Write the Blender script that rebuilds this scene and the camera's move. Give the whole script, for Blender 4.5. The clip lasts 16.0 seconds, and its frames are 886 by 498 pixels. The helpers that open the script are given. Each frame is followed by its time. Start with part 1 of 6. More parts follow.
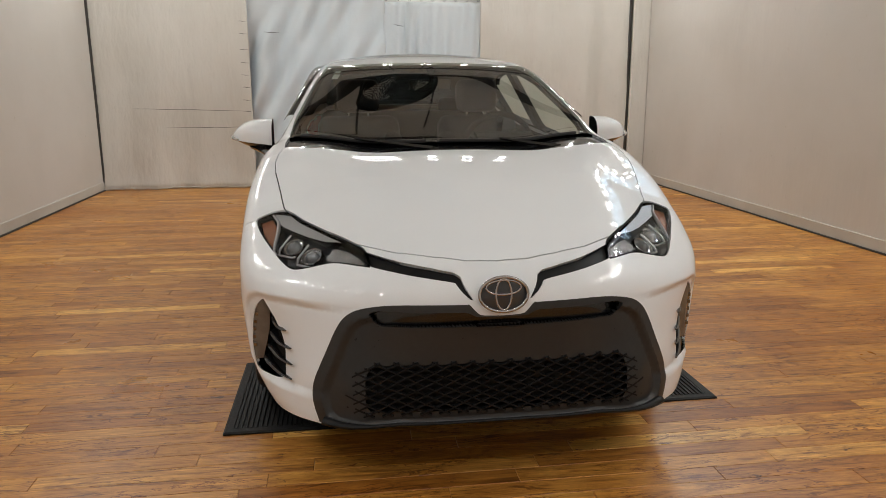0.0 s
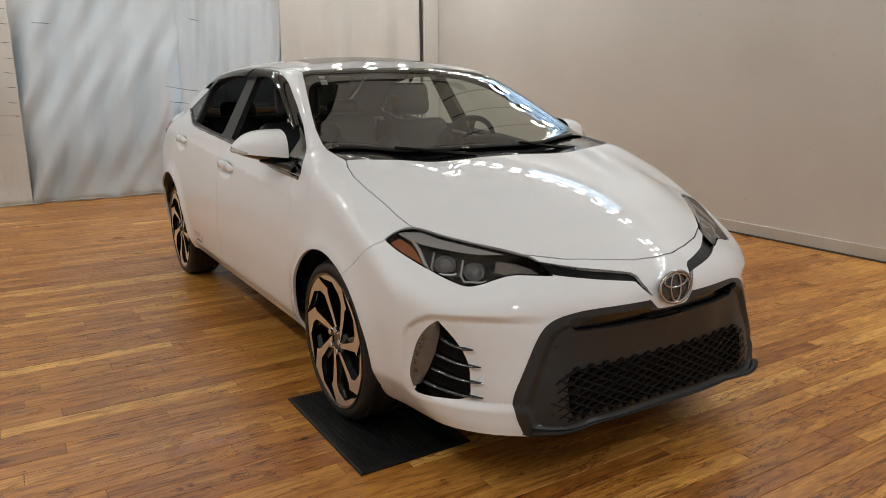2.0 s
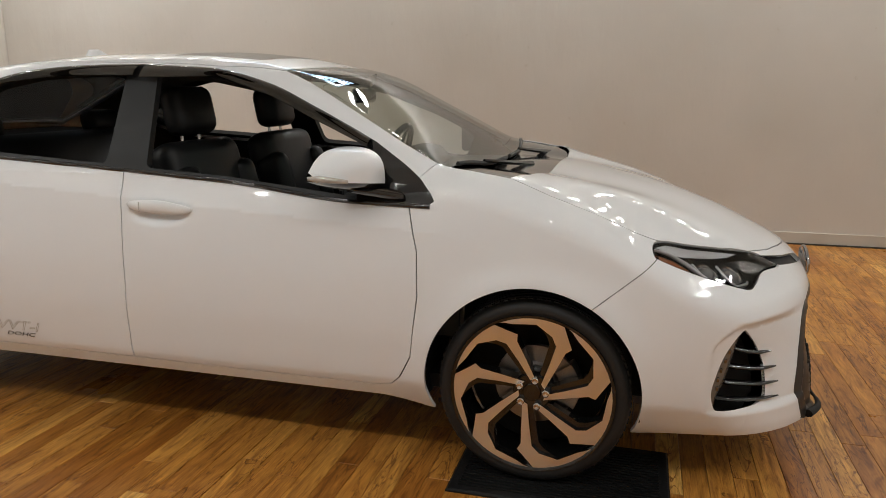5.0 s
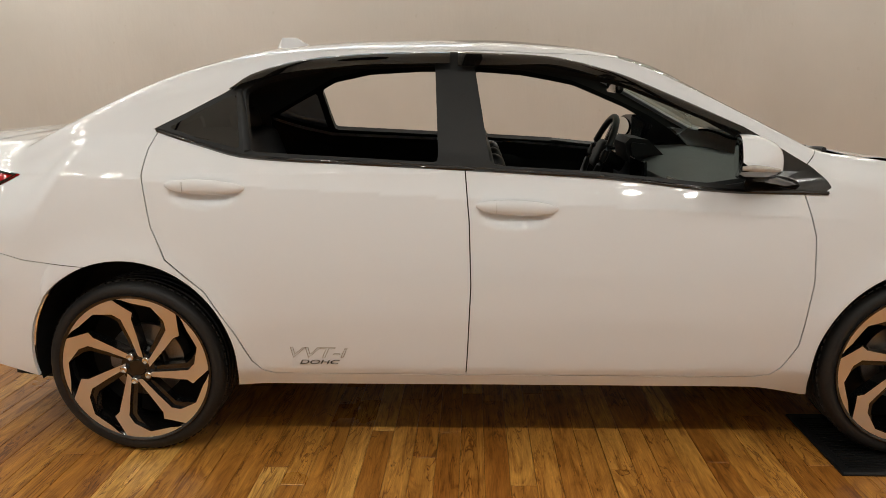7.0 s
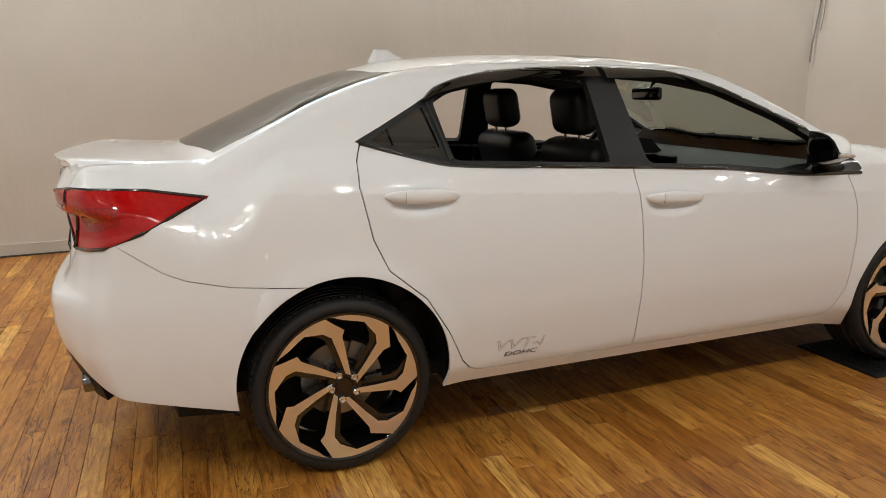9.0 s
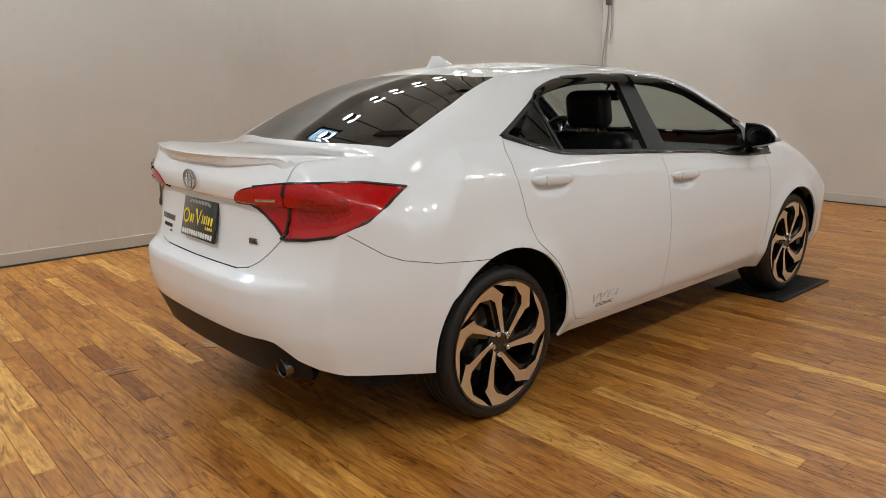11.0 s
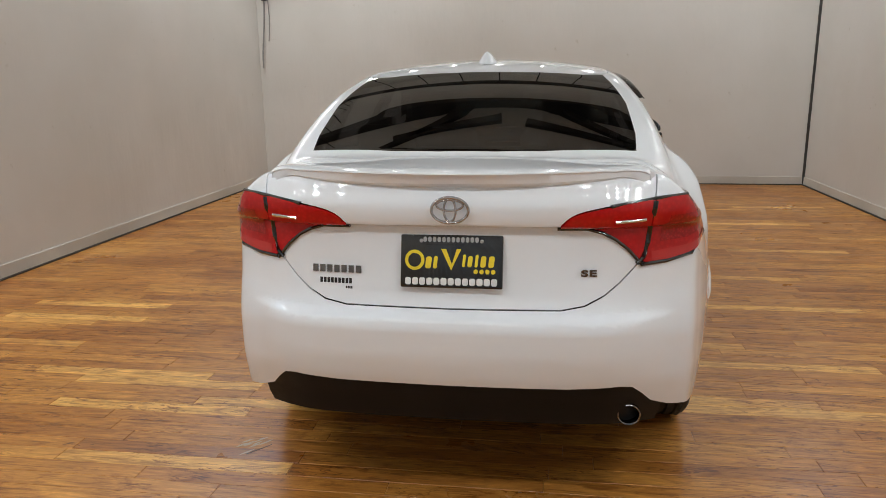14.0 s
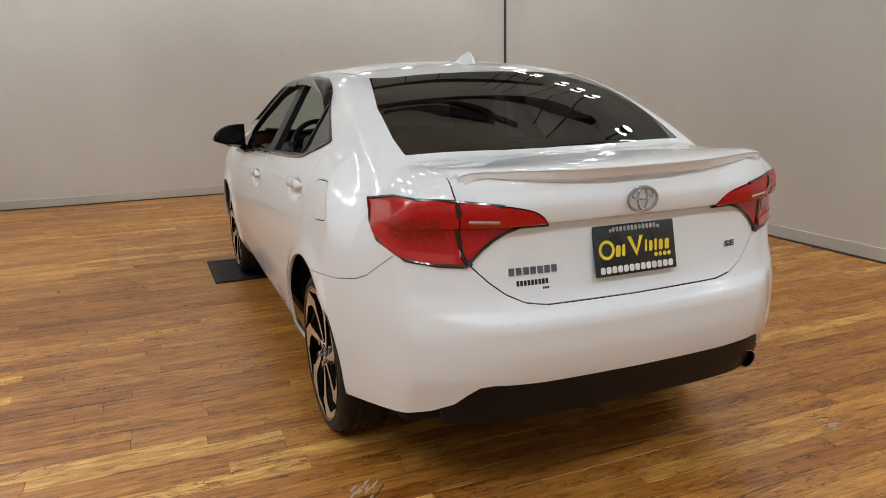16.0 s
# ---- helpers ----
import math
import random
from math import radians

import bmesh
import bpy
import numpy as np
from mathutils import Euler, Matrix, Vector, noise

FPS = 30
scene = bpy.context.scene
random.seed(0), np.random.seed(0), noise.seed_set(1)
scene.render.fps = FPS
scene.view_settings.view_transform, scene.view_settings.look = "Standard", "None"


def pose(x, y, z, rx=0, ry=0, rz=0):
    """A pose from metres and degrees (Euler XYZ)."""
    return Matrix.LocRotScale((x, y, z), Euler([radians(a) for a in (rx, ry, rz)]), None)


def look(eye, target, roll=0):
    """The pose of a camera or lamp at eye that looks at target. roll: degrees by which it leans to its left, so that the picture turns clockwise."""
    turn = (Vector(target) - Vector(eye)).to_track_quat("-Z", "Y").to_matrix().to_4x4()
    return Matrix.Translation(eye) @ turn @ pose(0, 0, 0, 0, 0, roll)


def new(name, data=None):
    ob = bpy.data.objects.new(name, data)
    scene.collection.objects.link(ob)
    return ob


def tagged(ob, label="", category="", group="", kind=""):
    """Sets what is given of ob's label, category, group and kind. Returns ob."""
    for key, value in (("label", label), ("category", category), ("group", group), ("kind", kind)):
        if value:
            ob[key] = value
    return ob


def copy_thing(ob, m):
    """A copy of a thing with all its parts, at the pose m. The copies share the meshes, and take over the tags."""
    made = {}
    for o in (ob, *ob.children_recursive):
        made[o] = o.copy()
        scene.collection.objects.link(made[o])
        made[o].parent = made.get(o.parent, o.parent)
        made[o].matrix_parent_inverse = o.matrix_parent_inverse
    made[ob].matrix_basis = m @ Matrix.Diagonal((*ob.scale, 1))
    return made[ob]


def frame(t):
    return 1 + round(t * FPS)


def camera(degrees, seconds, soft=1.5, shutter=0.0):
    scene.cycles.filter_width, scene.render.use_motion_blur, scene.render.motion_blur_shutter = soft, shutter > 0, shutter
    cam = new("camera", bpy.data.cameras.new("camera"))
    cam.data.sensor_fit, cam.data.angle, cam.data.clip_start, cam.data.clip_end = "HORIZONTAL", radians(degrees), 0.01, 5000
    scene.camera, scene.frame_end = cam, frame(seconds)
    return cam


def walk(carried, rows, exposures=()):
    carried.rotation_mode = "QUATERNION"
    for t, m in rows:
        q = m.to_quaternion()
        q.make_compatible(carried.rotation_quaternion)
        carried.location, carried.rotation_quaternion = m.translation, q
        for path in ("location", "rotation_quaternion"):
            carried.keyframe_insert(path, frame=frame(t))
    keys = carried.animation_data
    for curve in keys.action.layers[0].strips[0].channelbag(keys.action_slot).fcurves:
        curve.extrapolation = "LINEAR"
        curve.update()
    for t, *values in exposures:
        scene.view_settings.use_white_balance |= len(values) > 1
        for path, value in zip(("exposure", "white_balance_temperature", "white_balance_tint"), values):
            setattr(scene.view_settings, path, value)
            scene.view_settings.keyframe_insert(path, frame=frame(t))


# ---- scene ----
cam = camera(63.1, 16.0, soft=0.5)
PATH = [
    (0, (4.393, -0.474, 1.28), (2.46, -0.208, 0.84), -0.2),
    (0.5, (4.295, -0.785, 1.299), (2.393, -0.355, 0.854), 0.0),
    (1, (4.243, -1.167, 1.305), (2.393, -0.543, 0.87), 0.0),
    (1.5, (4.093, -1.531, 1.313), (2.323, -0.713, 0.867), -0.1),
    (2, (3.884, -1.902, 1.338), (2.228, -0.877, 0.882), -0.2),
    (2.5, (3.688, -2.279, 1.348), (2.164, -1.069, 0.884), -0.3),
    (3, (3.352, -2.539, 1.346), (1.981, -1.157, 0.885), -0.2),
    (5.5, (1.19, -3.142, 1.311), (0.838, -1.222, 0.876), -0.1),
    (6, (0.726, -3.195, 1.308), (0.473, -1.26, 0.869), -0.3),
    (6.5, (0.287, -3.191, 1.305), (0.109, -1.25, 0.855), -0.4),
    (7, (-0.148, -3.203, 1.293), (-0.235, -1.255, 0.85), -0.6),
    (7.5, (-0.612, -3.258, 1.278), (-0.518, -1.308, 0.843), -0.7),
    (8, (-0.998, -3.2, 1.28), (-0.721, -1.268, 0.843), -0.8),
    (8.5, (-1.409, -3.174, 1.313), (-0.934, -1.281, 0.875), -0.9),
    (11, (-3.392, -2.783, 1.357), (-2.096, -1.326, 0.915), -0.7),
    (11.5, (-3.661, -2.448, 1.342), (-2.277, -1.075, 0.895), -0.7),
    (12, (-3.842, -2.042, 1.377), (-2.342, -0.799, 0.923), -0.6),
    (12.5, (-4.081, -1.643, 1.402), (-2.434, -0.604, 0.946), -0.7),
    (13, (-4.227, -1.206, 1.405), (-2.454, -0.409, 0.936), -0.6),
    (13.5, (-4.307, -0.7, 1.372), (-2.426, -0.188, 0.926), -0.3),
    (14, (-4.318, -0.287, 1.386), (-2.400, -0.001, 0.927), -0.8),
    (14.5, (-4.287, 0.129, 1.38), (-2.337, 0.177, 0.938), -1.1),
    (15, (-4.268, 0.554, 1.38), (-2.333, 0.318, 0.932), -1.3),
    (15.5, (-4.181, 0.985, 1.383), (-2.304, 0.473, 0.92), -1.2),
    (16, (-4.067, 1.426, 1.391), (-2.269, 0.685, 0.927), -1.2),
]
# the clip's own camera adapts a little on its way: stops, kelvin, tint
EXPOSURES = [(0, -0.04, 6300, 9), (3, -0.04, 6150, 9), (5.5, 0.02, 6400, 9), (7, 0.10, 6600, 9), (8.5, 0.08, 6500, 9), (11, 0.04, 6080, 8), (12.5, -0.02, 5950, 8), (14.5, -0.04, 5950, 8), (16, -0.04, 6000, 8)]
walk(cam, [(t, look(eye, target, roll)) for t, eye, target, roll in PATH], EXPOSURES)

# ---- light: a dim hall above the studio, and the round lamps under its ceiling ----
ROOM_W, ROOM_E, ROOM_S, ROOM_N = -5.3, 5.4, -3.5, 3.65
DRAPE_TOP, CEILING_Z, LAMP_Z = 3.0, 6.0, 3.5
sky = bpy.data.worlds.new("world")
scene.world = sky
sky.use_nodes = True
sky.node_tree.nodes["Background"].inputs[0].default_value = (0.75, 0.86, 1.0, 1)
sky.node_tree.nodes["Background"].inputs[1].default_value = 0.35
LAMP_STRENGTH = 120.0
# strength of the added upward fill on the ceiling
CEILING_FILL_STRENGTH = 28.0
WINDOW_STRENGTH = 1.7
HIGH_WINDOW_STRENGTH = 7.0
scene.view_settings.exposure = 0.0
# ---- materials ----
def material(name, colour=(0.5, 0.5, 0.5), rough=0.5, metal=0.0, coat=0.0, spec=0.5, emit=None):
    m = bpy.data.materials.new(name)
    m.use_nodes = True
    b = m.node_tree.nodes["Principled BSDF"]
    b.inputs["Base Color"].default_value = (*colour, 1)
    b.inputs["Roughness"].default_value = rough
    b.inputs["Metallic"].default_value = metal
    b.inputs["Coat Weight"].default_value = coat
    b.inputs["Coat Roughness"].default_value = 0.03
    b.inputs["Specular IOR Level"].default_value = spec
    if emit:
        b.inputs["Emission Color"].default_value = (*emit[0], 1)
        b.inputs["Emission Strength"].default_value = emit[1]
    return m


def node(m, kind, **sets):
    n = m.node_tree.nodes.new(kind)
    for k, v in sets.items():
        n.inputs[k.replace("_", " ")].default_value = v
    return n


def link(m, a, b):
    m.node_tree.links.new(a, b)


def noise_of(m, scale, detail=4, stretch=(1, 1, 1), source="Object", turn=(0, 0, 0)):
    """A noise texture in metres; returns its node."""
    tc, mp = node(m, "ShaderNodeTexCoord"), node(m, "ShaderNodeMapping")
    mp.inputs["Scale"].default_value = stretch
    mp.inputs["Rotation"].default_value = turn
    link(m, tc.outputs[source], mp.inputs["Vector"])
    n = node(m, "ShaderNodeTexNoise", Scale=scale, Detail=detail)
    link(m, mp.outputs["Vector"], n.inputs["Vector"])
    return n


def ramp_of(m, source, stops):
    r = node(m, "ShaderNodeValToRGB")
    e = r.color_ramp.elements
    while len(e) < len(stops):
        e.new(0.5)
    for el, (p, c) in zip(e, stops):
        el.position, el.color = p, (*c, 1) if len(c) == 3 else c
    link(m, source, r.inputs["Fac"])
    return r


def bump(m, source, strength, distance=0.002):
    b = m.node_tree.nodes["Principled BSDF"]
    n = node(m, "ShaderNodeBump", Strength=strength, Distance=distance)
    link(m, source, n.inputs["Height"])
    link(m, n.outputs["Normal"], b.inputs["Normal"])
    return n


def mix(m, fac, a, b, blend="MIX"):
    n = m.node_tree.nodes.new("ShaderNodeMix")
    n.data_type, n.blend_type = "RGBA", blend
    for sock, val in ((n.inputs[0], fac), (n.inputs[6], a), (n.inputs[7], b)):
        if isinstance(val, (float, int)):
            sock.default_value = val
        elif isinstance(val, tuple):
            sock.default_value = (*val, 1)
        else:
            link(m, val, sock)
    return n.outputs[2]


def worn(m, base, dark, scale=6.0, amount=0.4, rough=None):
    """Two scales of tone in the base colour, and of gloss."""
    b = m.node_tree.nodes["Principled BSDF"]
    big, small = noise_of(m, scale, 3), noise_of(m, scale * 14, 5)
    r1 = ramp_of(m, big.outputs["Fac"], ((0.35, base), (0.75, dark)))
    r2 = ramp_of(m, small.outputs["Fac"], ((0.3, base), (0.8, dark)))
    link(m, mix(m, amount, r1.outputs["Color"], r2.outputs["Color"]), b.inputs["Base Color"])
    if rough:
        rr = ramp_of(m, small.outputs["Fac"], ((0.2, (rough[0],) * 3), (0.8, (rough[1],) * 3)))
        link(m, rr.outputs["Color"], b.inputs["Roughness"])
    return m


def glass(name, tint, base=0.07):
    """A thin pane: tinted light goes straight through, gloss by the angle, alike from both sides."""
    m = bpy.data.materials.new(name)
    m.use_nodes = True
    t = m.node_tree
    t.nodes.remove(t.nodes["Principled BSDF"])
    tr, gl, mx = node(m, "ShaderNodeBsdfTransparent"), node(m, "ShaderNodeBsdfGlossy"), node(m, "ShaderNodeMixShader")
    lw, power, lift = node(m, "ShaderNodeLayerWeight", Blend=0.5), node(m, "ShaderNodeMath"), node(m, "ShaderNodeMath")
    power.operation, lift.operation = "POWER", "MULTIPLY_ADD"
    power.inputs[1].default_value = 5.0
    lift.inputs[1].default_value, lift.inputs[2].default_value = 1 - base, base
    tr.inputs["Color"].default_value = (*tint, 1)
    gl.inputs["Roughness"].default_value = 0.01
    link(m, lw.outputs["Facing"], power.inputs[0])
    link(m, power.outputs[0], lift.inputs[0])
    link(m, lift.outputs[0], mx.inputs[0])
    link(m, tr.outputs[0], mx.inputs[1])
    link(m, gl.outputs[0], mx.inputs[2])
    link(m, mx.outputs[0], t.nodes["Material Output"].inputs["Surface"])
    return m


paint = material("white_pearl_paint", (0.78, 0.79, 0.81), 0.40, 0.0, 1.0, 0.12)
flake = noise_of(paint, 900, 2)
link(paint, ramp_of(paint, flake.outputs["Fac"], ((0.3, (0.80, 0.825, 0.855)), (0.7, (0.855, 0.875, 0.90)))).outputs["Color"], paint.node_tree.nodes["Principled BSDF"].inputs["Base Color"])
gloss_black = material("gloss_black_plastic", (0.008, 0.008, 0.009), 0.12, 0.0, 0.6)
satin_black = worn(material("satin_black_plastic", (0.008, 0.008, 0.0085), 0.45, 0.0, 0.0, 0.18), (0.007, 0.007, 0.0075), (0.012, 0.012, 0.0125), 5, 0.5, (0.40, 0.52))
grille_grey = worn(material("dark_grey_bumper_plastic", (0.024, 0.024, 0.025), 0.36, 0.0, 0.0, 0.4), (0.028, 0.028, 0.028), (0.038, 0.038, 0.038), 4, 0.5, (0.26, 0.38))
trim_black = worn(material("matt_black_trim", (0.012, 0.012, 0.012), 0.55), (0.010, 0.010, 0.010), (0.02, 0.02, 0.02), 8, 0.4, (0.45, 0.65))
frame_grey = worn(material("charcoal_window_frame", (0.013, 0.0137, 0.0145), 0.45, 0.0, 0.0, 0.3), (0.012, 0.013, 0.0135), (0.018, 0.019, 0.02), 6, 0.5, (0.42, 0.55))
# near black, the shade of cavities put into the colour
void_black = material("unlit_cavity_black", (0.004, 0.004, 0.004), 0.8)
chrome = material("chrome", (0.78, 0.78, 0.79), 0.07, 1.0)
dark_chrome = material("dark_chrome", (0.22, 0.22, 0.23), 0.15, 1.0)
machined = material("machined_alloy", (0.88, 0.87, 0.86), 0.34, 1.0)
brush = noise_of(machined, 14, 2)
link(machined, ramp_of(machined, brush.outputs["Fac"], ((0.3, (0.31,) * 3), (0.7, (0.39,) * 3))).outputs["Color"], machined.node_tree.nodes["Principled BSDF"].inputs["Roughness"])
alloy_black = material("gloss_black_alloy", (0.006, 0.006, 0.006), 0.15, 0.0, 0.8)
brake_steel = worn(material("brake_steel", (0.35, 0.34, 0.33), 0.4, 1.0), (0.4, 0.39, 0.38), (0.2, 0.18, 0.16), 20, 0.5, (0.3, 0.55))
tyre_rubber = worn(material("tyre_rubber", (0.008, 0.008, 0.008), 0.6), (0.006, 0.006, 0.006), (0.014, 0.0135, 0.013), 9, 0.5, (0.5, 0.75))
mat_rubber = worn(material("mat_rubber", (0.008, 0.008, 0.0085), 0.6, 0.0, 0.0, 0.25), (0.006, 0.006, 0.0065), (0.013, 0.0125, 0.012), 7, 0.5, (0.45, 0.7))
leather = worn(material("black_leather", (0.010, 0.0102, 0.0108), 0.42, 0.0, 0.0, 0.3), (0.009, 0.0092, 0.0098), (0.015, 0.0153, 0.016), 12, 0.5, (0.34, 0.5))
bump(leather, noise_of(leather, 260, 3).outputs["Fac"], 0.25, 0.001)
cabin_plastic = worn(material("black_cabin_plastic", (0.010, 0.010, 0.010), 0.6, 0.0, 0.0, 0.25), (0.009, 0.009, 0.009), (0.015, 0.015, 0.015), 10, 0.5, (0.5, 0.7))
headlining = worn(material("grey_headlining", (0.055, 0.054, 0.052), 0.9), (0.055, 0.054, 0.052), (0.068, 0.067, 0.064), 14, 0.5)
clear_lens = glass("clear_lens", (0.90, 0.91, 0.92), 0.05)
screen_glass = glass("windscreen_glass", (0.55, 0.63, 0.59), 0.17)
dark_glass = glass("tinted_glass", (0.035, 0.037, 0.039), 0.11)
smoke = glass("smoked_acrylic", (0.022, 0.0215, 0.021), 0.09)
red_lens = material("red_tail_lens", (0.5, 0.006, 0.008), 0.045, 0.0, 0.4, 0.3)
red_cells = red_lens.node_tree.nodes["Principled BSDF"]
vor = node(red_lens, "ShaderNodeTexVoronoi", Scale=70.0)
tcv = node(red_lens, "ShaderNodeTexCoord")
link(red_lens, tcv.outputs["Object"], vor.inputs["Vector"])
link(red_lens, ramp_of(red_lens, vor.outputs["Distance"], ((0.0, (0.52, 0.007, 0.007)), (0.6, (0.42, 0.004, 0.005)))).outputs["Color"], red_cells.inputs["Base Color"])
bump(red_lens, vor.outputs["Distance"], 0.07, 0.002)
deep_red = material("deep_red_lens", (0.30, 0.003, 0.005), 0.08, 0.0, 0.8, 0.3)
cells = node(deep_red, "ShaderNodeTexVoronoi", Scale=110.0)
link(deep_red, node(deep_red, "ShaderNodeTexCoord").outputs["Object"], cells.inputs["Vector"])
link(deep_red, ramp_of(deep_red, cells.outputs["Distance"], ((0.0, (0.50, 0.012, 0.010)), (0.35, (0.36, 0.003, 0.004)), (0.7, (0.27, 0.002, 0.002)))).outputs["Color"], deep_red.node_tree.nodes["Principled BSDF"].inputs["Base Color"])
bump(deep_red, cells.outputs["Distance"], 0.35, 0.003)
amber = material("amber_reflector", (0.30, 0.095, 0.030), 0.18, 0.0, 0.8)
white_mark = material("white_print", (0.75, 0.75, 0.74), 0.45)
yellow_mark = material("yellow_print", (0.80, 0.62, 0.02), 0.45)
grey_mark = material("grey_print", (0.35, 0.35, 0.35), 0.5)
black_mark = material("black_print", (0.012, 0.012, 0.012), 0.5)
gold_mark = material("dark_outline_print", (0.30, 0.25, 0.18), 0.5)

# walls of painted cloth on boards: creases, scuffs and a soft weave
def cloth(name, light, dark, crease=0.5):
    m = material(name, light, 0.85, 0.0, 0.0, 0.2)
    b = m.node_tree.nodes["Principled BSDF"]
    broad, mid, fine = noise_of(m, 0.9, 4), noise_of(m, 5.0, 6, (1, 1, 0.35)), noise_of(m, 130, 3)
    c1 = ramp_of(m, broad.outputs["Fac"], ((0.3, light), (0.75, dark)))
    spots = ramp_of(m, noise_of(m, 11, 5).outputs["Fac"], ((0.70, (1, 1, 1)), (0.80, (0.72, 0.68, 0.60))))
    link(m, mix(m, 0.55, c1.outputs["Color"], spots.outputs["Color"], "MULTIPLY"), b.inputs["Base Color"])
    low = bump(m, mid.outputs["Fac"], crease, 0.03)
    top = node(m, "ShaderNodeBump", Strength=0.15, Distance=0.001)
    link(m, fine.outputs["Fac"], top.inputs["Height"])
    link(m, low.outputs["Normal"], top.inputs["Normal"])
    link(m, top.outputs["Normal"], b.inputs["Normal"])
    return m


wall_cloth = cloth("off_white_wall_cloth", (0.655, 0.63, 0.59), (0.59, 0.565, 0.52), 0.3)
drape_cloth = cloth("creased_off_white_cloth", (0.60, 0.575, 0.53), (0.51, 0.485, 0.435), 1.0)
curtain_cloth = cloth("pale_blue_white_curtain", (0.68, 0.70, 0.705), (0.60, 0.625, 0.635), 0.9)
bc = curtain_cloth.node_tree.nodes["Principled BSDF"]
back_light = node(curtain_cloth, "ShaderNodeBsdfTranslucent")
back_light.inputs["Color"].default_value = (0.66, 0.70, 0.71, 1)
sheer = node(curtain_cloth, "ShaderNodeMixShader", Fac=0.28)
link(curtain_cloth, bc.outputs[0], sheer.inputs[1])
link(curtain_cloth, back_light.outputs[0], sheer.inputs[2])
link(curtain_cloth, sheer.outputs[0], curtain_cloth.node_tree.nodes["Material Output"].inputs["Surface"])
# dark brown for cracks and stitches, and for shade in gaps and creases
seam_dark = material("dark_gap_and_crease", (0.05, 0.045, 0.04), 0.8)
hall_dark = worn(material("beige_hall_lining", (0.78, 0.755, 0.69), 0.85), (0.78, 0.755, 0.69), (0.68, 0.655, 0.59), 1.2, 0.4)
beam_paint = worn(material("dark_brown_beam", (0.06, 0.05, 0.042), 0.7), (0.06, 0.05, 0.042), (0.035, 0.03, 0.026), 3, 0.4)
steel_black = material("black_painted_steel", (0.015, 0.015, 0.015), 0.4, 0.3)
lamp_face = material("lamp_face", (0.9, 0.9, 0.9), 0.5, emit=((1.0, 0.99, 0.955), LAMP_STRENGTH))
ceiling_fill = material("ceiling_fill_glow", (0.9, 0.9, 0.9), 0.5, emit=((1.0, 0.94, 0.86), CEILING_FILL_STRENGTH))
day_face = material("daylight_pane", (0.8, 0.85, 0.9), 0.5, emit=((0.84, 0.93, 1.0), WINDOW_STRENGTH))
high_face = material("blue_daylight_pane", (0.8, 0.85, 0.9), 0.5, emit=((0.55, 0.78, 1.0), HIGH_WINDOW_STRENGTH))

# floor boards: strand bamboo, each board its own tone, dark streaks along the grain
board_wood = material("bamboo_board", (0.42, 0.22, 0.08), 0.3, 0.0, 0.0, 0.42)
bw = board_wood.node_tree.nodes["Principled BSDF"]
info = node(board_wood, "ShaderNodeObjectInfo")
tw = node(board_wood, "ShaderNodeNewGeometry")
shift = node(board_wood, "ShaderNodeVectorMath")
shift.operation = "MULTIPLY_ADD"
shift.inputs[1].default_value = (1, 1, 1)
comb = node(board_wood, "ShaderNodeCombineXYZ")
link(board_wood, info.outputs["Random"], comb.inputs[0])
times = node(board_wood, "ShaderNodeMath")
times.operation = "MULTIPLY"
times.inputs[1].default_value = 37.0
link(board_wood, info.outputs["Random"], times.inputs[0])
link(board_wood, times.outputs[0], comb.inputs[2])
link(board_wood, tw.outputs["Position"], shift.inputs[0])
link(board_wood, comb.outputs[0], shift.inputs[2])


def grain(scale, stretch, detail=5, rough=0.6, wave=0.0):
    mp = node(board_wood, "ShaderNodeMapping")
    mp.inputs["Scale"].default_value = stretch
    link(board_wood, shift.outputs[0], mp.inputs["Vector"])
    n = node(board_wood, "ShaderNodeTexNoise", Scale=scale, Detail=detail, Roughness=rough, Distortion=wave)
    link(board_wood, mp.outputs["Vector"], n.inputs["Vector"])
    return n


isl = node(board_wood, "ShaderNodeMath")
isl.operation = "ADD"
link(board_wood, info.outputs["Random"], isl.inputs[0])
link(board_wood, tw.outputs["Random Per Island"], isl.inputs[1])
frac = node(board_wood, "ShaderNodeMath")
frac.operation = "FRACT"
link(board_wood, isl.outputs[0], frac.inputs[0])
tone = ramp_of(board_wood, frac.outputs[0], ((0.0, (0.37, 0.148, 0.027)), (0.22, (0.55, 0.262, 0.053)), (0.45, (0.46, 0.200, 0.038)), (0.70, (0.62, 0.315, 0.069)), (0.88, (0.52, 0.234, 0.046)), (1.0, (0.84, 0.510, 0.140))))
streak = ramp_of(board_wood, grain(6.0, (8.0, 0.55, 1), 5, 0.62, 0.9).outputs["Fac"], ((0.33, (0.34, 0.23, 0.15)), (0.42, (0.78, 0.72, 0.65)), (0.56, (1.0, 1.0, 1.0)), (0.74, (1.30, 1.30, 1.24))))
fibre = ramp_of(board_wood, grain(34.0, (9.0, 0.30, 1), 4).outputs["Fac"], ((0.28, (0.64, 0.58, 0.53)), (0.66, (1.12, 1.12, 1.12))))
knots = ramp_of(board_wood, grain(5.0, (5.0, 1.6, 1), 6, 0.7, 0.8).outputs["Fac"], ((0.31, (0.12, 0.07, 0.045)), (0.36, (1, 1, 1))))
flames = ramp_of(board_wood, grain(3.4, (3.6, 1.0, 1), 5, 0.62, 2.4).outputs["Fac"], ((0.30, (0.50, 0.38, 0.28)), (0.46, (0.92, 0.88, 0.84)), (0.55, (1, 1, 1)), (0.72, (1.26, 1.28, 1.26))))
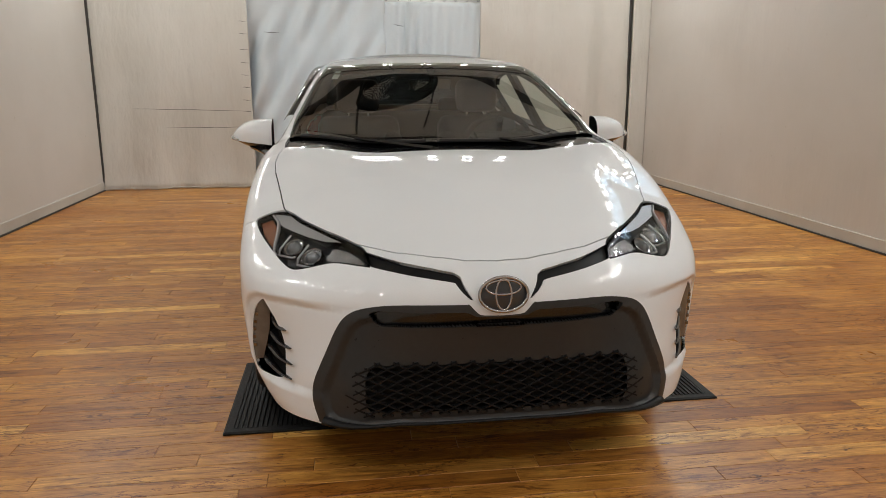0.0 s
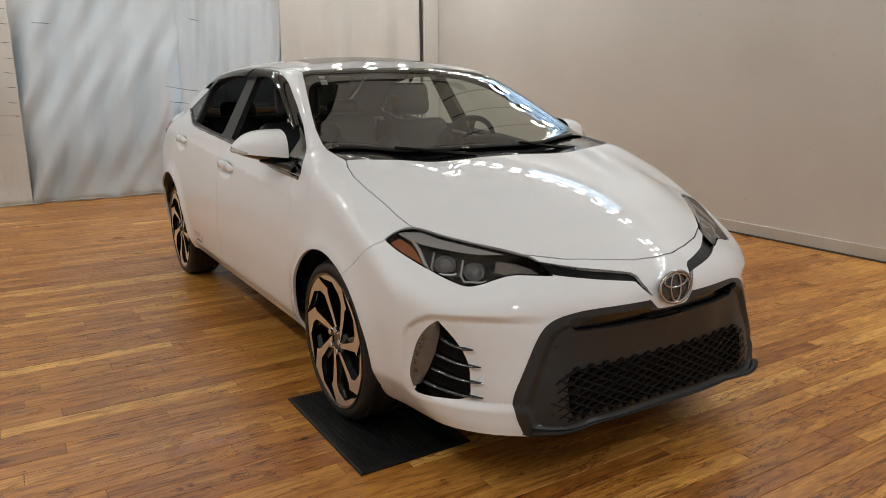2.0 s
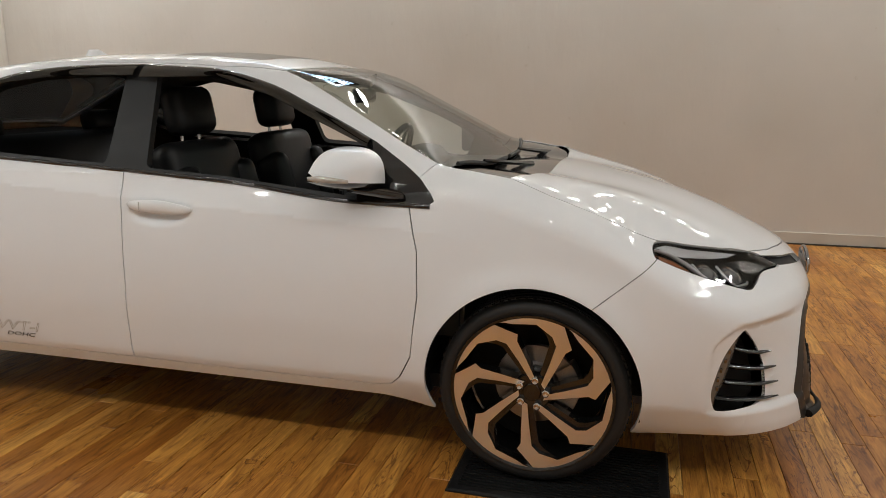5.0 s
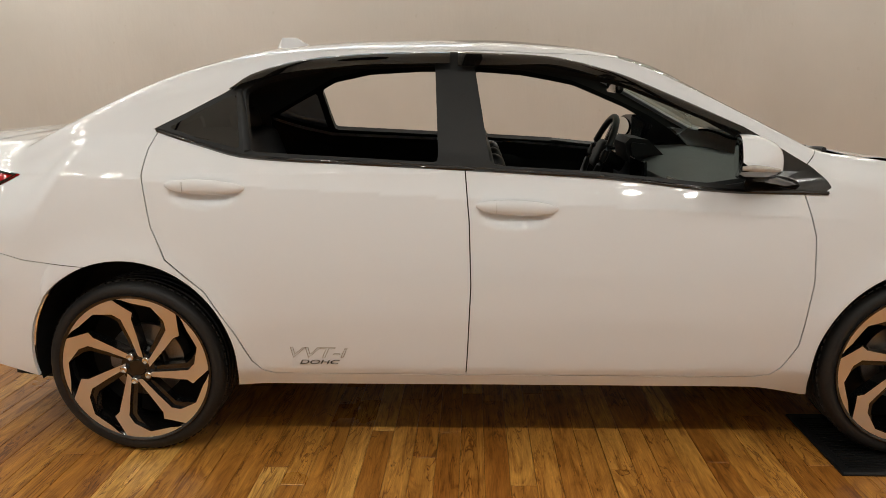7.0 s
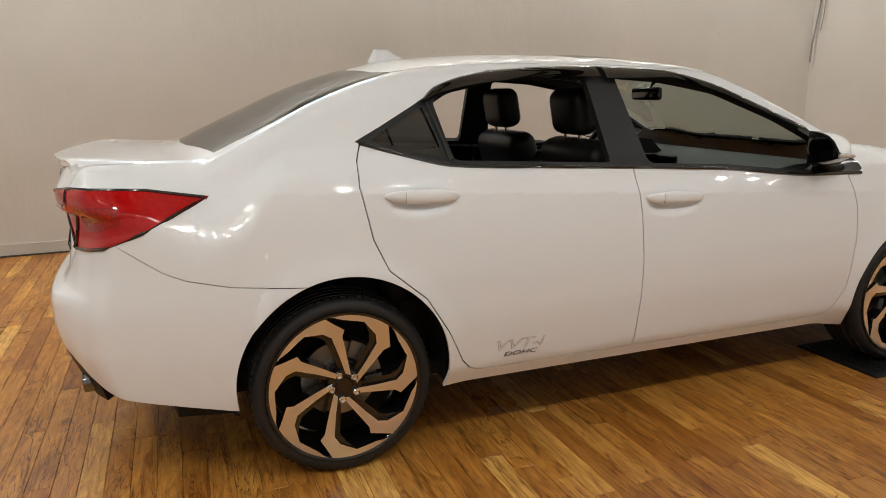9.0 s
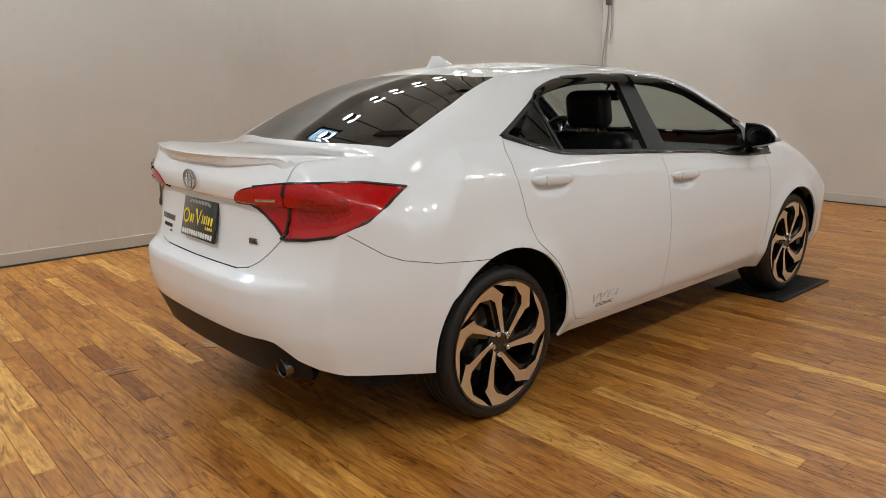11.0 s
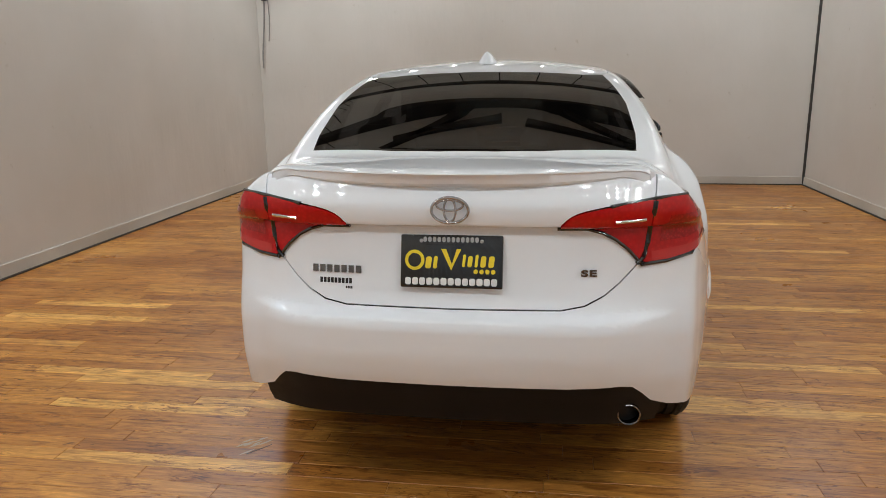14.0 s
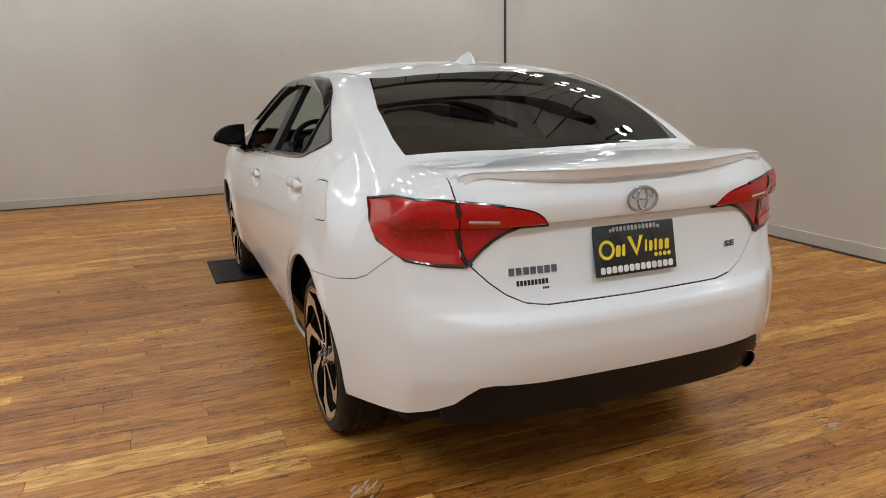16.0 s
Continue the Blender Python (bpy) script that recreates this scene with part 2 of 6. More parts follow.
veins = ramp_of(board_wood, grain(3.2, (5.5, 0.7, 1), 4, 0.55, 1.4).outputs["Fac"], ((0.470, (1, 1, 1)), (0.492, (0.40, 0.27, 0.18)), (0.500, (0.30, 0.19, 0.12)), (0.512, (1, 1, 1))))
where_veins = ramp_of(board_wood, grain(1.7, (1.5, 0.8, 1), 3).outputs["Fac"], ((0.42, (0, 0, 0)), (0.54, (1, 1, 1))))
wash = ramp_of(board_wood, grain(0.9, (1.6, 0.8, 1), 3, 0.5, 0.5).outputs["Fac"], ((0.34, (0.80, 0.70, 0.60)), (0.52, (1, 1, 1)), (0.70, (1.10, 1.12, 1.12))))
col = mix(board_wood, 0.78, tone.outputs["Color"], streak.outputs["Color"], "MULTIPLY")
col = mix(board_wood, 0.72, col, fibre.outputs["Color"], "MULTIPLY")
col = mix(board_wood, 0.95, col, flames.outputs["Color"], "MULTIPLY")
col = mix(board_wood, 0.85, col, knots.outputs["Color"], "MULTIPLY")
col = mix(board_wood, where_veins.outputs["Color"], col, mix(board_wood, 1.0, col, veins.outputs["Color"], "MULTIPLY"))
col = mix(board_wood, 1.0, col, wash.outputs["Color"], "MULTIPLY")
link(board_wood, col, bw.inputs["Base Color"])
scuff = ramp_of(board_wood, grain(1.3, (1, 1, 1), 6).outputs["Fac"], ((0.3, (0.26,) * 3), (0.75, (0.42,) * 3)))
link(board_wood, scuff.outputs["Color"], bw.inputs["Roughness"])
bump(board_wood, grain(60.0, (6.0, 0.5, 1), 3).outputs["Fac"], 0.12, 0.002)
joint_dark = material("board_joint_shadow", (0.05, 0.028, 0.012), 0.8)
# ---- the car's shape: a smooth solid, front at +x, cut into panels further down ----
def curve(xs, ys):
    """A smooth monotone curve through a few stations."""
    xs, ys = np.array(xs, float), np.array(ys, float)
    h, d = np.diff(xs), np.diff(ys) / np.diff(xs)
    m = np.zeros(len(xs))
    m[0], m[-1] = d[0], d[-1]
    for i in range(1, len(xs) - 1):
        if d[i - 1] * d[i] > 0:
            w1, w2 = 2 * h[i] + h[i - 1], h[i] + 2 * h[i - 1]
            m[i] = (w1 + w2) / (w1 / d[i - 1] + w2 / d[i])

    def at(v):
        v = np.clip(v, xs[0], xs[-1])
        i = np.clip(np.searchsorted(xs, v) - 1, 0, len(h) - 1)
        t = (v - xs[i]) / h[i]
        t2, t3 = t * t, t * t * t
        return (2 * t3 - 3 * t2 + 1) * ys[i] + (t3 - 2 * t2 + t) * h[i] * m[i] + (3 * t2 - 2 * t3) * ys[i + 1] + (t3 - t2) * h[i] * m[i + 1]
    return at


def smax(a, b, k):
    h = np.clip(0.5 + 0.5 * (a - b) / k, 0, 1)
    return b + (a - b) * h + k * h * (1 - h)


FRONT_AXLE, REAR_AXLE, HUB_Z = 1.35, -1.35, 0.330
ARCHES = ((1.345, 0.345, 0.357), (-1.343, 0.356, 0.371))

plan_width = curve((-2.4, -2.0, -1.7, -1.3, -0.6, 0.2, 1.0, 1.4, 1.7, 2.0, 2.3), (0.780, 0.847, 0.876, 0.884, 0.882, 0.877, 0.870, 0.870, 0.858, 0.828, 0.781))
side_tuck = curve((0.15, 0.22, 0.28, 0.34, 0.42, 0.55, 0.66, 0.78, 0.87, 0.93, 0.99, 1.04, 1.12, 1.25), (0.155, 0.085, 0.048, 0.020, 0.008, -0.004, -0.003, 0.006, 0.018, 0.029, 0.043, 0.060, 0.115, 0.25))
nose = curve((0.15, 0.21, 0.26, 0.34, 0.46, 0.58, 0.65, 0.7, 0.75, 0.82), (2.230, 2.270, 2.282, 2.280, 2.276, 2.283, 2.282, 2.268, 2.233, 2.158))
nose_sweep = curve((0, 0.2, 0.4, 0.55, 0.68, 0.78, 0.86, 0.95), (-0.016, -0.003, 0.042, 0.109, 0.188, 0.283, 0.404, 0.599))
low_sweep = curve((0.15, 0.25, 0.34, 0.46, 0.6), (0.758, 0.555, 0.501, 0.298, -0.002))
low_reach = curve((0, 0.3, 0.5, 0.62, 0.75), (0, 0.3, 1.0, 0.7, 0.0))
tail = curve((0.2, 0.3, 0.4, 0.5, 0.58, 0.64, 0.672, 0.7, 0.76, 0.9, 0.949, 0.958, 1.01, 1.06, 1.11, 1.2), (-2.169, -2.225, -2.266, -2.304, -2.317, -2.318, -2.310, -2.268, -2.244, -2.227, -2.226, -2.250, -2.259, -2.238, -2.207, -2.121))
tail_corner = curve((0.2, 0.3, 0.4, 0.5, 0.6, 0.7, 0.76, 0.9, 1.0, 1.11, 1.2), (-2.169, -2.222, -2.258, -2.280, -2.282, -2.264, -2.246, -2.227, -2.215, -2.190, -2.121))
tail_sweep = curve((0, 0.15, 0.31, 0.45, 0.56, 0.65, 0.71, 0.74, 0.77, 0.81, 0.88), (0.018, 0.020, 0.026, 0.040, 0.072, 0.118, 0.154, 0.182, 0.250, 0.370, 0.620))
top_line = curve((-2.3, -2.15, -1.95, -1.75, -1.2, 0.0, 0.8, 1.1, 1.325, 1.45, 1.7, 1.95, 2.1, 2.2, 2.27, 2.35), (1.079, 1.120, 1.124, 1.123, 1.163, 1.085, 1.050, 1.036, 1.016, 0.999, 0.949, 0.866, 0.796, 0.742, 0.689, 0.615))
top_drop = curve((-2.3, -1.8, -1.5, -1.2, 0.0, 1.0, 1.4, 1.7, 1.95, 2.1, 2.25), (0.153, 0.117, 0.030, 0.020, 0.030, 0.038, 0.075, 0.138, 0.207, 0.241, 0.250))
roof_line = curve((-1.9, -1.4, -1.15, -0.9, -0.5, -0.1, 0.2, 0.42, 0.7), (1.246, 1.351, 1.410, 1.455, 1.475, 1.472, 1.446, 1.401, 1.345))
screen = curve((0.9, 1.0, 1.15, 1.3, 1.41, 1.52), (1.2926, 1.146, 0.9133, 0.6653, 0.4737, 0.2738))
backlight = curve((1.0, 1.14, 1.25, 1.35, 1.41, 1.5), (-2.065, -1.799, -1.563, -1.332, -1.164, -0.882))
cabin_width = curve((-2.1, -1.8, -1.5, -1.2, -0.6, 0.0, 0.5, 0.9, 1.15), (0.618, 0.712, 0.774, 0.806, 0.811, 0.798, 0.781, 0.770, 0.752))


def solid(x, y, z):
    """Below zero inside the car's body, for y >= 0; about metres from its skin."""
    y = np.abs(y)
    flare = 0.0
    for cx, cz, r in ARCHES:
        d = np.hypot(x - cx, z - cz) - r
        flare = flare + 0.014 * np.exp(-(np.maximum(d, -0.02) / 0.055) ** 2)
    side = y - plan_width(x) + side_tuck(z) - flare * (z > 0.2)
    # the shoulder crease, from the tail lamp's tip to the front wheel
    over = z - 0.917 + 0.06 * x
    fade = np.clip((1.15 - x) / 0.35, 0, 1)
    side = side + fade * np.clip(0.29 + 0.06 * x, 0.18, 0.32) * np.maximum(over, 0)
    side = side - 0.012 * np.exp(-((x + 2.0) / 0.22) ** 2 - ((z - 1.0) / 0.05) ** 2)
    for hx, hz in ((-0.01, 0.886), (-1.05, 0.958)):
        side = side + 0.024 * np.exp(-(((x - hx) / 0.100) ** 2 + ((z - hz + 0.010) / 0.037) ** 2) ** 2)
    front = x - nose(z) + nose_sweep(y) - low_sweep(z) * low_reach(y) * 0.14
    wrap = y + 2.3 - x
    arc = 0.614 - 2.2 * np.clip(wrap - 1.06, 0, 1) ** 2
    cheek = np.clip((arc - z) / 0.028, 0, 1) * np.clip((z - 0.300) / 0.030, 0, 1) * np.clip((wrap - 0.50) / 0.40, 0, 1) * np.clip((1.245 - wrap) / 0.045, 0, 1)
    front = front + 0.027 * cheek * cheek * (3 - 2 * cheek)
    corner = np.clip((y - 0.48) / 0.24, 0, 1)
    corner = corner * corner * (3 - 2 * corner) * (z < 0.93)
    back = tail(z) * (1 - corner) + tail_corner(z) * corner + tail_sweep(y) - x
    ridge = np.exp(-((y - 0.53 + 0.10 * np.clip(x - 1.2, 0, 1)) / 0.13) ** 2) * np.clip((x - 0.6) / 0.5, 0, 1) * np.clip((2.15 - x) / 0.5, 0, 1)
    crest = np.exp(-((y - 0.70) / 0.14) ** 2) * np.clip((x - 0.72) / 0.25, 0, 1) * np.clip((1.65 - x) / 0.35, 0, 1)
    aft = np.clip((-1.5 - x) / 0.3, 0, 1)
    top = z - top_line(x) + (1 - aft) * top_drop(x) * (y / 0.8) ** 2 + aft * (0.016 * (y / 0.6) ** 2 + 0.055 * np.clip((y - 0.57) / 0.12, 0, 3) ** 2) - 0.026 * ridge - 0.045 * crest
    edge = 0.07 - 0.045 * np.clip((-1.9 - x) / 0.15, 0, 1) * np.clip((z - 0.99) / 0.05, 0, 1)
    body = smax(smax(side, top, 0.06), smax(front, back, 0.02), edge)
    body = np.maximum(body, 0.17 - z)
    roof = z - roof_line(x) + (0.155 - 0.055 * np.clip((x - 0.05) / 0.3, 0, 1)) * y * y
    brow = np.clip((z - 1.02) / 0.40, 0, 1)
    glass = (x - screen(z) + (0.035 + 0.085 * brow * brow * (3 - 2 * brow)) * (y / 0.6) ** 2) / 1.84
    rear = (backlight(z) + 0.10 * (y / 0.55) ** 2 - x) / 2.4
    flank = (y - cabin_width(x) + 0.56 * np.maximum(z - 1.02, -0.012)) / 1.12
    cabin = smax(smax(roof, flank, 0.07), smax(glass, rear, 0.02), 0.035)
    cabin = np.maximum(cabin, 0.8 - z)
    return -smax(-body, -cabin, 0.025)
# ---- meshing the solid and cutting it into panels ----
def gradient(p):
    e, out = 2e-4, np.empty_like(p)
    for k in range(3):
        a, b = p.copy(), p.copy()
        a[:, k] += e
        b[:, k] -= e
        out[:, k] = (solid(*a.T) - solid(*b.T)) / (2 * e)
    return out


def settle(p, steps=3):
    """Moves points onto the skin of the solid."""
    for _ in range(steps):
        g = gradient(p)
        p = p - np.clip(solid(*p.T) / np.maximum((g * g).sum(1), 0.2), -0.01, 0.01)[:, None] * g
    return p


def skin(lo, hi, step):
    """A mesh of the solid's skin between two corners: points and triangles."""
    axes = [np.arange(a, b + step, step) for a, b in zip(lo, hi)]
    rough = [a[::4] for a in axes]
    far = solid(rough[0][:, None, None], rough[1][None, :, None], rough[2][None, None, :])
    grid = far.repeat(4, 0).repeat(4, 1).repeat(4, 2)[:len(axes[0]), :len(axes[1]), :len(axes[2])].copy()
    near = np.argwhere(np.abs(grid) < 0.12)
    grid[tuple(near.T)] = solid(*(a[i] for a, i in zip(axes, near.T)))
    inside = grid < 0
    nx, ny, nz = grid.shape
    corner = [(i, j, k) for i in (0, 1) for j in (0, 1) for k in (0, 1)]
    count = sum(inside[i:nx - 1 + i, j:ny - 1 + j, k:nz - 1 + k].astype(np.int8) for i, j, k in corner)
    cells = np.argwhere((count > 0) & (count < 8))
    index = -np.ones((nx - 1, ny - 1, nz - 1), int)
    index[tuple(cells.T)] = np.arange(len(cells))
    total, hits = np.zeros((len(cells), 3)), np.zeros(len(cells))
    for a in corner:
        for k in range(3):
            if a[k] == 0:
                b = list(a)
                b[k] = 1
                fa, fb = grid[tuple((cells + a).T)], grid[tuple((cells + b).T)]
                on = (fa < 0) != (fb < 0)
                t = np.where(on, fa / np.where(on, fa - fb, 1), 0)
                total += np.where(on[:, None], np.array(a) + t[:, None] * (np.array(b) - a), 0)
                hits += on
    points = (cells + total / hits[:, None]) * step + np.array(lo)
    quads = []
    for k in range(3):
        i, j = (k + 1) % 3, (k + 2) % 3
        here = np.argwhere(np.diff(inside, axis=k))
        here = here[(here[:, i] > 0) & (here[:, j] > 0) & (here[:, i] < grid.shape[i] - 1) & (here[:, j] < grid.shape[j] - 1)]
        out = inside[tuple(here.T)]
        di, dj = np.eye(3, dtype=int)[i], np.eye(3, dtype=int)[j]
        q = np.stack([index[tuple((here - s).T)] for s in (di + dj, dj, 0 * di, di)], 1)
        q[~out] = q[~out][:, ::-1]
        quads.append(q)
    q = np.concatenate(quads)
    q = q[(q >= 0).all(1)]
    return settle(points), np.concatenate([q[:, [0, 1, 2]], q[:, [0, 2, 3]]])


def cut(points, tris, value, mask=None):
    """Splits the triangles along the line where value(points) is zero."""
    v = value(points)
    s = np.where(np.abs(v) < 3e-4, 0, np.sign(v)).astype(int)
    ts = s[tris]
    mixed = (ts.min(1) < 0) & (ts.max(1) > 0)
    if mask is not None:
        mixed &= mask(points[tris].mean(1))
    keep, work = tris[~mixed], tris[mixed]
    if not len(work):
        return points, tris
    ws = s[work]
    zero = (ws == 0).any(1)
    lone = np.argmax(np.where(zero[:, None], ws == 0, ws == -np.sign(ws.sum(1))[:, None]), 1)
    r = np.arange(len(work))
    a, b, c = work[r, lone], work[r, (lone + 1) % 3], work[r, (lone + 2) % 3]
    full, half = ~zero, zero
    ends = np.concatenate([np.stack([a[full], b[full]], 1), np.stack([a[full], c[full]], 1), np.stack([b[half], c[half]], 1)])
    ends, back = np.unique(np.sort(ends, 1), axis=0, return_inverse=True)
    back = back.ravel()
    t = v[ends[:, 0]] / (v[ends[:, 0]] - v[ends[:, 1]])
    fresh = settle(points[ends[:, 0]] + t[:, None] * (points[ends[:, 1]] - points[ends[:, 0]]), 2)
    ids = back + len(points)
    n = full.sum()
    p, q, m = ids[:n], ids[n:2 * n], ids[2 * n:]
    new_tris = [np.stack(x, 1) for x in ((a[full], p, q), (p, b[full], c[full]), (p, c[full], q), (a[half], b[half], m), (a[half], m, c[half]))]
    return np.concatenate([points, fresh]), np.concatenate([keep, *new_tris])


def inside_of(outline):
    """A function of two coordinates: the distance to a closed outline, below zero inside it."""
    o = np.array(outline, float)
    nxt = np.roll(o, -1, 0)

    def at(u, v):
        best, odd = np.full(u.shape, 1e9), np.zeros(u.shape, bool)
        for (ax, ay), (bx, by) in zip(o, nxt):
            dx, dy = bx - ax, by - ay
            t = np.clip(((u - ax) * dx + (v - ay) * dy) / (dx * dx + dy * dy + 1e-12), 0, 1)
            best = np.minimum(best, np.hypot(u - ax - t * dx, v - ay - t * dy))
            if ay != by:
                odd ^= ((ay > v) != (by > v)) & (u < dx * (v - ay) / dy + ax)
        return np.where(odd, -best, best)
    return at


def along(line):
    """A function of two coordinates: the distance to an open line, with a sign for its sides."""
    o = np.array(line, float)

    def at(u, v):
        best, sign = np.full(u.shape, 1e9), np.ones(u.shape)
        for (ax, ay), (bx, by) in zip(o, o[1:]):
            dx, dy = bx - ax, by - ay
            t = np.clip(((u - ax) * dx + (v - ay) * dy) / (dx * dx + dy * dy), 0, 1)
            d = np.hypot(u - ax - t * dx, v - ay - t * dy)
            s = np.sign(dx * (v - ay) - dy * (u - ax))
            sign, best = np.where(d < best, s, sign), np.minimum(best, d)
        return best * np.where(sign == 0, 1, sign)
    return at


def rounded(points, r=0.02, n=3):
    """The outline with its corners rounded."""
    out, m = [], len(points)
    for i in range(m):
        a, b, c = (Vector(points[k % m]) for k in (i - 1, i, i + 1))
        u, w = a - b, c - b
        d = min(r, u.length * 0.45, w.length * 0.45)
        p, q = b + u.normalized() * d, b + w.normalized() * d
        for k in range(n + 1):
            t = k / n
            out.append(tuple(p.lerp(b, t).lerp(b.lerp(q, t), t)))
    return out


def root(f, lo, hi):
    """Where f, below zero at lo, crosses zero on the way to hi."""
    for _ in range(3):
        at = np.linspace(lo, hi, 41)
        v = f(at)
        i = max(1, int(np.argmax(v >= 0)))
        lo, hi = at[i - 1], at[i]
    return float((lo + hi) / 2)


def on_side(x, z):
    return Vector((x, root(lambda y: solid(x, y, z), 0.3, 1.0), z))


def on_top(x, y):
    return Vector((x, y, root(lambda z: solid(x, y, z), 0.6, 1.6)))


def on_nose(y, z):
    return Vector((root(lambda x: solid(x, y, z), 1.4, 2.5), y, z))


def on_tail(y, z):
    return Vector((-root(lambda x: solid(-x, y, z), 1.4, 2.5), y, z))


def on_front(u, z):
    y = root(lambda v: solid(2.3 - u + v, v, z), 0.0 if u < 1.0 else 0.3, 1.0)
    return Vector((2.3 - u + y, y, z))


def on_rear(u, z):
    y = root(lambda v: solid(u - 2.35 - v, v, z), 0.0 if u < 1.0 else 0.3, 1.0)
    return Vector((u - 2.35 - y, y, z))


def out_of(p):
    """The outward direction of the skin at a point."""
    g = gradient(np.array([p]))[0]
    return Vector(g).normalized()
# ---- building helpers ----
def part(name, mesh, mat, parent=None, label=""):
    """Links a mesh, or a bmesh, as one object under a thing or a part."""
    if isinstance(mesh, bmesh.types.BMesh):
        me = bpy.data.meshes.new(name)
        mesh.to_mesh(me)
        mesh.free()
    else:
        me = mesh
    if mat and not me.materials:
        me.materials.append(mat)
    ob = new(name, me)
    ob.parent = parent
    return tagged(ob, label) if label else ob


def shell(name, points, tris, normals=None, both=False, mats=(), slots=None):
    """A mesh from arrays; both: with its mirror image across y = 0."""
    if both:
        n = len(points)
        points = np.concatenate([points, points * (1, -1, 1)])
        tris = np.concatenate([tris, tris[:, ::-1] + n])
        normals = None if normals is None else np.concatenate([normals, normals * (1, -1, 1)])
        slots = None if slots is None else np.concatenate([slots, slots])
    me = bpy.data.meshes.new(name)
    me.from_pydata(points.tolist(), [], tris.tolist())
    me.update()
    for m in mats:
        me.materials.append(m)
    if slots is not None:
        me.polygons.foreach_set("material_index", slots.astype(int).tolist())
    me.shade_smooth()
    if normals is not None:
        me.normals_split_custom_set_from_vertices(normals.tolist())
    return me


def smooth(me, angle=35):
    me.shade_smooth()
    me.set_sharp_from_angle(angle=radians(angle))
    return me


def mesh_of(name, bm, angle=None):
    bmesh.ops.recalc_face_normals(bm, faces=bm.faces)
    me = bpy.data.meshes.new(name)
    bm.to_mesh(me)
    bm.free()
    return smooth(me, angle) if angle else me


def box(size, at=(0, 0, 0), bevel=0.0, turn=None, seg=2):
    bm = bmesh.new()
    bmesh.ops.create_cube(bm, size=1, matrix=Matrix.Translation(at) @ (turn or Matrix()) @ Matrix.Diagonal((*size, 1)))
    if bevel:
        bmesh.ops.bevel(bm, geom=bm.edges[:], offset=bevel, segments=seg, affect="EDGES", profile=0.5)
    return bm


def tube(points, r, seg=8, closed=False, flat=1.0):
    """A round bar along points."""
    bm = bmesh.new()
    pts, rings, n = [Vector(p) for p in points], [], len(points)
    for i, p in enumerate(pts):
        a = pts[(i - 1) % n] if closed or i else p
        b = pts[(i + 1) % n] if closed or i < n - 1 else p
        d = (b - a).normalized()
        u = d.cross(Vector((0, 0, 1)) if abs(d.z) < 0.9 else Vector((1, 0, 0))).normalized()
        w = u.cross(d)
        rr = r[i] if isinstance(r, (list, tuple)) else r
        rings.append([bm.verts.new(p + rr * (math.cos(t) * u + flat * math.sin(t) * w)) for t in (2 * math.pi * k / seg for k in range(seg))])
    for i in range(n if closed else n - 1):
        a, b = rings[i], rings[(i + 1) % n]
        for k in range(seg):
            bm.faces.new((a[k], a[(k + 1) % seg], b[(k + 1) % seg], b[k]))
    if not closed:
        bm.faces.new(rings[0][::-1])
        bm.faces.new(rings[-1])
    return bm


def lathe(profile, seg=48, axis="y"):
    """Turns a profile of (radius, along the axis) round the axis."""
    bm = bmesh.new()
    rings = []
    for r, h in profile:
        ring = []
        for k in range(seg):
            t = 2 * math.pi * k / seg
            p = (r * math.cos(t), h, r * math.sin(t)) if axis == "y" else (r * math.cos(t), r * math.sin(t), h)
            ring.append(bm.verts.new(p))
        rings.append(ring)
    for a, b in zip(rings, rings[1:]):
        for k in range(seg):
            bm.faces.new((a[k], a[(k + 1) % seg], b[(k + 1) % seg], b[k]))
    return bm


def slab(outline, lo, hi, plane="xz", bevel=0.0):
    """A flat outline given depth from lo to hi across the plane."""
    bm = bmesh.new()
    def put(u, v, w):
        return {"xz": (u, w, v), "yz": (w, u, v), "xy": (u, v, w)}[plane]
    a = [bm.verts.new(put(u, v, lo)) for u, v in outline]
    b = [bm.verts.new(put(u, v, hi)) for u, v in outline]
    n = len(a)
    f = [bm.faces.new(a), bm.faces.new(b[::-1])]
    for k in range(n):
        bm.faces.new((a[k], b[k], b[(k + 1) % n], a[(k + 1) % n]))
    bmesh.ops.recalc_face_normals(bm, faces=bm.faces)
    if bevel:
        edges = {e for face in f for e in face.edges}
        bmesh.ops.bevel(bm, geom=list(edges), offset=bevel, segments=2, affect="EDGES")
    return bm


def text_mesh(name, words, size, space=1.0, outlined=False, bold=0.0):
    """Lettering in the built-in font as a thin mesh, centred, reading along +x with +y up."""
    cu = bpy.data.curves.new(name, "FONT")
    cu.body, cu.size, cu.align_x, cu.align_y, cu.extrude, cu.space_character = words, size, "CENTER", "CENTER", 0.0004, space
    cu.offset = bold
    if outlined:
        cu.fill_mode, cu.extrude, cu.bevel_depth, cu.bevel_resolution = "NONE", 0.0, 0.0006, 0
    ob = bpy.data.objects.new(name, cu)
    scene.collection.objects.link(ob)
    me = bpy.data.meshes.new_from_object(ob.evaluated_get(bpy.context.evaluated_depsgraph_get()))
    bpy.data.objects.remove(ob)
    return me


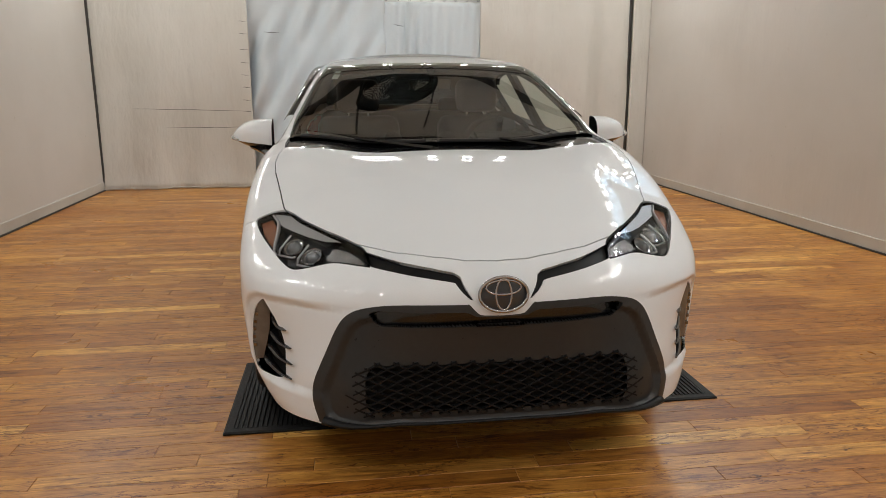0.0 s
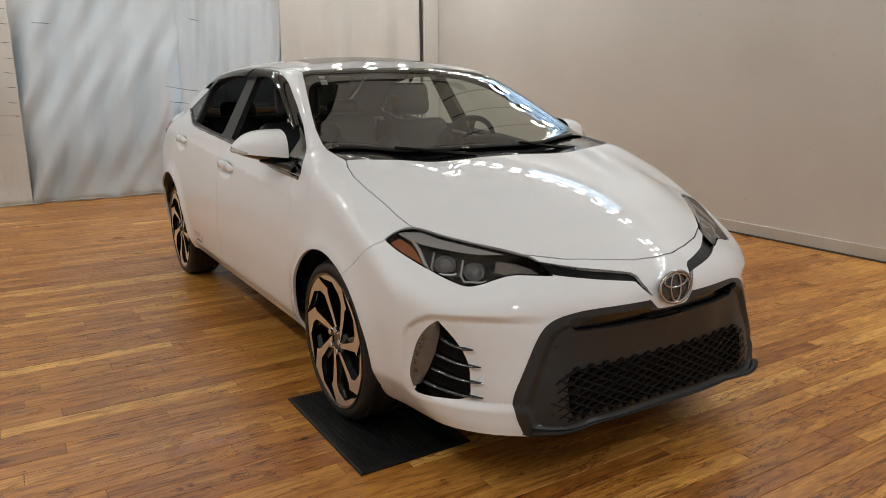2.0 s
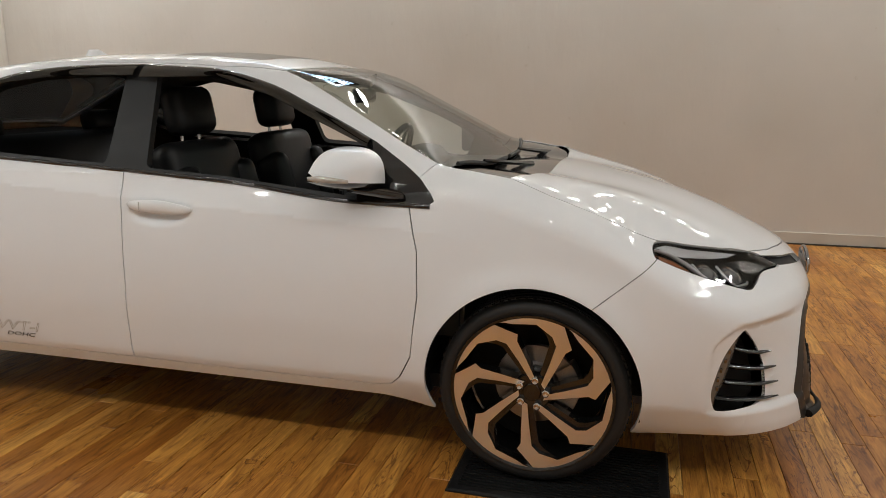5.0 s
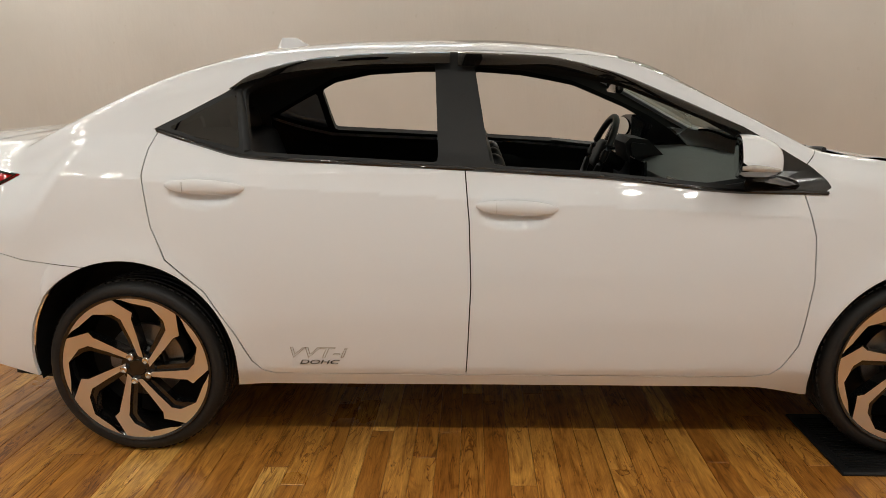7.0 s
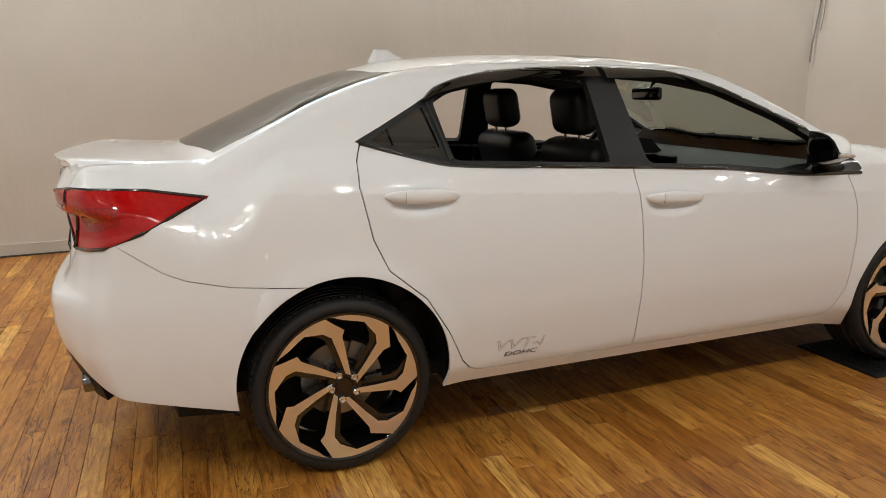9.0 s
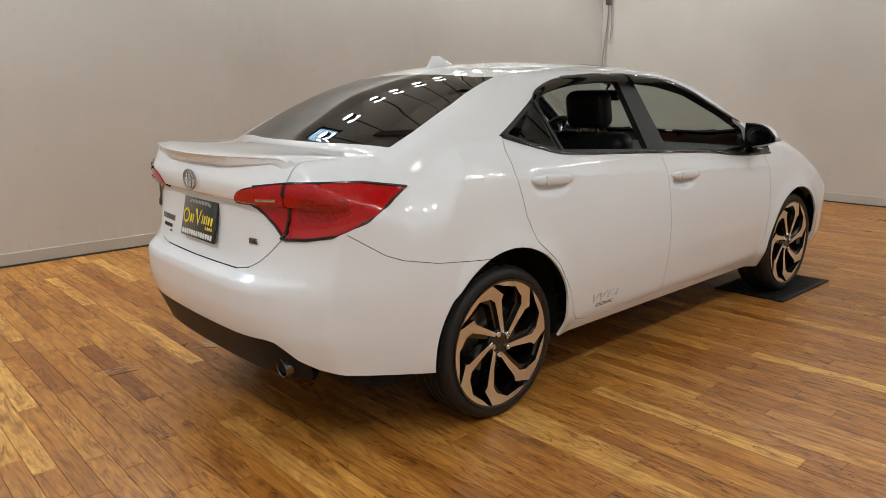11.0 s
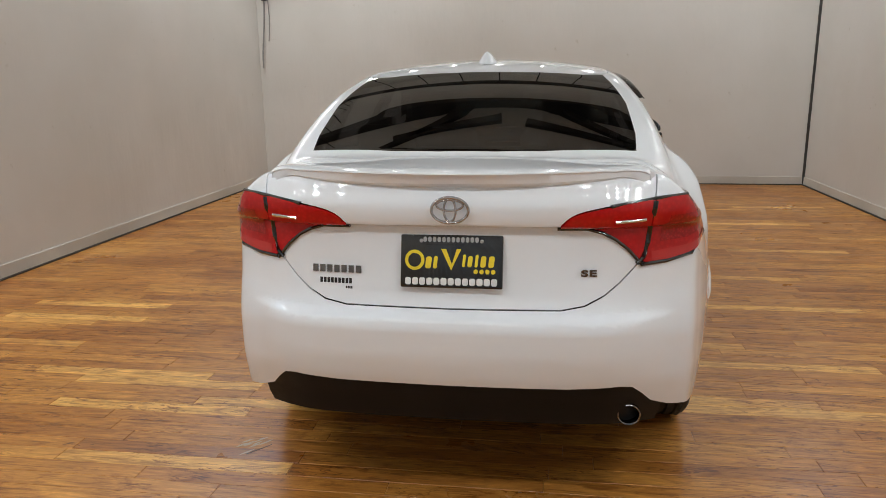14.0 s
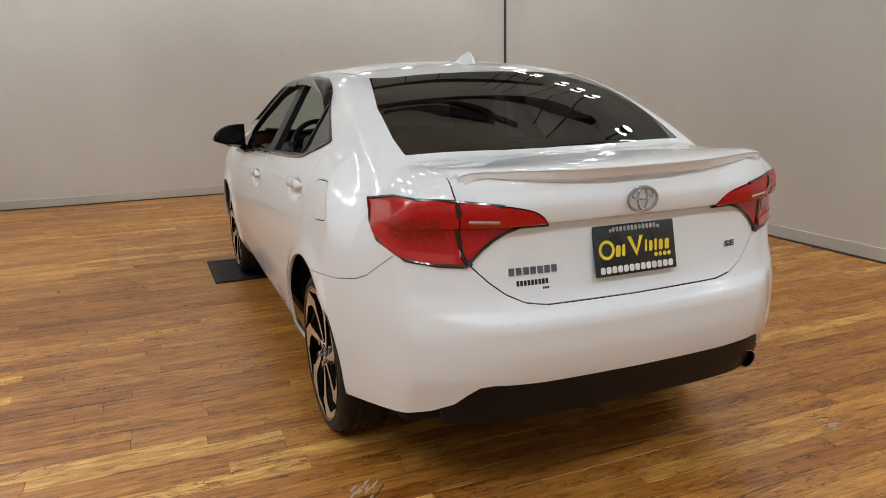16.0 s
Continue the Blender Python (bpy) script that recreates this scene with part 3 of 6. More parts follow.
# ---- the car: lines on its skin ----
def soften(outline, sharp=40, times=2):
    """Cuts the blunt corners of an outline; corners sharper than an angle stay."""
    for _ in range(times):
        out, n = [], len(outline)
        for i, p in enumerate(outline):
            a, b = Vector(outline[i - 1]), Vector(outline[(i + 1) % n])
            q = Vector(p)
            turn = (q - a).angle(b - q) if (q - a).length and (b - q).length else 0.0
            if turn > radians(sharp):
                out.append(tuple(p))
            else:
                out += [tuple(q.lerp(a, 0.25)), tuple(q.lerp(b, 0.25))]
        outline = out
    return outline


HOOD = [(1.325, -0.1), (1.325, 0.1), (1.325, 0.32), (1.317, 0.50), (1.290, 0.62), (1.240, 0.715), (1.30, 0.738), (1.38, 0.748), (1.46, 0.742), (1.60, 0.715), (1.71, 0.695), (1.80, 0.645), (1.885, 0.574), (2.03, 0.44), (2.11, 0.32), (2.165, 0.2), (2.197, 0.1), (2.205, 0), (2.197, -0.1)]
SCREEN = [(1.115, -0.1), (1.115, 0.1), (1.085, 0.45), (1.055, 0.62), (1.035, 0.712), (0.99, 0.708), (0.872, 0.692), (0.77, 0.665), (0.607, 0.620), (0.36, 0.545), (0.385, 0.40), (0.41, 0.1), (0.41, -0.1)]
BACKLIGHT = [(-1.808, -0.1), (-1.808, 0.1), (-1.79, 0.25), (-1.707, 0.588), (-1.60, 0.594), (-1.378, 0.578), (-1.05, 0.505), (-1.10, 0.42), (-1.128, 0.15), (-1.13, -0.1)]
ROOF = [(0.41, -0.1), (0.41, 0.1), (0.385, 0.40), (0.36, 0.545), (0.1, 0.560), (-0.5, 0.556), (-1.0, 0.53), (-1.05, 0.505), (-1.10, 0.42), (-1.128, 0.15), (-1.13, -0.1)]
SUNROOF = rounded([(0.22, -0.1), (0.22, 0.1), (0.20, 0.42), (-0.22, 0.42), (-0.22, -0.1)], 0.04)
HEADLIGHT = soften([(1.380, 0.805), (1.352, 0.822), (1.300, 0.836), (1.228, 0.835), (1.119, 0.817), (1.0, 0.803), (0.88, 0.789), (0.76, 0.774), (0.672, 0.762), (0.615, 0.742), (0.562, 0.716), (0.655, 0.718), (0.75, 0.7195), (0.82, 0.706), (0.88, 0.694), (0.935, 0.687), (0.995, 0.697), (1.08, 0.716), (1.17, 0.739), (1.297, 0.775)], 45)
SLOT = [(0.655, 0.752), (0.55, 0.7415), (0.45, 0.7325), (0.32, 0.7225), (0.215, 0.7105), (0.182, 0.700), (0.098, 0.634), (0.112, 0.636), (0.186, 0.683), (0.215, 0.687), (0.29, 0.6945), (0.438, 0.7075), (0.556, 0.716)]
GRILLE = soften([(-0.1, 0.586), (0.062, 0.586), (0.075, 0.592), (0.102, 0.622), (0.33, 0.622), (0.425, 0.608), (0.475, 0.588), (0.51, 0.548), (0.556, 0.44), (0.592, 0.36), (0.597, 0.30), (0.575, 0.235), (0.50, 0.2), (0.2, 0.2), (-0.1, 0.2)], 45)
UPPER_SLOT = [(-0.1, 0.581), (0.08, 0.583), (0.11, 0.598), (0.39, 0.600), (0.412, 0.590), (0.400, 0.566), (0.380, 0.551), (0.30, 0.547), (0.1, 0.545), (-0.1, 0.545)]
LOWER_MESH = rounded([(-0.1, 0.425), (0.40, 0.425), (0.43, 0.40), (0.43, 0.30), (0.41, 0.275), (-0.1, 0.265)], 0.02)
VENT = soften([(1.058, 0.586), (1.010, 0.552), (0.969, 0.519), (0.925, 0.470), (0.905, 0.430), (0.899, 0.345), (0.930, 0.328), (0.996, 0.321), (1.164, 0.319), (1.184, 0.330), (1.207, 0.382), (1.193, 0.432), (1.163, 0.508), (1.108, 0.563)], 45)
TAIL_LAMP = soften([(0.447, 0.955), (0.475, 0.994), (0.588, 1.018), (0.80, 1.038), (0.95, 1.040), (1.128, 1.030), (1.346, 1.002), (1.26, 0.945), (1.169, 0.897), (1.006, 0.851), (0.87, 0.836), (0.765, 0.833), (0.705, 0.885), (0.655, 0.918), (0.61, 0.937), (0.56, 0.950)], 45)
LID = [(-0.1, 0.703), (0.33, 0.706), (0.40, 0.718), (0.455, 0.745), (0.505, 0.785), (0.548, 0.83), (0.578, 0.86), (0.592, 1.0), (0.600, 1.06), (0.615, 1.25), (-0.1, 1.25)]
VALANCE = [(-0.1, 0.464), (0.44, 0.466), (0.62, 0.473), (0.68, 0.465), (0.74, 0.435), (0.80, 0.400), (0.90, 0.372), (1.05, 0.350), (1.25, 0.325), (1.5, 0.29), (1.5, 0.1), (-0.1, 0.1)]
DAYLIGHT = [(-1.255, 1.155), (-1.07, 1.100), (-0.92, 1.064), (-0.53, 1.040), (-0.18, 1.020), (0.25, 0.992), (0.76, 0.940), (0.93, 0.932), (0.985, 0.938), (1.012, 0.955), (1.0, 0.977), (0.955, 1.022), (0.88, 1.072), (0.776, 1.136), (0.685, 1.18), (0.568, 1.233), (0.352, 1.325), (0.084, 1.385), (-0.167, 1.406), (-0.419, 1.408), (-0.694, 1.394), (-0.875, 1.354), (-1.02, 1.273), (-1.15, 1.206)]
FRONT_WINDOW = rounded([(-0.095, 1.032), (0.25, 1.010), (0.735, 0.958), (0.80, 1.09), (0.63, 1.185), (0.354, 1.300), (0.084, 1.356), (-0.150, 1.376)], 0.025)
REAR_WINDOW = rounded([(-0.905, 1.080), (-0.53, 1.058), (-0.268, 1.042), (-0.285, 1.378), (-0.419, 1.379), (-0.68, 1.366), (-0.87, 1.325), (-0.945, 1.285)], 0.02)
QUARTER_LIGHT = rounded([(-1.20, 1.160), (-1.07, 1.118), (-0.945, 1.090), (-0.975, 1.272), (-1.06, 1.232)], 0.012)
FRONT_DOOR = [(-0.179, 1.10), (-0.179, 1.023), (-0.165, 0.85), (-0.160, 0.64), (-0.172, 0.40), (-0.178, 0.309), (0.30, 0.305), (0.798, 0.303), (0.860, 0.312), (0.895, 0.345), (0.938, 0.427), (0.966, 0.644), (0.962, 0.797), (0.928, 0.93), (0.90, 1.0)]
REAR_DOOR = [(-1.10, 1.18), (-1.235, 1.150), (-1.258, 1.095), (-1.266, 1.011), (-1.235, 0.839), (-1.188, 0.731), (-1.06, 0.621), (-0.972, 0.478), (-0.92, 0.364), (-0.885, 0.325), (-0.843, 0.312), (-0.178, 0.309), (-0.172, 0.40), (-0.160, 0.64), (-0.165, 0.85), (-0.179, 1.023), (-0.179, 1.10)]
NOSE_SEAM = [(1.725, 0.806), (1.60, 0.70), (1.50, 0.62)]
TAIL_SEAM = [(-2.03, 0.862), (-1.90, 0.775), (-1.835, 0.749), (-1.70, 0.722), (-1.45, 0.704)]
PILLAR_SEAM = [(0.93, 1.01), (0.985, 1.062), (1.03, 1.10)]
COWL = [(0.95, -0.1), (1.335, -0.1), (1.335, 0.32), (1.327, 0.50), (1.300, 0.62), (1.245, 0.719), (1.16, 0.722), (1.06, 0.716), (0.95, 0.70)]
FUEL_DOOR = rounded([(-1.37, 1.025), (-1.53, 1.035), (-1.60, 0.905), (-1.43, 0.885)], 0.03)

points, tris = skin((-2.42, -0.03, 0.16), (2.36, 0.93, 1.53), 0.0118)
front_u = lambda p: p[:, 1] + 2.3 - p[:, 0]
rear_u = lambda p: p[:, 1] + p[:, 0] + 2.35
plane_of = {"xy": lambda p: (p[:, 0], p[:, 1]), "xz": lambda p: (p[:, 0], p[:, 2]), "yz": lambda p: (p[:, 1], p[:, 2]), "fz": lambda p: (front_u(p), p[:, 2]), "rz": lambda p: (rear_u(p), p[:, 2])}
GAP = 0.0021
high = lambda p: p[:, 2] > 0.66
nose_zone = lambda p: (p[:, 0] > 1.55) & (p[:, 2] < 0.9)
tail_zone = lambda p: (p[:, 0] < -1.55) & (p[:, 2] < 1.12)
side_zone = lambda p: (p[:, 1] > 0.42) & (np.abs(p[:, 0]) < 1.75)
FIELDS = {
    "hood": (inside_of(HOOD), "xy", high), "screen": (inside_of(SCREEN), "xy", high), "backlight": (inside_of(BACKLIGHT), "xy", high),
    "cowl": (inside_of(COWL), "xy", lambda p: (p[:, 2] > 0.9) & (p[:, 0] > 0.8)),
    "roof": (inside_of(ROOF), "xy", lambda p: p[:, 2] > 1.3), "sunroof": (inside_of(SUNROOF), "xy", lambda p: p[:, 2] > 1.3),
    "headlight": (inside_of(HEADLIGHT), "fz", nose_zone), "slot": (inside_of(SLOT), "fz", nose_zone), "vent": (inside_of(VENT), "fz", nose_zone),
    "grille": (inside_of(GRILLE), "yz", lambda p: p[:, 0] > 2.0), "upper_slot": (inside_of(UPPER_SLOT), "yz", lambda p: p[:, 0] > 2.0), "lower_mesh": (inside_of(LOWER_MESH), "yz", lambda p: p[:, 0] > 2.0),
    "tail_lamp": (inside_of(TAIL_LAMP), "rz", tail_zone), "lid": (inside_of(LID), "yz", lambda p: (p[:, 0] < -1.6) & (p[:, 2] > 0.5)), "valance": (inside_of(VALANCE), "rz", tail_zone),
    "daylight": (inside_of(DAYLIGHT), "xz", side_zone), "front_window": (inside_of(FRONT_WINDOW), "xz", side_zone), "rear_window": (inside_of(REAR_WINDOW), "xz", side_zone), "quarter_light": (inside_of(QUARTER_LIGHT), "xz", side_zone),
    "front_door": (inside_of(FRONT_DOOR), "xz", side_zone), "rear_door": (inside_of(REAR_DOOR), "xz", side_zone), "fuel_door": (inside_of(FUEL_DOOR), "xz", side_zone),
    "nose_seam": (along(NOSE_SEAM), "xz", lambda p: (p[:, 0] > 1.4) & (p[:, 0] < 1.725) & (p[:, 1] > 0.6)), "tail_seam": (along(TAIL_SEAM), "xz", lambda p: (p[:, 0] < -1.46) & (p[:, 0] > -2.03) & (p[:, 1] > 0.55) & (p[:, 2] < 0.9)), "pillar_seam": (along(PILLAR_SEAM), "xz", lambda p: (p[:, 1] > 0.5) & (p[:, 2] > 0.95) & (p[:, 2] < 1.1) & (p[:, 0] > 0.8)),
}


def field(name, p):
    f, plane, zone = FIELDS[name]
    return np.where(zone(p), f(*plane_of[plane](p)), 1.0)


def split(name, level=0.0):
    global points, tris
    f, plane, zone = FIELDS[name]
    points, tris = cut(points, tris, lambda p: f(*plane_of[plane](p)) - level, zone)


floor_line = curve((-2.4, -1.9, -1.7, -1.0, -0.9, 0.8, 0.95, 1.0, 1.7, 1.9, 2.35), (0.335, 0.30, 0.268, 0.262, 0.262, 0.255, 0.232, 0.225, 0.205, 0.215, 0.232))
points, tris = cut(points, tris, lambda p: p[:, 1])
points, tris = cut(points, tris, lambda p: p[:, 2] - floor_line(p[:, 0]))
for arch in ARCHES:
    points, tris = cut(points, tris, lambda p: np.hypot(p[:, 0] - arch[0], p[:, 2] - arch[1]) - arch[2], lambda p: p[:, 1] > 0.4)
SPLITS = {"hood": 2, "cowl": 1, "screen": 1, "backlight": 1, "roof": 2, "sunroof": 2, "headlight": 2, "slot": 1, "vent": 1, "grille": 4, "upper_slot": 1, "lower_mesh": 1, "tail_lamp": 2, "lid": 2, "valance": 1, "daylight": 1, "front_window": 1, "rear_window": 1, "quarter_light": 1, "front_door": 2, "rear_door": 2, "fuel_door": 2, "nose_seam": 3, "tail_seam": 3, "pillar_seam": 3}
for name, ways in SPLITS.items():
    for level in {4: (0, -0.030, -0.045), 1: (0,), 2: (-GAP, GAP), 3: (-0.0013, 0.0013)}[ways]:
        split(name, level)

normals = gradient(points)
normals /= np.linalg.norm(normals, axis=1)[:, None]
mid = points[tris].mean(1)
level = {n: field(n, mid) for n in FIELDS}
is_in = lambda n: level[n] < 0
gone = (mid[:, 1] < 0) | (mid[:, 2] < floor_line(mid[:, 0])) | (normals[tris].mean(1)[:, 2] < -0.93)
for cx, cz, r in ARCHES:
    gone |= (np.hypot(mid[:, 0] - cx, mid[:, 2] - cz) < r) & (mid[:, 1] > 0.4)
# what each triangle belongs to; later rules win
kind = np.full(len(tris), "quarter_panel", dtype=object)
kind[(mid[:, 0] > 0.9) & (mid[:, 2] < 1.06)] = "front_fender"
kind[is_in("cowl")] = "cowl"
kind[is_in("screen")] = "windscreen"
kind[is_in("roof")] = "roof"
kind[is_in("sunroof")] = "sunroof"
kind[is_in("hood")] = "hood"
seam_z = curve((1.4, 1.5, 1.60, 1.725, 1.8), (0.53, 0.62, 0.70, 0.806, 0.87))
kind[((mid[:, 0] > 1.725) | ((mid[:, 0] > 1.45) & (mid[:, 2] < seam_z(mid[:, 0])))) & (kind == "front_fender")] = "front_bumper"
tail_z = curve((-2.03, -1.90, -1.835, -1.70, -1.45), (0.862, 0.775, 0.749, 0.722, 0.704))
kind[(mid[:, 0] < -1.45) & (mid[:, 2] < np.where(mid[:, 0] < -2.03, 0.87, tail_z(mid[:, 0]))) & (kind == "quarter_panel")] = "rear_bumper"
kind[is_in("lid") & (kind != "windscreen")] = "trunk_lid"
kind[is_in("backlight")] = "rear_screen"
kind[is_in("front_door")] = "front_door"
kind[is_in("rear_door")] = "rear_door"
kind[(np.abs(mid[:, 0] + 0.02) < 0.98) & (mid[:, 2] < 0.33) & (kind == "quarter_panel")] = "rocker_panel"
kind[is_in("daylight")] = "window_surround"
kind[is_in("fuel_door")] = "fuel_door"
kind[is_in("quarter_light")] = "quarter_light"
kind[is_in("front_window") | is_in("rear_window")] = "open"
kind[is_in("grille")] = "grille"
kind[is_in("upper_slot")] = "upper_slot"
kind[is_in("lower_mesh")] = "lower_mesh"
kind[is_in("slot")] = "slot"
kind[is_in("vent")] = "vent"
kind[is_in("valance")] = "valance"
kind[is_in("tail_lamp")] = "tail_lamp"
kind[is_in("headlight")] = "headlight"
near = lambda n: np.abs(level[n]) < (0.0013 if n.endswith("seam") else GAP)
painted = np.isin(kind, ("quarter_panel", "front_fender", "front_bumper", "rear_bumper", "trunk_lid", "hood", "roof", "front_door", "rear_door", "rocker_panel", "fuel_door", "sunroof"))
gap = painted & (near("hood") | near("roof") | near("sunroof") | (near("lid") & (mid[:, 2] < 1.10)) | near("front_door") | near("rear_door") | near("nose_seam") | near("tail_seam") | near("pillar_seam"))
gap |= (near("tail_lamp") | near("headlight")) & (painted | (kind == "tail_lamp") | (kind == "headlight"))
gap |= near("lid") & (kind == "tail_lamp")
kind[gap] = "shut_line"
fuel_gap = near("fuel_door")
kind[is_in("valance") & (rear_u(mid) > 0.87)] = "none"
kind[gone] = "none"

car = tagged(new("car"), "white four-door sedan with smoked window visors and large black alloy wheels", "car")


def take(mask, inward=0.0, flange=0.0, flip=False):
    """The triangles of the mask as arrays of their own, moved inward, with a turned-in edge."""
    used, t = np.unique(tris[mask], return_inverse=True)
    t = t.reshape(-1, 3)
    n = normals[used]
    p = points[used]
    p = p - (inward(p)[:, None] if callable(inward) else inward) * n
    if flip:
        t, n = t[:, ::-1], -n
    if flange:
        e = np.concatenate([t[:, [0, 1]], t[:, [1, 2]], t[:, [2, 0]]])
        key = np.sort(e, 1)
        _, first, times_seen = np.unique(key, axis=0, return_index=True, return_counts=True)
        rim = e[first[times_seen == 1]]
        rim = rim[~((p[rim[:, 0], 1] < 1e-3) & (p[rim[:, 1], 1] < 1e-3))]
        a, b = rim.T
        out = np.cross(p[b] - p[a], n[a])
        out /= np.maximum(np.linalg.norm(out, axis=1)[:, None], 1e-9)
        k, base = len(rim), len(p)
        p = np.concatenate([p, p[a], p[b], p[b] - flange * n[b], p[a] - flange * n[a]])
        n = np.concatenate([n, out, out, out, out])
        i = np.arange(k) + base
        t = np.concatenate([t, np.stack([i + k, i, i + 3 * k], 1), np.stack([i + k, i + 3 * k, i + 2 * k], 1)])
    return p, t, n


def mirror(a):
    p, t, n = a
    return p * (1, -1, 1), t[:, ::-1], n * (1, -1, 1)


def panel(name, mask, mat, parent=None, label="", inward=0.0, flange=0.012, flip=False, sides=True):
    """A panel of the skin: one mesh across the middle, or one for each side."""
    a = take(mask, inward, flange, flip)
    made = []
    if sides:
        for arrays in (mirror(a), a):
            made.append(part(name, shell(name, *arrays, mats=(mat,)), None, parent or car, label))
    else:
        made.append(part(name, shell(name, *a, both=True, mats=(mat,)), None, parent or car, label))
    return made


is_kind = lambda *n: np.isin(kind, n)
fuel_here = is_kind("fuel_door") | (fuel_gap & is_kind("quarter_panel"))
panel("hood", is_kind("hood"), paint, sides=False)
panel("roof", is_kind("roof"), paint, sides=False)
panel("sunroof", is_kind("sunroof"), dark_glass, label="dark glass sunroof panel", sides=False)
panel("trunk_lid", is_kind("trunk_lid"), paint, sides=False)
panel("front_bumper", is_kind("front_bumper"), paint, sides=False)
panel("rear_bumper", is_kind("rear_bumper"), paint, sides=False)
panel("rear_valance", is_kind("valance"), satin_black, label="satin black lower rear bumper valance", sides=False, flange=0.05)
panel("windscreen", is_kind("windscreen"), screen_glass, label="clear windscreen with a faint green tint", sides=False, flange=0)
panel("rear_screen", is_kind("rear_screen"), dark_glass, label="dark tinted rear window", sides=False, flange=0)
panel("cowl", is_kind("cowl"), gloss_black, label="black plastic wiper cowl", sides=False, inward=0.014, flange=-0.010)
# black strip set into the panel gaps to give them their shade
panel("shut_line_seal", is_kind("shut_line"), void_black, label="black strip set back in the panel gaps, in place of their shade", sides=False, inward=0.011, flange=0)
fenders = panel("front_fender", is_kind("front_fender"), paint)
front_doors = panel("front_door", is_kind("front_door"), paint)
rear_doors = panel("rear_door", is_kind("rear_door"), paint)
panel("rocker_panel", is_kind("rocker_panel"), paint)
panel("sail_panel", is_kind("window_surround") & (mid[:, 0] > 0.74), gloss_black, label="gloss black triangle behind the door mirror", flange=0.03)
surrounds = panel("window_surround", is_kind("window_surround") & (mid[:, 0] <= 0.74), frame_grey, label="charcoal black window frames and pillars", flange=0.03)
panel("quarter_light", is_kind("quarter_light"), dark_glass, label="fixed tinted quarter window", flange=0)
plain = is_kind("quarter_panel", "fuel_door")
right = part("quarter_panel", shell("quarter_panel", *mirror(take(plain, 0, 0.012)), mats=(paint,)), None, car)
left = part("quarter_panel", shell("quarter_panel", *take(is_kind("quarter_panel") & ~fuel_gap, 0, 0.012), mats=(paint,)), None, car)
part("fuel_door", shell("fuel_door", *take(is_kind("fuel_door") & ~fuel_gap, 0, 0.008), mats=(paint,)), None, left)
# the same black strip for shade round the fuel door
part("fuel_door_gap", shell("fuel_door_gap", *take(fuel_gap & is_kind("quarter_panel", "fuel_door"), 0.008), mats=(void_black,)), None, left)
# linings seen through the open windows
panel("headliner", is_kind("roof", "sunroof") | (is_kind("quarter_panel") & (mid[:, 2] > 1.08) & (mid[:, 0] > -1.6)), headlining, label="grey fabric headliner", inward=0.03, flange=0, flip=True, sides=False)
panel("door_lining", is_kind("front_door", "rear_door") & (mid[:, 2] > 0.4), cabin_plastic, label="black plastic inner door lining", inward=0.055, flange=0, flip=True)
panel("pillar_lining", is_kind("window_surround"), cabin_plastic, label="dark inner pillar trim", inward=0.03, flange=0, flip=True)
# ---- the studio ----
def wall(name, size, at, mat, label):
    return tagged(part(name, mesh_of(name, box(size, at)), mat, None), label, "wall", kind="structure")


W, E, S, N = ROOM_W, ROOM_E, ROOM_S, ROOM_N
floor = tagged(part("floor", mesh_of("floor", box((E - W + 1, N - S + 1, 0.1), ((E + W) / 2, (N + S) / 2, -0.066))), joint_dark), "strand bamboo board floor with dark streaks", "floor", kind="structure")
wall("wall_north", (E - W + 0.4, 0.1, DRAPE_TOP), ((E + W) / 2, N + 0.05, DRAPE_TOP / 2), wall_cloth, "smooth off-white cloth covered studio wall")
wall("wall_south", (E - W + 0.4, 0.1, DRAPE_TOP), ((E + W) / 2, S - 0.05, DRAPE_TOP / 2), wall_cloth, "smooth off-white cloth covered studio wall")
wall("wall_east", (0.1, N - S, DRAPE_TOP), (E + 0.05, (N + S) / 2, DRAPE_TOP / 2), wall_cloth, "off-white cloth covered studio wall")
wall("wall_west", (0.1, N - S, DRAPE_TOP), (W - 0.3, (N + S) / 2, DRAPE_TOP / 2), wall_cloth, "plain wall behind the curtains")
X0, X1, Y0, Y1 = W - 1.5, E + 1.5, S - 1.5, N + 0.75
ceiling = tagged(part("ceiling", mesh_of("ceiling", box((X1 - X0, Y1 - Y0, 0.1), ((X0 + X1) / 2, (Y0 + Y1) / 2, CEILING_Z + 0.05))), hall_dark), "beige hall ceiling above the studio", "ceiling", kind="structure")
for name, size, at in (("hall_wall_north", (X1 - X0, 0.1, CEILING_Z), ((X0 + X1) / 2, Y1, CEILING_Z / 2)), ("hall_wall_south", (X1 - X0, 0.1, CEILING_Z), ((X0 + X1) / 2, Y0, CEILING_Z / 2)), ("hall_wall_east", (0.1, Y1 - Y0, CEILING_Z), (X1, (Y0 + Y1) / 2, CEILING_Z / 2)), ("hall_wall_west", (0.1, Y1 - Y0, CEILING_Z), (X0, (Y0 + Y1) / 2, CEILING_Z / 2))):
    wall(name, size, at, hall_dark, "beige outer wall of the hall")


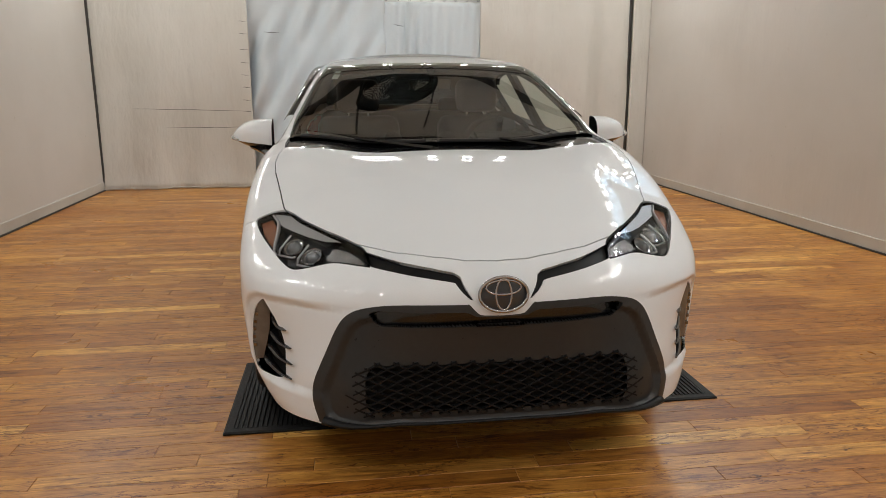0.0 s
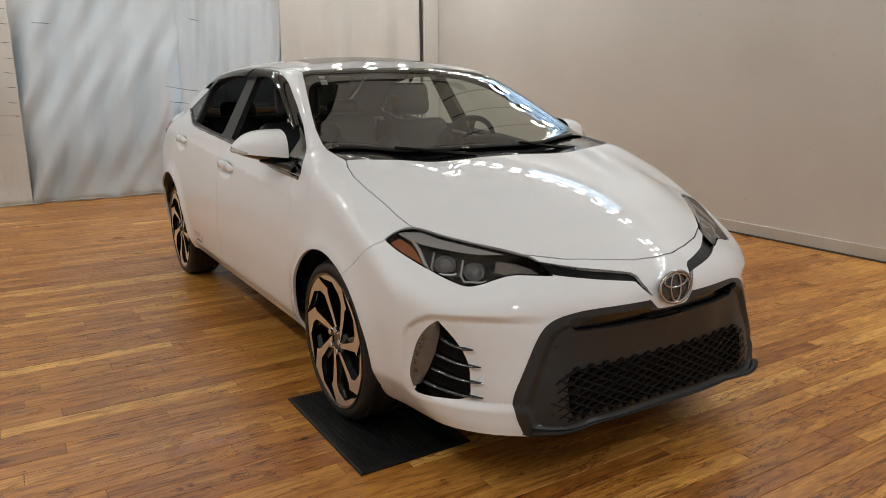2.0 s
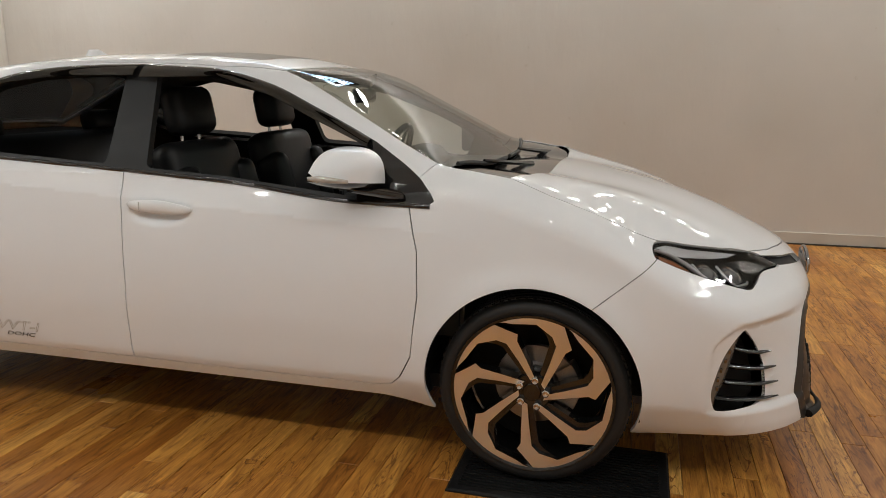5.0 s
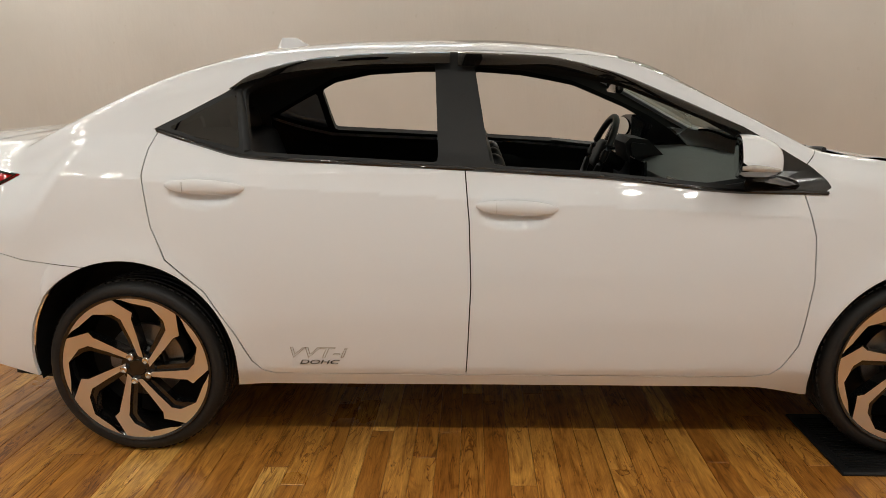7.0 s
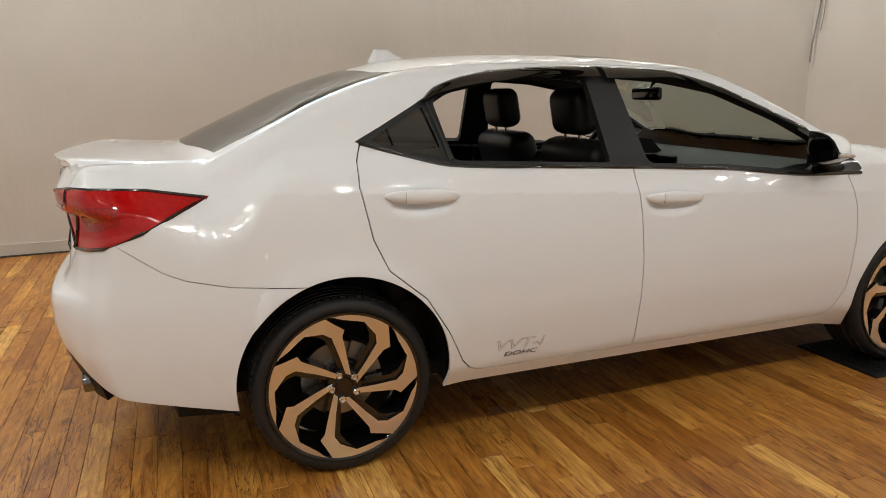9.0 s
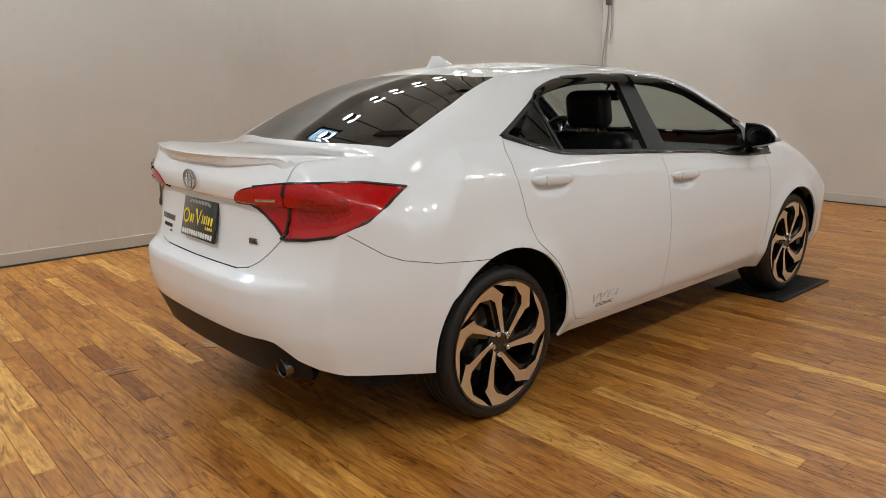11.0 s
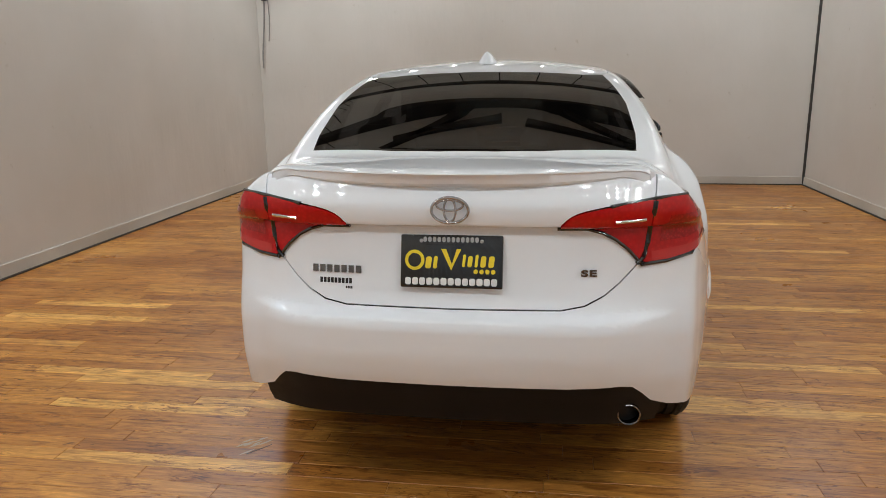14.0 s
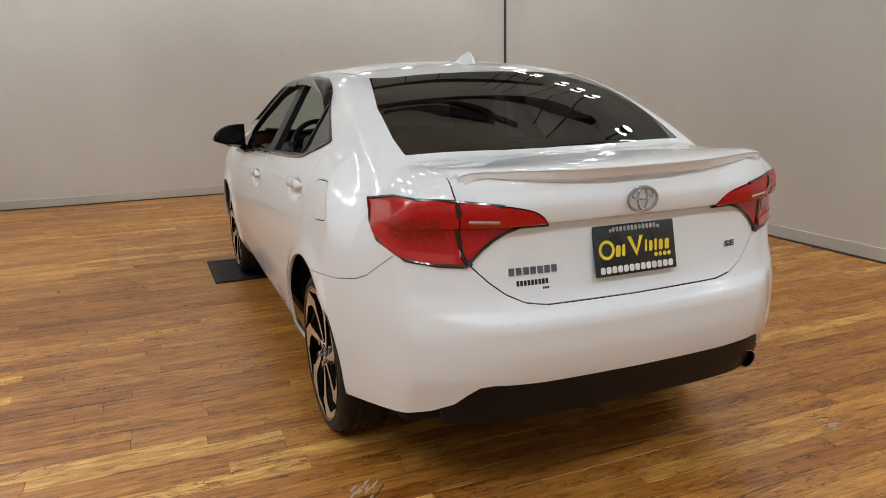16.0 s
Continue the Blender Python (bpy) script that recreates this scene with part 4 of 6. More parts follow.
def ceiling_lamp():
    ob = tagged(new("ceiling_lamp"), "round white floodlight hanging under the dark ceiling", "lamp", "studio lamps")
    part("housing", mesh_of("housing", lathe([(0.0, 0.20), (0.035, 0.20), (0.06, 0.15), (0.075, 0.06), (0.078, 0.0), (0.070, 0.0), (0.066, 0.012)], 24, "z"), 40), steel_black, ob)
    part("diffuser", mesh_of("diffuser", lathe([(0.0, 0.006), (0.066, 0.006)], 24, "z")), lamp_face, ob, "glowing white diffuser")
    # added fill: a glowing ring that faces up and brightens the ceiling
    part("top_glow", mesh_of("top_glow", lathe([(0.03, 0.215), (0.09, 0.215)], 24, "z")), ceiling_fill, ob, "added up-facing glow ring that brightens the ceiling")
    part("hanger", mesh_of("hanger", tube([(0, 0, 0.2), (0, 0, CEILING_Z - LAMP_Z)], 0.012, 6)), steel_black, ob)
    return ob


# two long rows in groups, and a row across each end
# north groups and west row hold extra lamps, added for brightness
spots = [(group + d, S + 0.30) for group in (-3.6, -1.8, 0.0, 1.8, 3.6) for d in (-0.48, 0.0, 0.48)]
spots += [(group + d, N - 0.30) for group in (-3.6, -1.8, 0.0, 1.8, 3.6) for d in (-0.66, -0.22, 0.22, 0.66)]
spots += [(4.9, y) for y in (-2.45, -1.75, -1.05, -0.35, 0.35, 1.05, 1.75, 2.45)]
spots += [(-4.2, 0.56 * k) for k in range(-5, 6)]
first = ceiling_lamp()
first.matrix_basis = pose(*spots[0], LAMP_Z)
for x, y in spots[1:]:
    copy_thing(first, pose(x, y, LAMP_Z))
from mathutils.geometry import delaunay_2d_cdt, tessellate_polygon

# ---- the car: lamps, grille and vents ----
inset = lambda name, edge, lo, hi: (lambda p: lo + (hi - lo) * np.clip((-field(name, p) - edge) / 0.015, 0, 1))
panel("grille_panel", is_kind("grille"), grille_grey, label="dark grey textured grille panel with a raised border", inward=inset("grille", 0.030, -0.002, 0.016), flange=0.03, sides=False)
for ob in car.children:
    if ob.name.startswith("grille_panel"):
        ob.data.normals_split_custom_set_from_vertices([(0, 0, 0)] * len(ob.data.vertices))
        smooth(ob.data, 30)
panel("upper_grille_opening", is_kind("upper_slot"), gloss_black, label="gloss black upper grille slot", inward=0.045, flange=-0.03, sides=False)
# black sheet stands in for the shade behind the mesh
panel("lower_grille_opening", is_kind("lower_mesh"), void_black, label="black sheet behind the grille mesh, in place of its shade", inward=0.060, flange=-0.045, sides=False)
panel("nose_slot", is_kind("slot"), satin_black, label="black slot beside the badge", inward=0.014, flange=-0.014)

bars = bmesh.new()


def strip(bm, pts, width, depth, up=None):
    """A flat bar along points on the skin, standing out of it."""
    rows = []
    for i, p in enumerate(pts):
        d = (pts[min(i + 1, len(pts) - 1)] - pts[max(i - 1, 0)]).normalized()
        n = Vector((1, 0, 0)) if up is None else up[i]
        s = d.cross(n).normalized() * width / 2
        rows.append([bm.verts.new(q) for q in (p - s - n * depth, p - s * 0.6, p + s * 0.6, p + s - n * depth)])
    for a, b in zip(rows, rows[1:]):
        for k in range(3):
            bm.faces.new((a[k], b[k], b[k + 1], a[k + 1]))


MESH_LO, MESH_HI, PITCH = 0.262, 0.432, 0.060
for lean in (1, -1):
    k = -0.62 - (MESH_HI - MESH_LO) * 2.1
    while k < 0.62:
        pts = []
        for i in range(13):
            z = MESH_LO + (MESH_HI - MESH_LO) * i / 12
            y = k + (i / 12) * (MESH_HI - MESH_LO) * 2.1
            y = y if lean > 0 else -y
            edge = 0.500 - 0.45 * abs(z - 0.33) if z > 0.33 else 0.500 - 0.5 * (0.33 - z)
            if abs(y) < edge:
                p = on_nose(abs(y), z)
                pts.append(Vector((p.x - 0.006 - 0.009 * max(0.0, min(1.0, (abs(y) - 0.40) / 0.04)), y, z)))
        if len(pts) > 1:
            strip(bars, pts, 0.0075, 0.012)
        k += PITCH
part("grille_mesh", mesh_of("grille_mesh", bars), satin_black, car, "black diamond mesh of the lower grille")
lip_line = [(on_nose(abs(y), 0.232) + Vector((0.012, 0, 0))) * 1 for y in np.linspace(-0.56, 0.56, 41)]
lip_line = [Vector((p.x, y, 0.246 - 0.006 * (1 - (y / 0.56) ** 2))) for p, y in zip(lip_line, np.linspace(-0.56, 0.56, 41))]
part("front_lip", mesh_of("front_lip", tube(lip_line, [0.006 + 0.011 * max(0, abs(i - 20) / 20 - 0.7) / 0.3 for i in range(41)], 8, flat=0.8), 50), satin_black, car, "black chin lip with flared corners")

vents = panel("bumper_vent", is_kind("vent"), void_black, label="black corner vent with four blades", inward=0.055, flange=-0.055)
for side, vent in zip((-1, 1), vents):
    for root_u, root_z, tip_u, tip_z in ((1.050, 0.510, 0.890, 0.498), (1.075, 0.455, 0.852, 0.442), (1.100, 0.404, 0.838, 0.391), (1.160, 0.352, 0.836, 0.343)):
        pts = []
        for i in range(11):
            t = i / 10
            p = on_front(root_u + (tip_u - root_u) * t, root_z + (tip_z - root_z) * t - 0.006 * math.sin(math.pi * t))
            p = p + out_of(p) * (-0.040 + 0.052 * t ** 0.8)
            pts.append(Vector((p.x, side * p.y, p.z)))
        part("vent_blade", mesh_of("vent_blade", tube(pts, [0.0150 - 0.0115 * (i / 10) ** 2.2 for i in range(11)], 10, flat=0.62), 50), gloss_black, vent, "gloss black pointed blade")
    lens = bmesh.new()
    rows = []
    for (uo, zo), (ui, zi) in (((1.066, 0.583), (1.060, 0.580)), ((1.106, 0.560), (1.058, 0.556)), ((1.136, 0.535), (1.060, 0.528)), ((1.161, 0.505), (1.070, 0.498)), ((1.180, 0.465), (1.084, 0.462)), ((1.191, 0.430), (1.104, 0.428)), ((1.202, 0.395), (1.128, 0.393)), ((1.203, 0.372), (1.146, 0.370)), ((1.188, 0.342), (1.168, 0.344))):
        row = []
        for t in (0, 0.33, 0.66, 1):
            p = on_front(uo + (ui - uo) * t, zo + (zi - zo) * t)
            p = p + out_of(p) * (-0.002 - 0.024 * t * t)
            row.append(lens.verts.new((p.x, side * p.y, p.z)))
        rows.append(row)
    for a, b in zip(rows, rows[1:]):
        for k in range(3):
            lens.faces.new((a[k], a[k + 1], b[k + 1], b[k]))
    lamp = part("running_light", mesh_of("running_light", lens, 60), worn(material("grey_lamp_lens", (0.12, 0.115, 0.11), 0.12, 0.0, 0.8), (0.11, 0.105, 0.10), (0.17, 0.165, 0.16), 30, 0.6), vent, "grey upright running light lens")
    for z in (0.40, 0.43, 0.46, 0.49, 0.52):
        p = on_front(1.176 - max(0, z - 0.44) * 0.55, z)
        n = out_of(p)
        p = p + n * -0.003
        part("led_chip", mesh_of("led_chip", box((0.008, 0.012, 0.014), (p.x, side * p.y, p.z), 0.002)), dark_chrome, lamp)


def patch(name, outline, on, depth, mat, parent, side, label="", step=0.011):
    """A piece of the skin within an outline of (u, z), set in by a depth, with a small edge."""
    f = inside_of(outline)
    us, zs = [p[0] for p in outline], [p[1] for p in outline]
    keep = [p for p in [(u, z) for u in np.arange(min(us), max(us), step) for z in np.arange(min(zs), max(zs), step)] if f(np.array([p[0]]), np.array([p[1]]))[0] < -step * 0.5]
    rim = []
    for (a, b), (c, d) in zip(outline, outline[1:] + outline[:1]):
        n = max(1, int(math.hypot(c - a, d - b) / step))
        rim += [(a + (c - a) * i / n, b + (d - b) * i / n) for i in range(n)]
    flat = [Vector(p) for p in rim + keep]
    edges = [(i, (i + 1) % len(rim)) for i in range(len(rim))]
    verts, _, faces, *_ = delaunay_2d_cdt(flat, edges, [], 1, 1e-5)
    u, z = np.array([v.x for v in verts]), np.array([v.y for v in verts])
    lo, hi = np.where(u < 1.0, 0.0, 0.3), np.ones(len(u))
    at_x = (lambda v: 2.3 - u + v) if on is on_front else (lambda v: u - 2.35 - v)
    for _ in range(24):
        m = (lo + hi) / 2
        within = solid(at_x(m), m, z) < 0
        lo, hi = np.where(within, m, lo), np.where(within, hi, m)
    raw = np.stack([at_x(lo), lo, z], 1)
    g = gradient(raw)
    raw -= depth * g / np.linalg.norm(g, axis=1)[:, None]
    pts = (raw * (1, side, 1)).tolist()
    me = bpy.data.meshes.new(name)
    me.from_pydata(pts, [], [tuple(f) for f in faces])
    me.update()
    bm = bmesh.new()
    bm.from_mesh(me)
    bmesh.ops.recalc_face_normals(bm, faces=bm.faces)
    c = sum((f.normal * f.calc_area() for f in bm.faces), Vector())
    q = out_of(on(*outline[0]))
    if c.dot(Vector((q.x, side * q.y, q.z))) < 0:
        bmesh.ops.reverse_faces(bm, faces=bm.faces)
    bm.to_mesh(me)
    bm.free()
    me.shade_smooth()
    return part(name, me, mat, parent, label)


facet = material("faceted_reflector", (0.30, 0.29, 0.285), 0.2, 0.8)
bump(facet, noise_of(facet, 160, 2).outputs["Fac"], 0.8, 0.004)
fin_silver = material("satin_silver_fin", (0.42, 0.42, 0.43), 0.28, 0.45, 0.3)
smoke_dark = material("dark_lamp_bezel", (0.02, 0.02, 0.022), 0.25, 0.0, 0.5)
projector_glass = material("projector_glass", (0.22, 0.23, 0.245), 0.04, 0.5, 1.0)
lens_masks = is_kind("headlight")
beds = panel("headlight", lens_masks, smoke_dark, label="swept headlight with twin projectors and an amber corner", inward=0.050, flange=-0.048)
for side, bed in zip((-1, 1), beds):
    a = take(lens_masks, 0.0, 0.006)
    part("lens", shell("lens", *(a if side > 0 else mirror(a)), mats=(clear_lens,)), None, bed, "clear plastic lens")
    patch("upper_fin", [(1.318, 0.829), (1.22, 0.829), (1.119, 0.811), (1.0, 0.797), (0.88, 0.783), (0.80, 0.774), (0.90, 0.772), (1.0, 0.777), (1.11, 0.787), (1.20, 0.797), (1.27, 0.812)], on_front, 0.010, fin_silver, bed, side, "bright silver upper fin")
    patch("amber_corner", [(1.360, 0.805), (1.318, 0.818), (1.246, 0.797), (1.20, 0.771), (1.155, 0.742), (1.19, 0.746), (1.29, 0.777)], on_front, 0.020, amber, bed, side, "amber side reflector")
    patch("turn_reflector", [(0.83, 0.762), (0.74, 0.756), (0.66, 0.742), (0.61, 0.727), (0.68, 0.724), (0.76, 0.725), (0.83, 0.732)], on_front, 0.022, facet, bed, side, "faceted turn signal reflector")
    ridge_pts = []
    for u, z in ((1.325, 0.826), (1.25, 0.808), (1.20, 0.780), (1.165, 0.752), (1.13, 0.728), (1.10, 0.722)):
        q = on_front(u, z)
        q = q - out_of(q) * 0.010
        ridge_pts.append(Vector((q.x, side * q.y, q.z)))
    wall_bm = bmesh.new()
    rows = []
    for u, z in ((1.345, 0.834), (1.30, 0.824), (1.25, 0.806), (1.20, 0.778), (1.165, 0.750), (1.13, 0.726), (1.10, 0.715)):
        q = on_front(u, z)
        n = out_of(q)
        rows.append([wall_bm.verts.new((p.x, side * p.y, p.z)) for p in (q - n * 0.006, q - n * 0.050)])
    for a, b in zip(rows, rows[1:]):
        wall_bm.faces.new((a[0], b[0], b[1], a[1]))
    part("corner_divider", mesh_of("corner_divider", wall_bm, 50), smoke_dark, bed, "dark wall before the amber corner")
    part("corner_guide", mesh_of("corner_guide", tube(ridge_pts, [0.004, 0.006, 0.007, 0.006, 0.005, 0.003], 8), 60), fin_silver, bed, "bright curved rim before the amber corner")
    for u, z in ((1.07, 0.755), (0.925, 0.737)):
        p = on_front(u, z)
        n = out_of(p)
        base = p - n * 0.034
        turn = n.to_track_quat("Z", "Y").to_matrix().to_4x4()
        bm = lathe([(0.0, 0.024), (0.012, 0.022), (0.022, 0.014), (0.027, 0.0), (0.033, 0.001), (0.033, -0.02)], 20, "z")
        bm.transform(Matrix.Translation(base) @ turn)
        if side < 0:
            bmesh.ops.transform(bm, matrix=Matrix.Diagonal((1, -1, 1, 1)), verts=bm.verts)
        part("projector", mesh_of("projector", bm, 40), projector_glass, bed, "round dark projector lens")
        bezel = lathe([(0.0335, -0.012), (0.0345, 0.004), (0.0375, 0.008), (0.0405, 0.003), (0.0405, -0.012)], 24, "z")
        bezel.transform(Matrix.Translation(base) @ turn)
        if side < 0:
            bmesh.ops.transform(bezel, matrix=Matrix.Diagonal((1, -1, 1, 1)), verts=bezel.verts)
        part("projector_bezel", mesh_of("projector_bezel", bezel, 40), chrome, bed, "bright ring round the projector")
        frame_pts = []
        for du, dz in ((0.062, 0.026), (0.058, -0.012), (0.035, -0.028), (-0.050, -0.030), (-0.064, -0.026)):
            q = on_front(u + du, z + dz)
            q = q - out_of(q) * 0.022
            frame_pts.append(Vector((q.x, side * q.y, q.z)))
        part("light_guide", mesh_of("light_guide", tube(frame_pts, 0.0038, 6)), fin_silver, bed, "silver angled light guide")

lamps = panel("tail_lamp", is_kind("tail_lamp") & ~is_in("lid"), red_lens, label="red outer tail lamp", inward=-0.004, flange=0.03)
inner = panel("tail_lamp_inner", is_kind("tail_lamp") & is_in("lid"), red_lens, label="red tail lamp on the trunk lid", inward=-0.004, flange=0.03)
for side, lamp, lid_lamp in zip((-1, 1), lamps, inner):
    patch("lamp_reflector", [(0.85, 0.985), (1.08, 0.985), (1.10, 0.93), (0.98, 0.905), (0.84, 0.90)], on_rear, -0.006, deep_red, lamp, side, "deep red inner reflector")
    patch("lower_band", [(0.80, 0.872), (1.0, 0.885), (1.16, 0.912), (1.15, 0.90), (1.0, 0.860), (0.88, 0.845), (0.80, 0.845)], on_rear, -0.006, material("bright_red_lens", (0.5, 0.012, 0.012), 0.06, 0.0, 1.0), lamp, side, "bright red lower band")
    pts = [on_rear(u, z) + out_of(on_rear(u, z)) * 0.008 for u, z in ((0.735, 0.978), (0.68, 0.976), (0.62, 0.974))]
    part("reverse_light", mesh_of("reverse_light", tube([Vector((p.x, side * p.y, p.z)) for p in pts], 0.005, 6), 50), chrome, lid_lamp, "thin silver reversing light")
    ring_uv = ((0.60, 1.018), (0.80, 1.036), (0.95, 1.038), (1.128, 1.028), (1.335, 1.000), (1.26, 0.948), (1.169, 0.900), (1.006, 0.854), (0.87, 0.839), (0.765, 0.836))
    ring_at = [on_rear(u, z) + out_of(on_rear(u, z)) * 0.003 for u, z in ring_uv]
    part("lamp_border", mesh_of("lamp_border", tube([Vector((p.x, side * p.y, p.z)) for p in ring_at], 0.0062, 6), 50), gloss_black, lamp, "thin black lamp border")
    split_at = [on_tail(y, z) for y, z in ((0.550, 0.838), (0.568, 0.856), (0.580, 0.90), (0.586, 0.95), (0.591, 1.0), (0.595, 1.028))]
    split_at = [q + out_of(q) * 0.004 for q in split_at]
    part("lamp_divider", mesh_of("lamp_divider", tube([Vector((q.x, side * q.y, q.z)) for q in split_at], 0.0085, 8, flat=0.8), 50), gloss_black, lamp, "black strip between the two lamp halves")
    edge = [on_rear(u, z) + out_of(on_rear(u, z)) * 0.004 for u, z in ((0.455, 0.953), (0.56, 0.948), (0.61, 0.935), (0.655, 0.915), (0.705, 0.882), (0.76, 0.832))]
    part("lamp_edge", mesh_of("lamp_edge", tube([Vector((p.x, side * p.y, p.z)) for p in edge], 0.0055, 6), 50), gloss_black, lid_lamp, "thin black lamp border")

# ---- wheels ----
SPOKE_OUT = ((0.165, -13), (0.42, 14.5), (0.683, 20.8), (0.768, 18.6), (0.857, 26.8), (0.972, 33.7), (0.982, 42))
SPOKE_RIM = ((0.984, 52), (0.985, 62), (0.985, 72), (0.985, 80), (0.970, 82), (0.952, 78))
SPOKE_IN = ((0.906, 71), (0.890, 62), (0.893, 53.6), (0.785, 39), (0.690, 32.3), (0.42, 27.6), (0.165, 13))
SPOKE = SPOKE_OUT + SPOKE_RIM + SPOKE_IN
WEB = ((0.165, -13), (0.42, 14.5), (0.683, 20.8), (0.80, 24), (0.95, 36), (0.97, 50), (0.95, 58), (0.86, 51), (0.74, 43), (0.66, 39), (0.42, 38), (0.20, 34))
RIM, TYRE = 0.271, 0.320


def face_depth(r):
    """How far in the wheel's face lies at a radius, for an outer face at zero."""
    return 0.020 - 0.016 * min(1, r / 0.25) ** 2


def make_wheel():
    """A wheel whose outer face looks along -y, its centre at the origin."""
    ob = tagged(new("wheel"), "seven-blade black alloy wheel with machined faces and low tyre", "wheel", "wheels of the car")
    prof = [(0.262, 0.020), (0.272, 0.006), (0.285, 0.002), (0.300, 0.004), (0.311, 0.014), (0.318, 0.030), (0.320, 0.045)]
    groove = []
    for y in (0.060, 0.095, 0.130, 0.165):
        groove += [(0.320, y - 0.007), (0.313, y - 0.005), (0.313, y + 0.005), (0.320, y + 0.007)]
    prof = prof + groove + [(0.318, 0.190), (0.305, 0.212), (0.28, 0.215), (0.262, 0.20)]
    tyre = part("tyre", mesh_of("tyre", lathe(prof, 72), 40), tyre_rubber, ob, "black low-profile tyre")
    blocks = bmesh.new()
    for k in range(72):
        t = 2 * math.pi * k / 72
        for y in (0.043, 0.187):
            bmesh.ops.create_cube(blocks, size=1, matrix=Matrix.Rotation(-t, 4, "Y") @ Matrix.Translation((0.3175, y, 0)) @ pose(0, 0, 0, 0, 0, 12) @ Matrix.Diagonal((0.006, 0.022, 0.017, 1)))
    part("tread", mesh_of("tread", blocks), tyre_rubber, tyre)["kind"] = "stuff"
    part("rim", mesh_of("rim", lathe([(0.258, 0.012), (0.266, 0.003), (RIM, 0.000), (RIM + 0.003, 0.004), (0.272, 0.016), (0.262, 0.022), (0.250, 0.05), (0.240, 0.10), (0.245, 0.19), (0.262, 0.205)], 72), 40), alloy_black, ob, "gloss black barrel with a thin bright lip")
    part("rim_lip", mesh_of("rim_lip", lathe([(0.262, 0.0040), (0.267, -0.0005), (0.2725, -0.0012), (0.2735, 0.003)], 72), 60), alloy_black, ob, "black rim lip")
    for k in range(7):
        bm = bmesh.new()
        for outline, sunk, thick in ((SPOKE, 0.0, 0.016), (WEB, 0.014, 0.040)):
            flat = [Vector((r * RIM * math.cos(radians(a)), r * RIM * math.sin(radians(a)), 0)) for r, a in outline]
            outer = [bm.verts.new((p.x, face_depth(p.length) + sunk, p.y)) for p in flat]
            back = [bm.verts.new((p.x, face_depth(p.length) + sunk + thick, p.y)) for p in flat]
            n = len(outer)
            for a, b, c in tessellate_polygon([flat]):
                f = bm.faces.new((outer[a], outer[b], outer[c]))
                f.material_index = 1 if sunk else 0
            for i in range(n):
                f = bm.faces.new((outer[i], back[i], back[(i + 1) % n], outer[(i + 1) % n]))
                f.material_index = 1
        bmesh.ops.recalc_face_normals(bm, faces=bm.faces)
        bm.transform(Matrix.Rotation(-radians(k * 360 / 7), 4, "Y"))
        me = mesh_of("spoke", bm, 20)
        me.materials.append(machined)
        me.materials.append(alloy_black)
        part("spoke", me, None, ob, "bent blade spoke, machined face and black sides")
    part("hub", mesh_of("hub", lathe([(0.0, 0.0215), (0.028, 0.0215), (0.031, 0.025), (0.060, 0.024), (0.064, 0.030), (0.070, 0.08)], 40), 35), alloy_black, ob, "black hub")
    for k in range(5):
        t = radians(23 + 72 * k)
        bm = lathe([(0.0, 0.009), (0.0055, 0.007), (0.0095, 0.006), (0.0125, 0.009), (0.0125, 0.025)], 12)
        bm.transform(Matrix.Translation((0.047 * math.cos(t), 0.0, 0.047 * math.sin(t))))
        part("lug_nut", mesh_of("lug_nut", bm, 40), chrome, ob, "chrome lug nut")
    part("brake_disc", mesh_of("brake_disc", lathe([(0.06, 0.085), (0.075, 0.085), (0.08, 0.10), (0.138, 0.10), (0.138, 0.122), (0.06, 0.122)], 40), 30), brake_steel, ob, "grey steel brake disc")
    bm = bmesh.new()
    rows = []
    for k in range(9):
        t = radians(-10 + 8 * k)
        rows.append([bm.verts.new((r * math.cos(t), y, r * math.sin(t))) for r, y in ((0.088, 0.082), (0.150, 0.078), (0.156, 0.13), (0.088, 0.13))])
    for a, b in zip(rows, rows[1:]):
        for k in range(4):
            bm.faces.new((a[k], a[(k + 1) % 4], b[(k + 1) % 4], b[k]))
    part("brake_caliper", mesh_of("brake_caliper", bm, 30), brake_steel, ob, "cast grey brake caliper")
    # black disc in place of the shade behind the spokes
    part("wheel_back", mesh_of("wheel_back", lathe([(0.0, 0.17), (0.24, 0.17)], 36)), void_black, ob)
    return ob


def set_parent(ob, parent):
    ob.parent = parent
    return ob


wheel = make_wheel()
FACE_Y = 0.853
mat_lift = 0.012
wheel.parent = car
for key in ("category", "group", "kind"):
    if key in wheel:
        del wheel[key]
wheel.matrix_basis = pose(FRONT_AXLE, -FACE_Y, TYRE + mat_lift) @ pose(0, 0, 0, 0, 17.6, 0)
for x, y, z, turn, spin in ((REAR_AXLE, -FACE_Y, TYRE, 0, 18), (FRONT_AXLE, FACE_Y, TYRE + mat_lift, 180, 25), (REAR_AXLE, FACE_Y, TYRE, 180, 40)):
    copy_thing(wheel, pose(x, y, z, 0, 0, turn) @ pose(0, 0, 0, 0, -spin, 0))

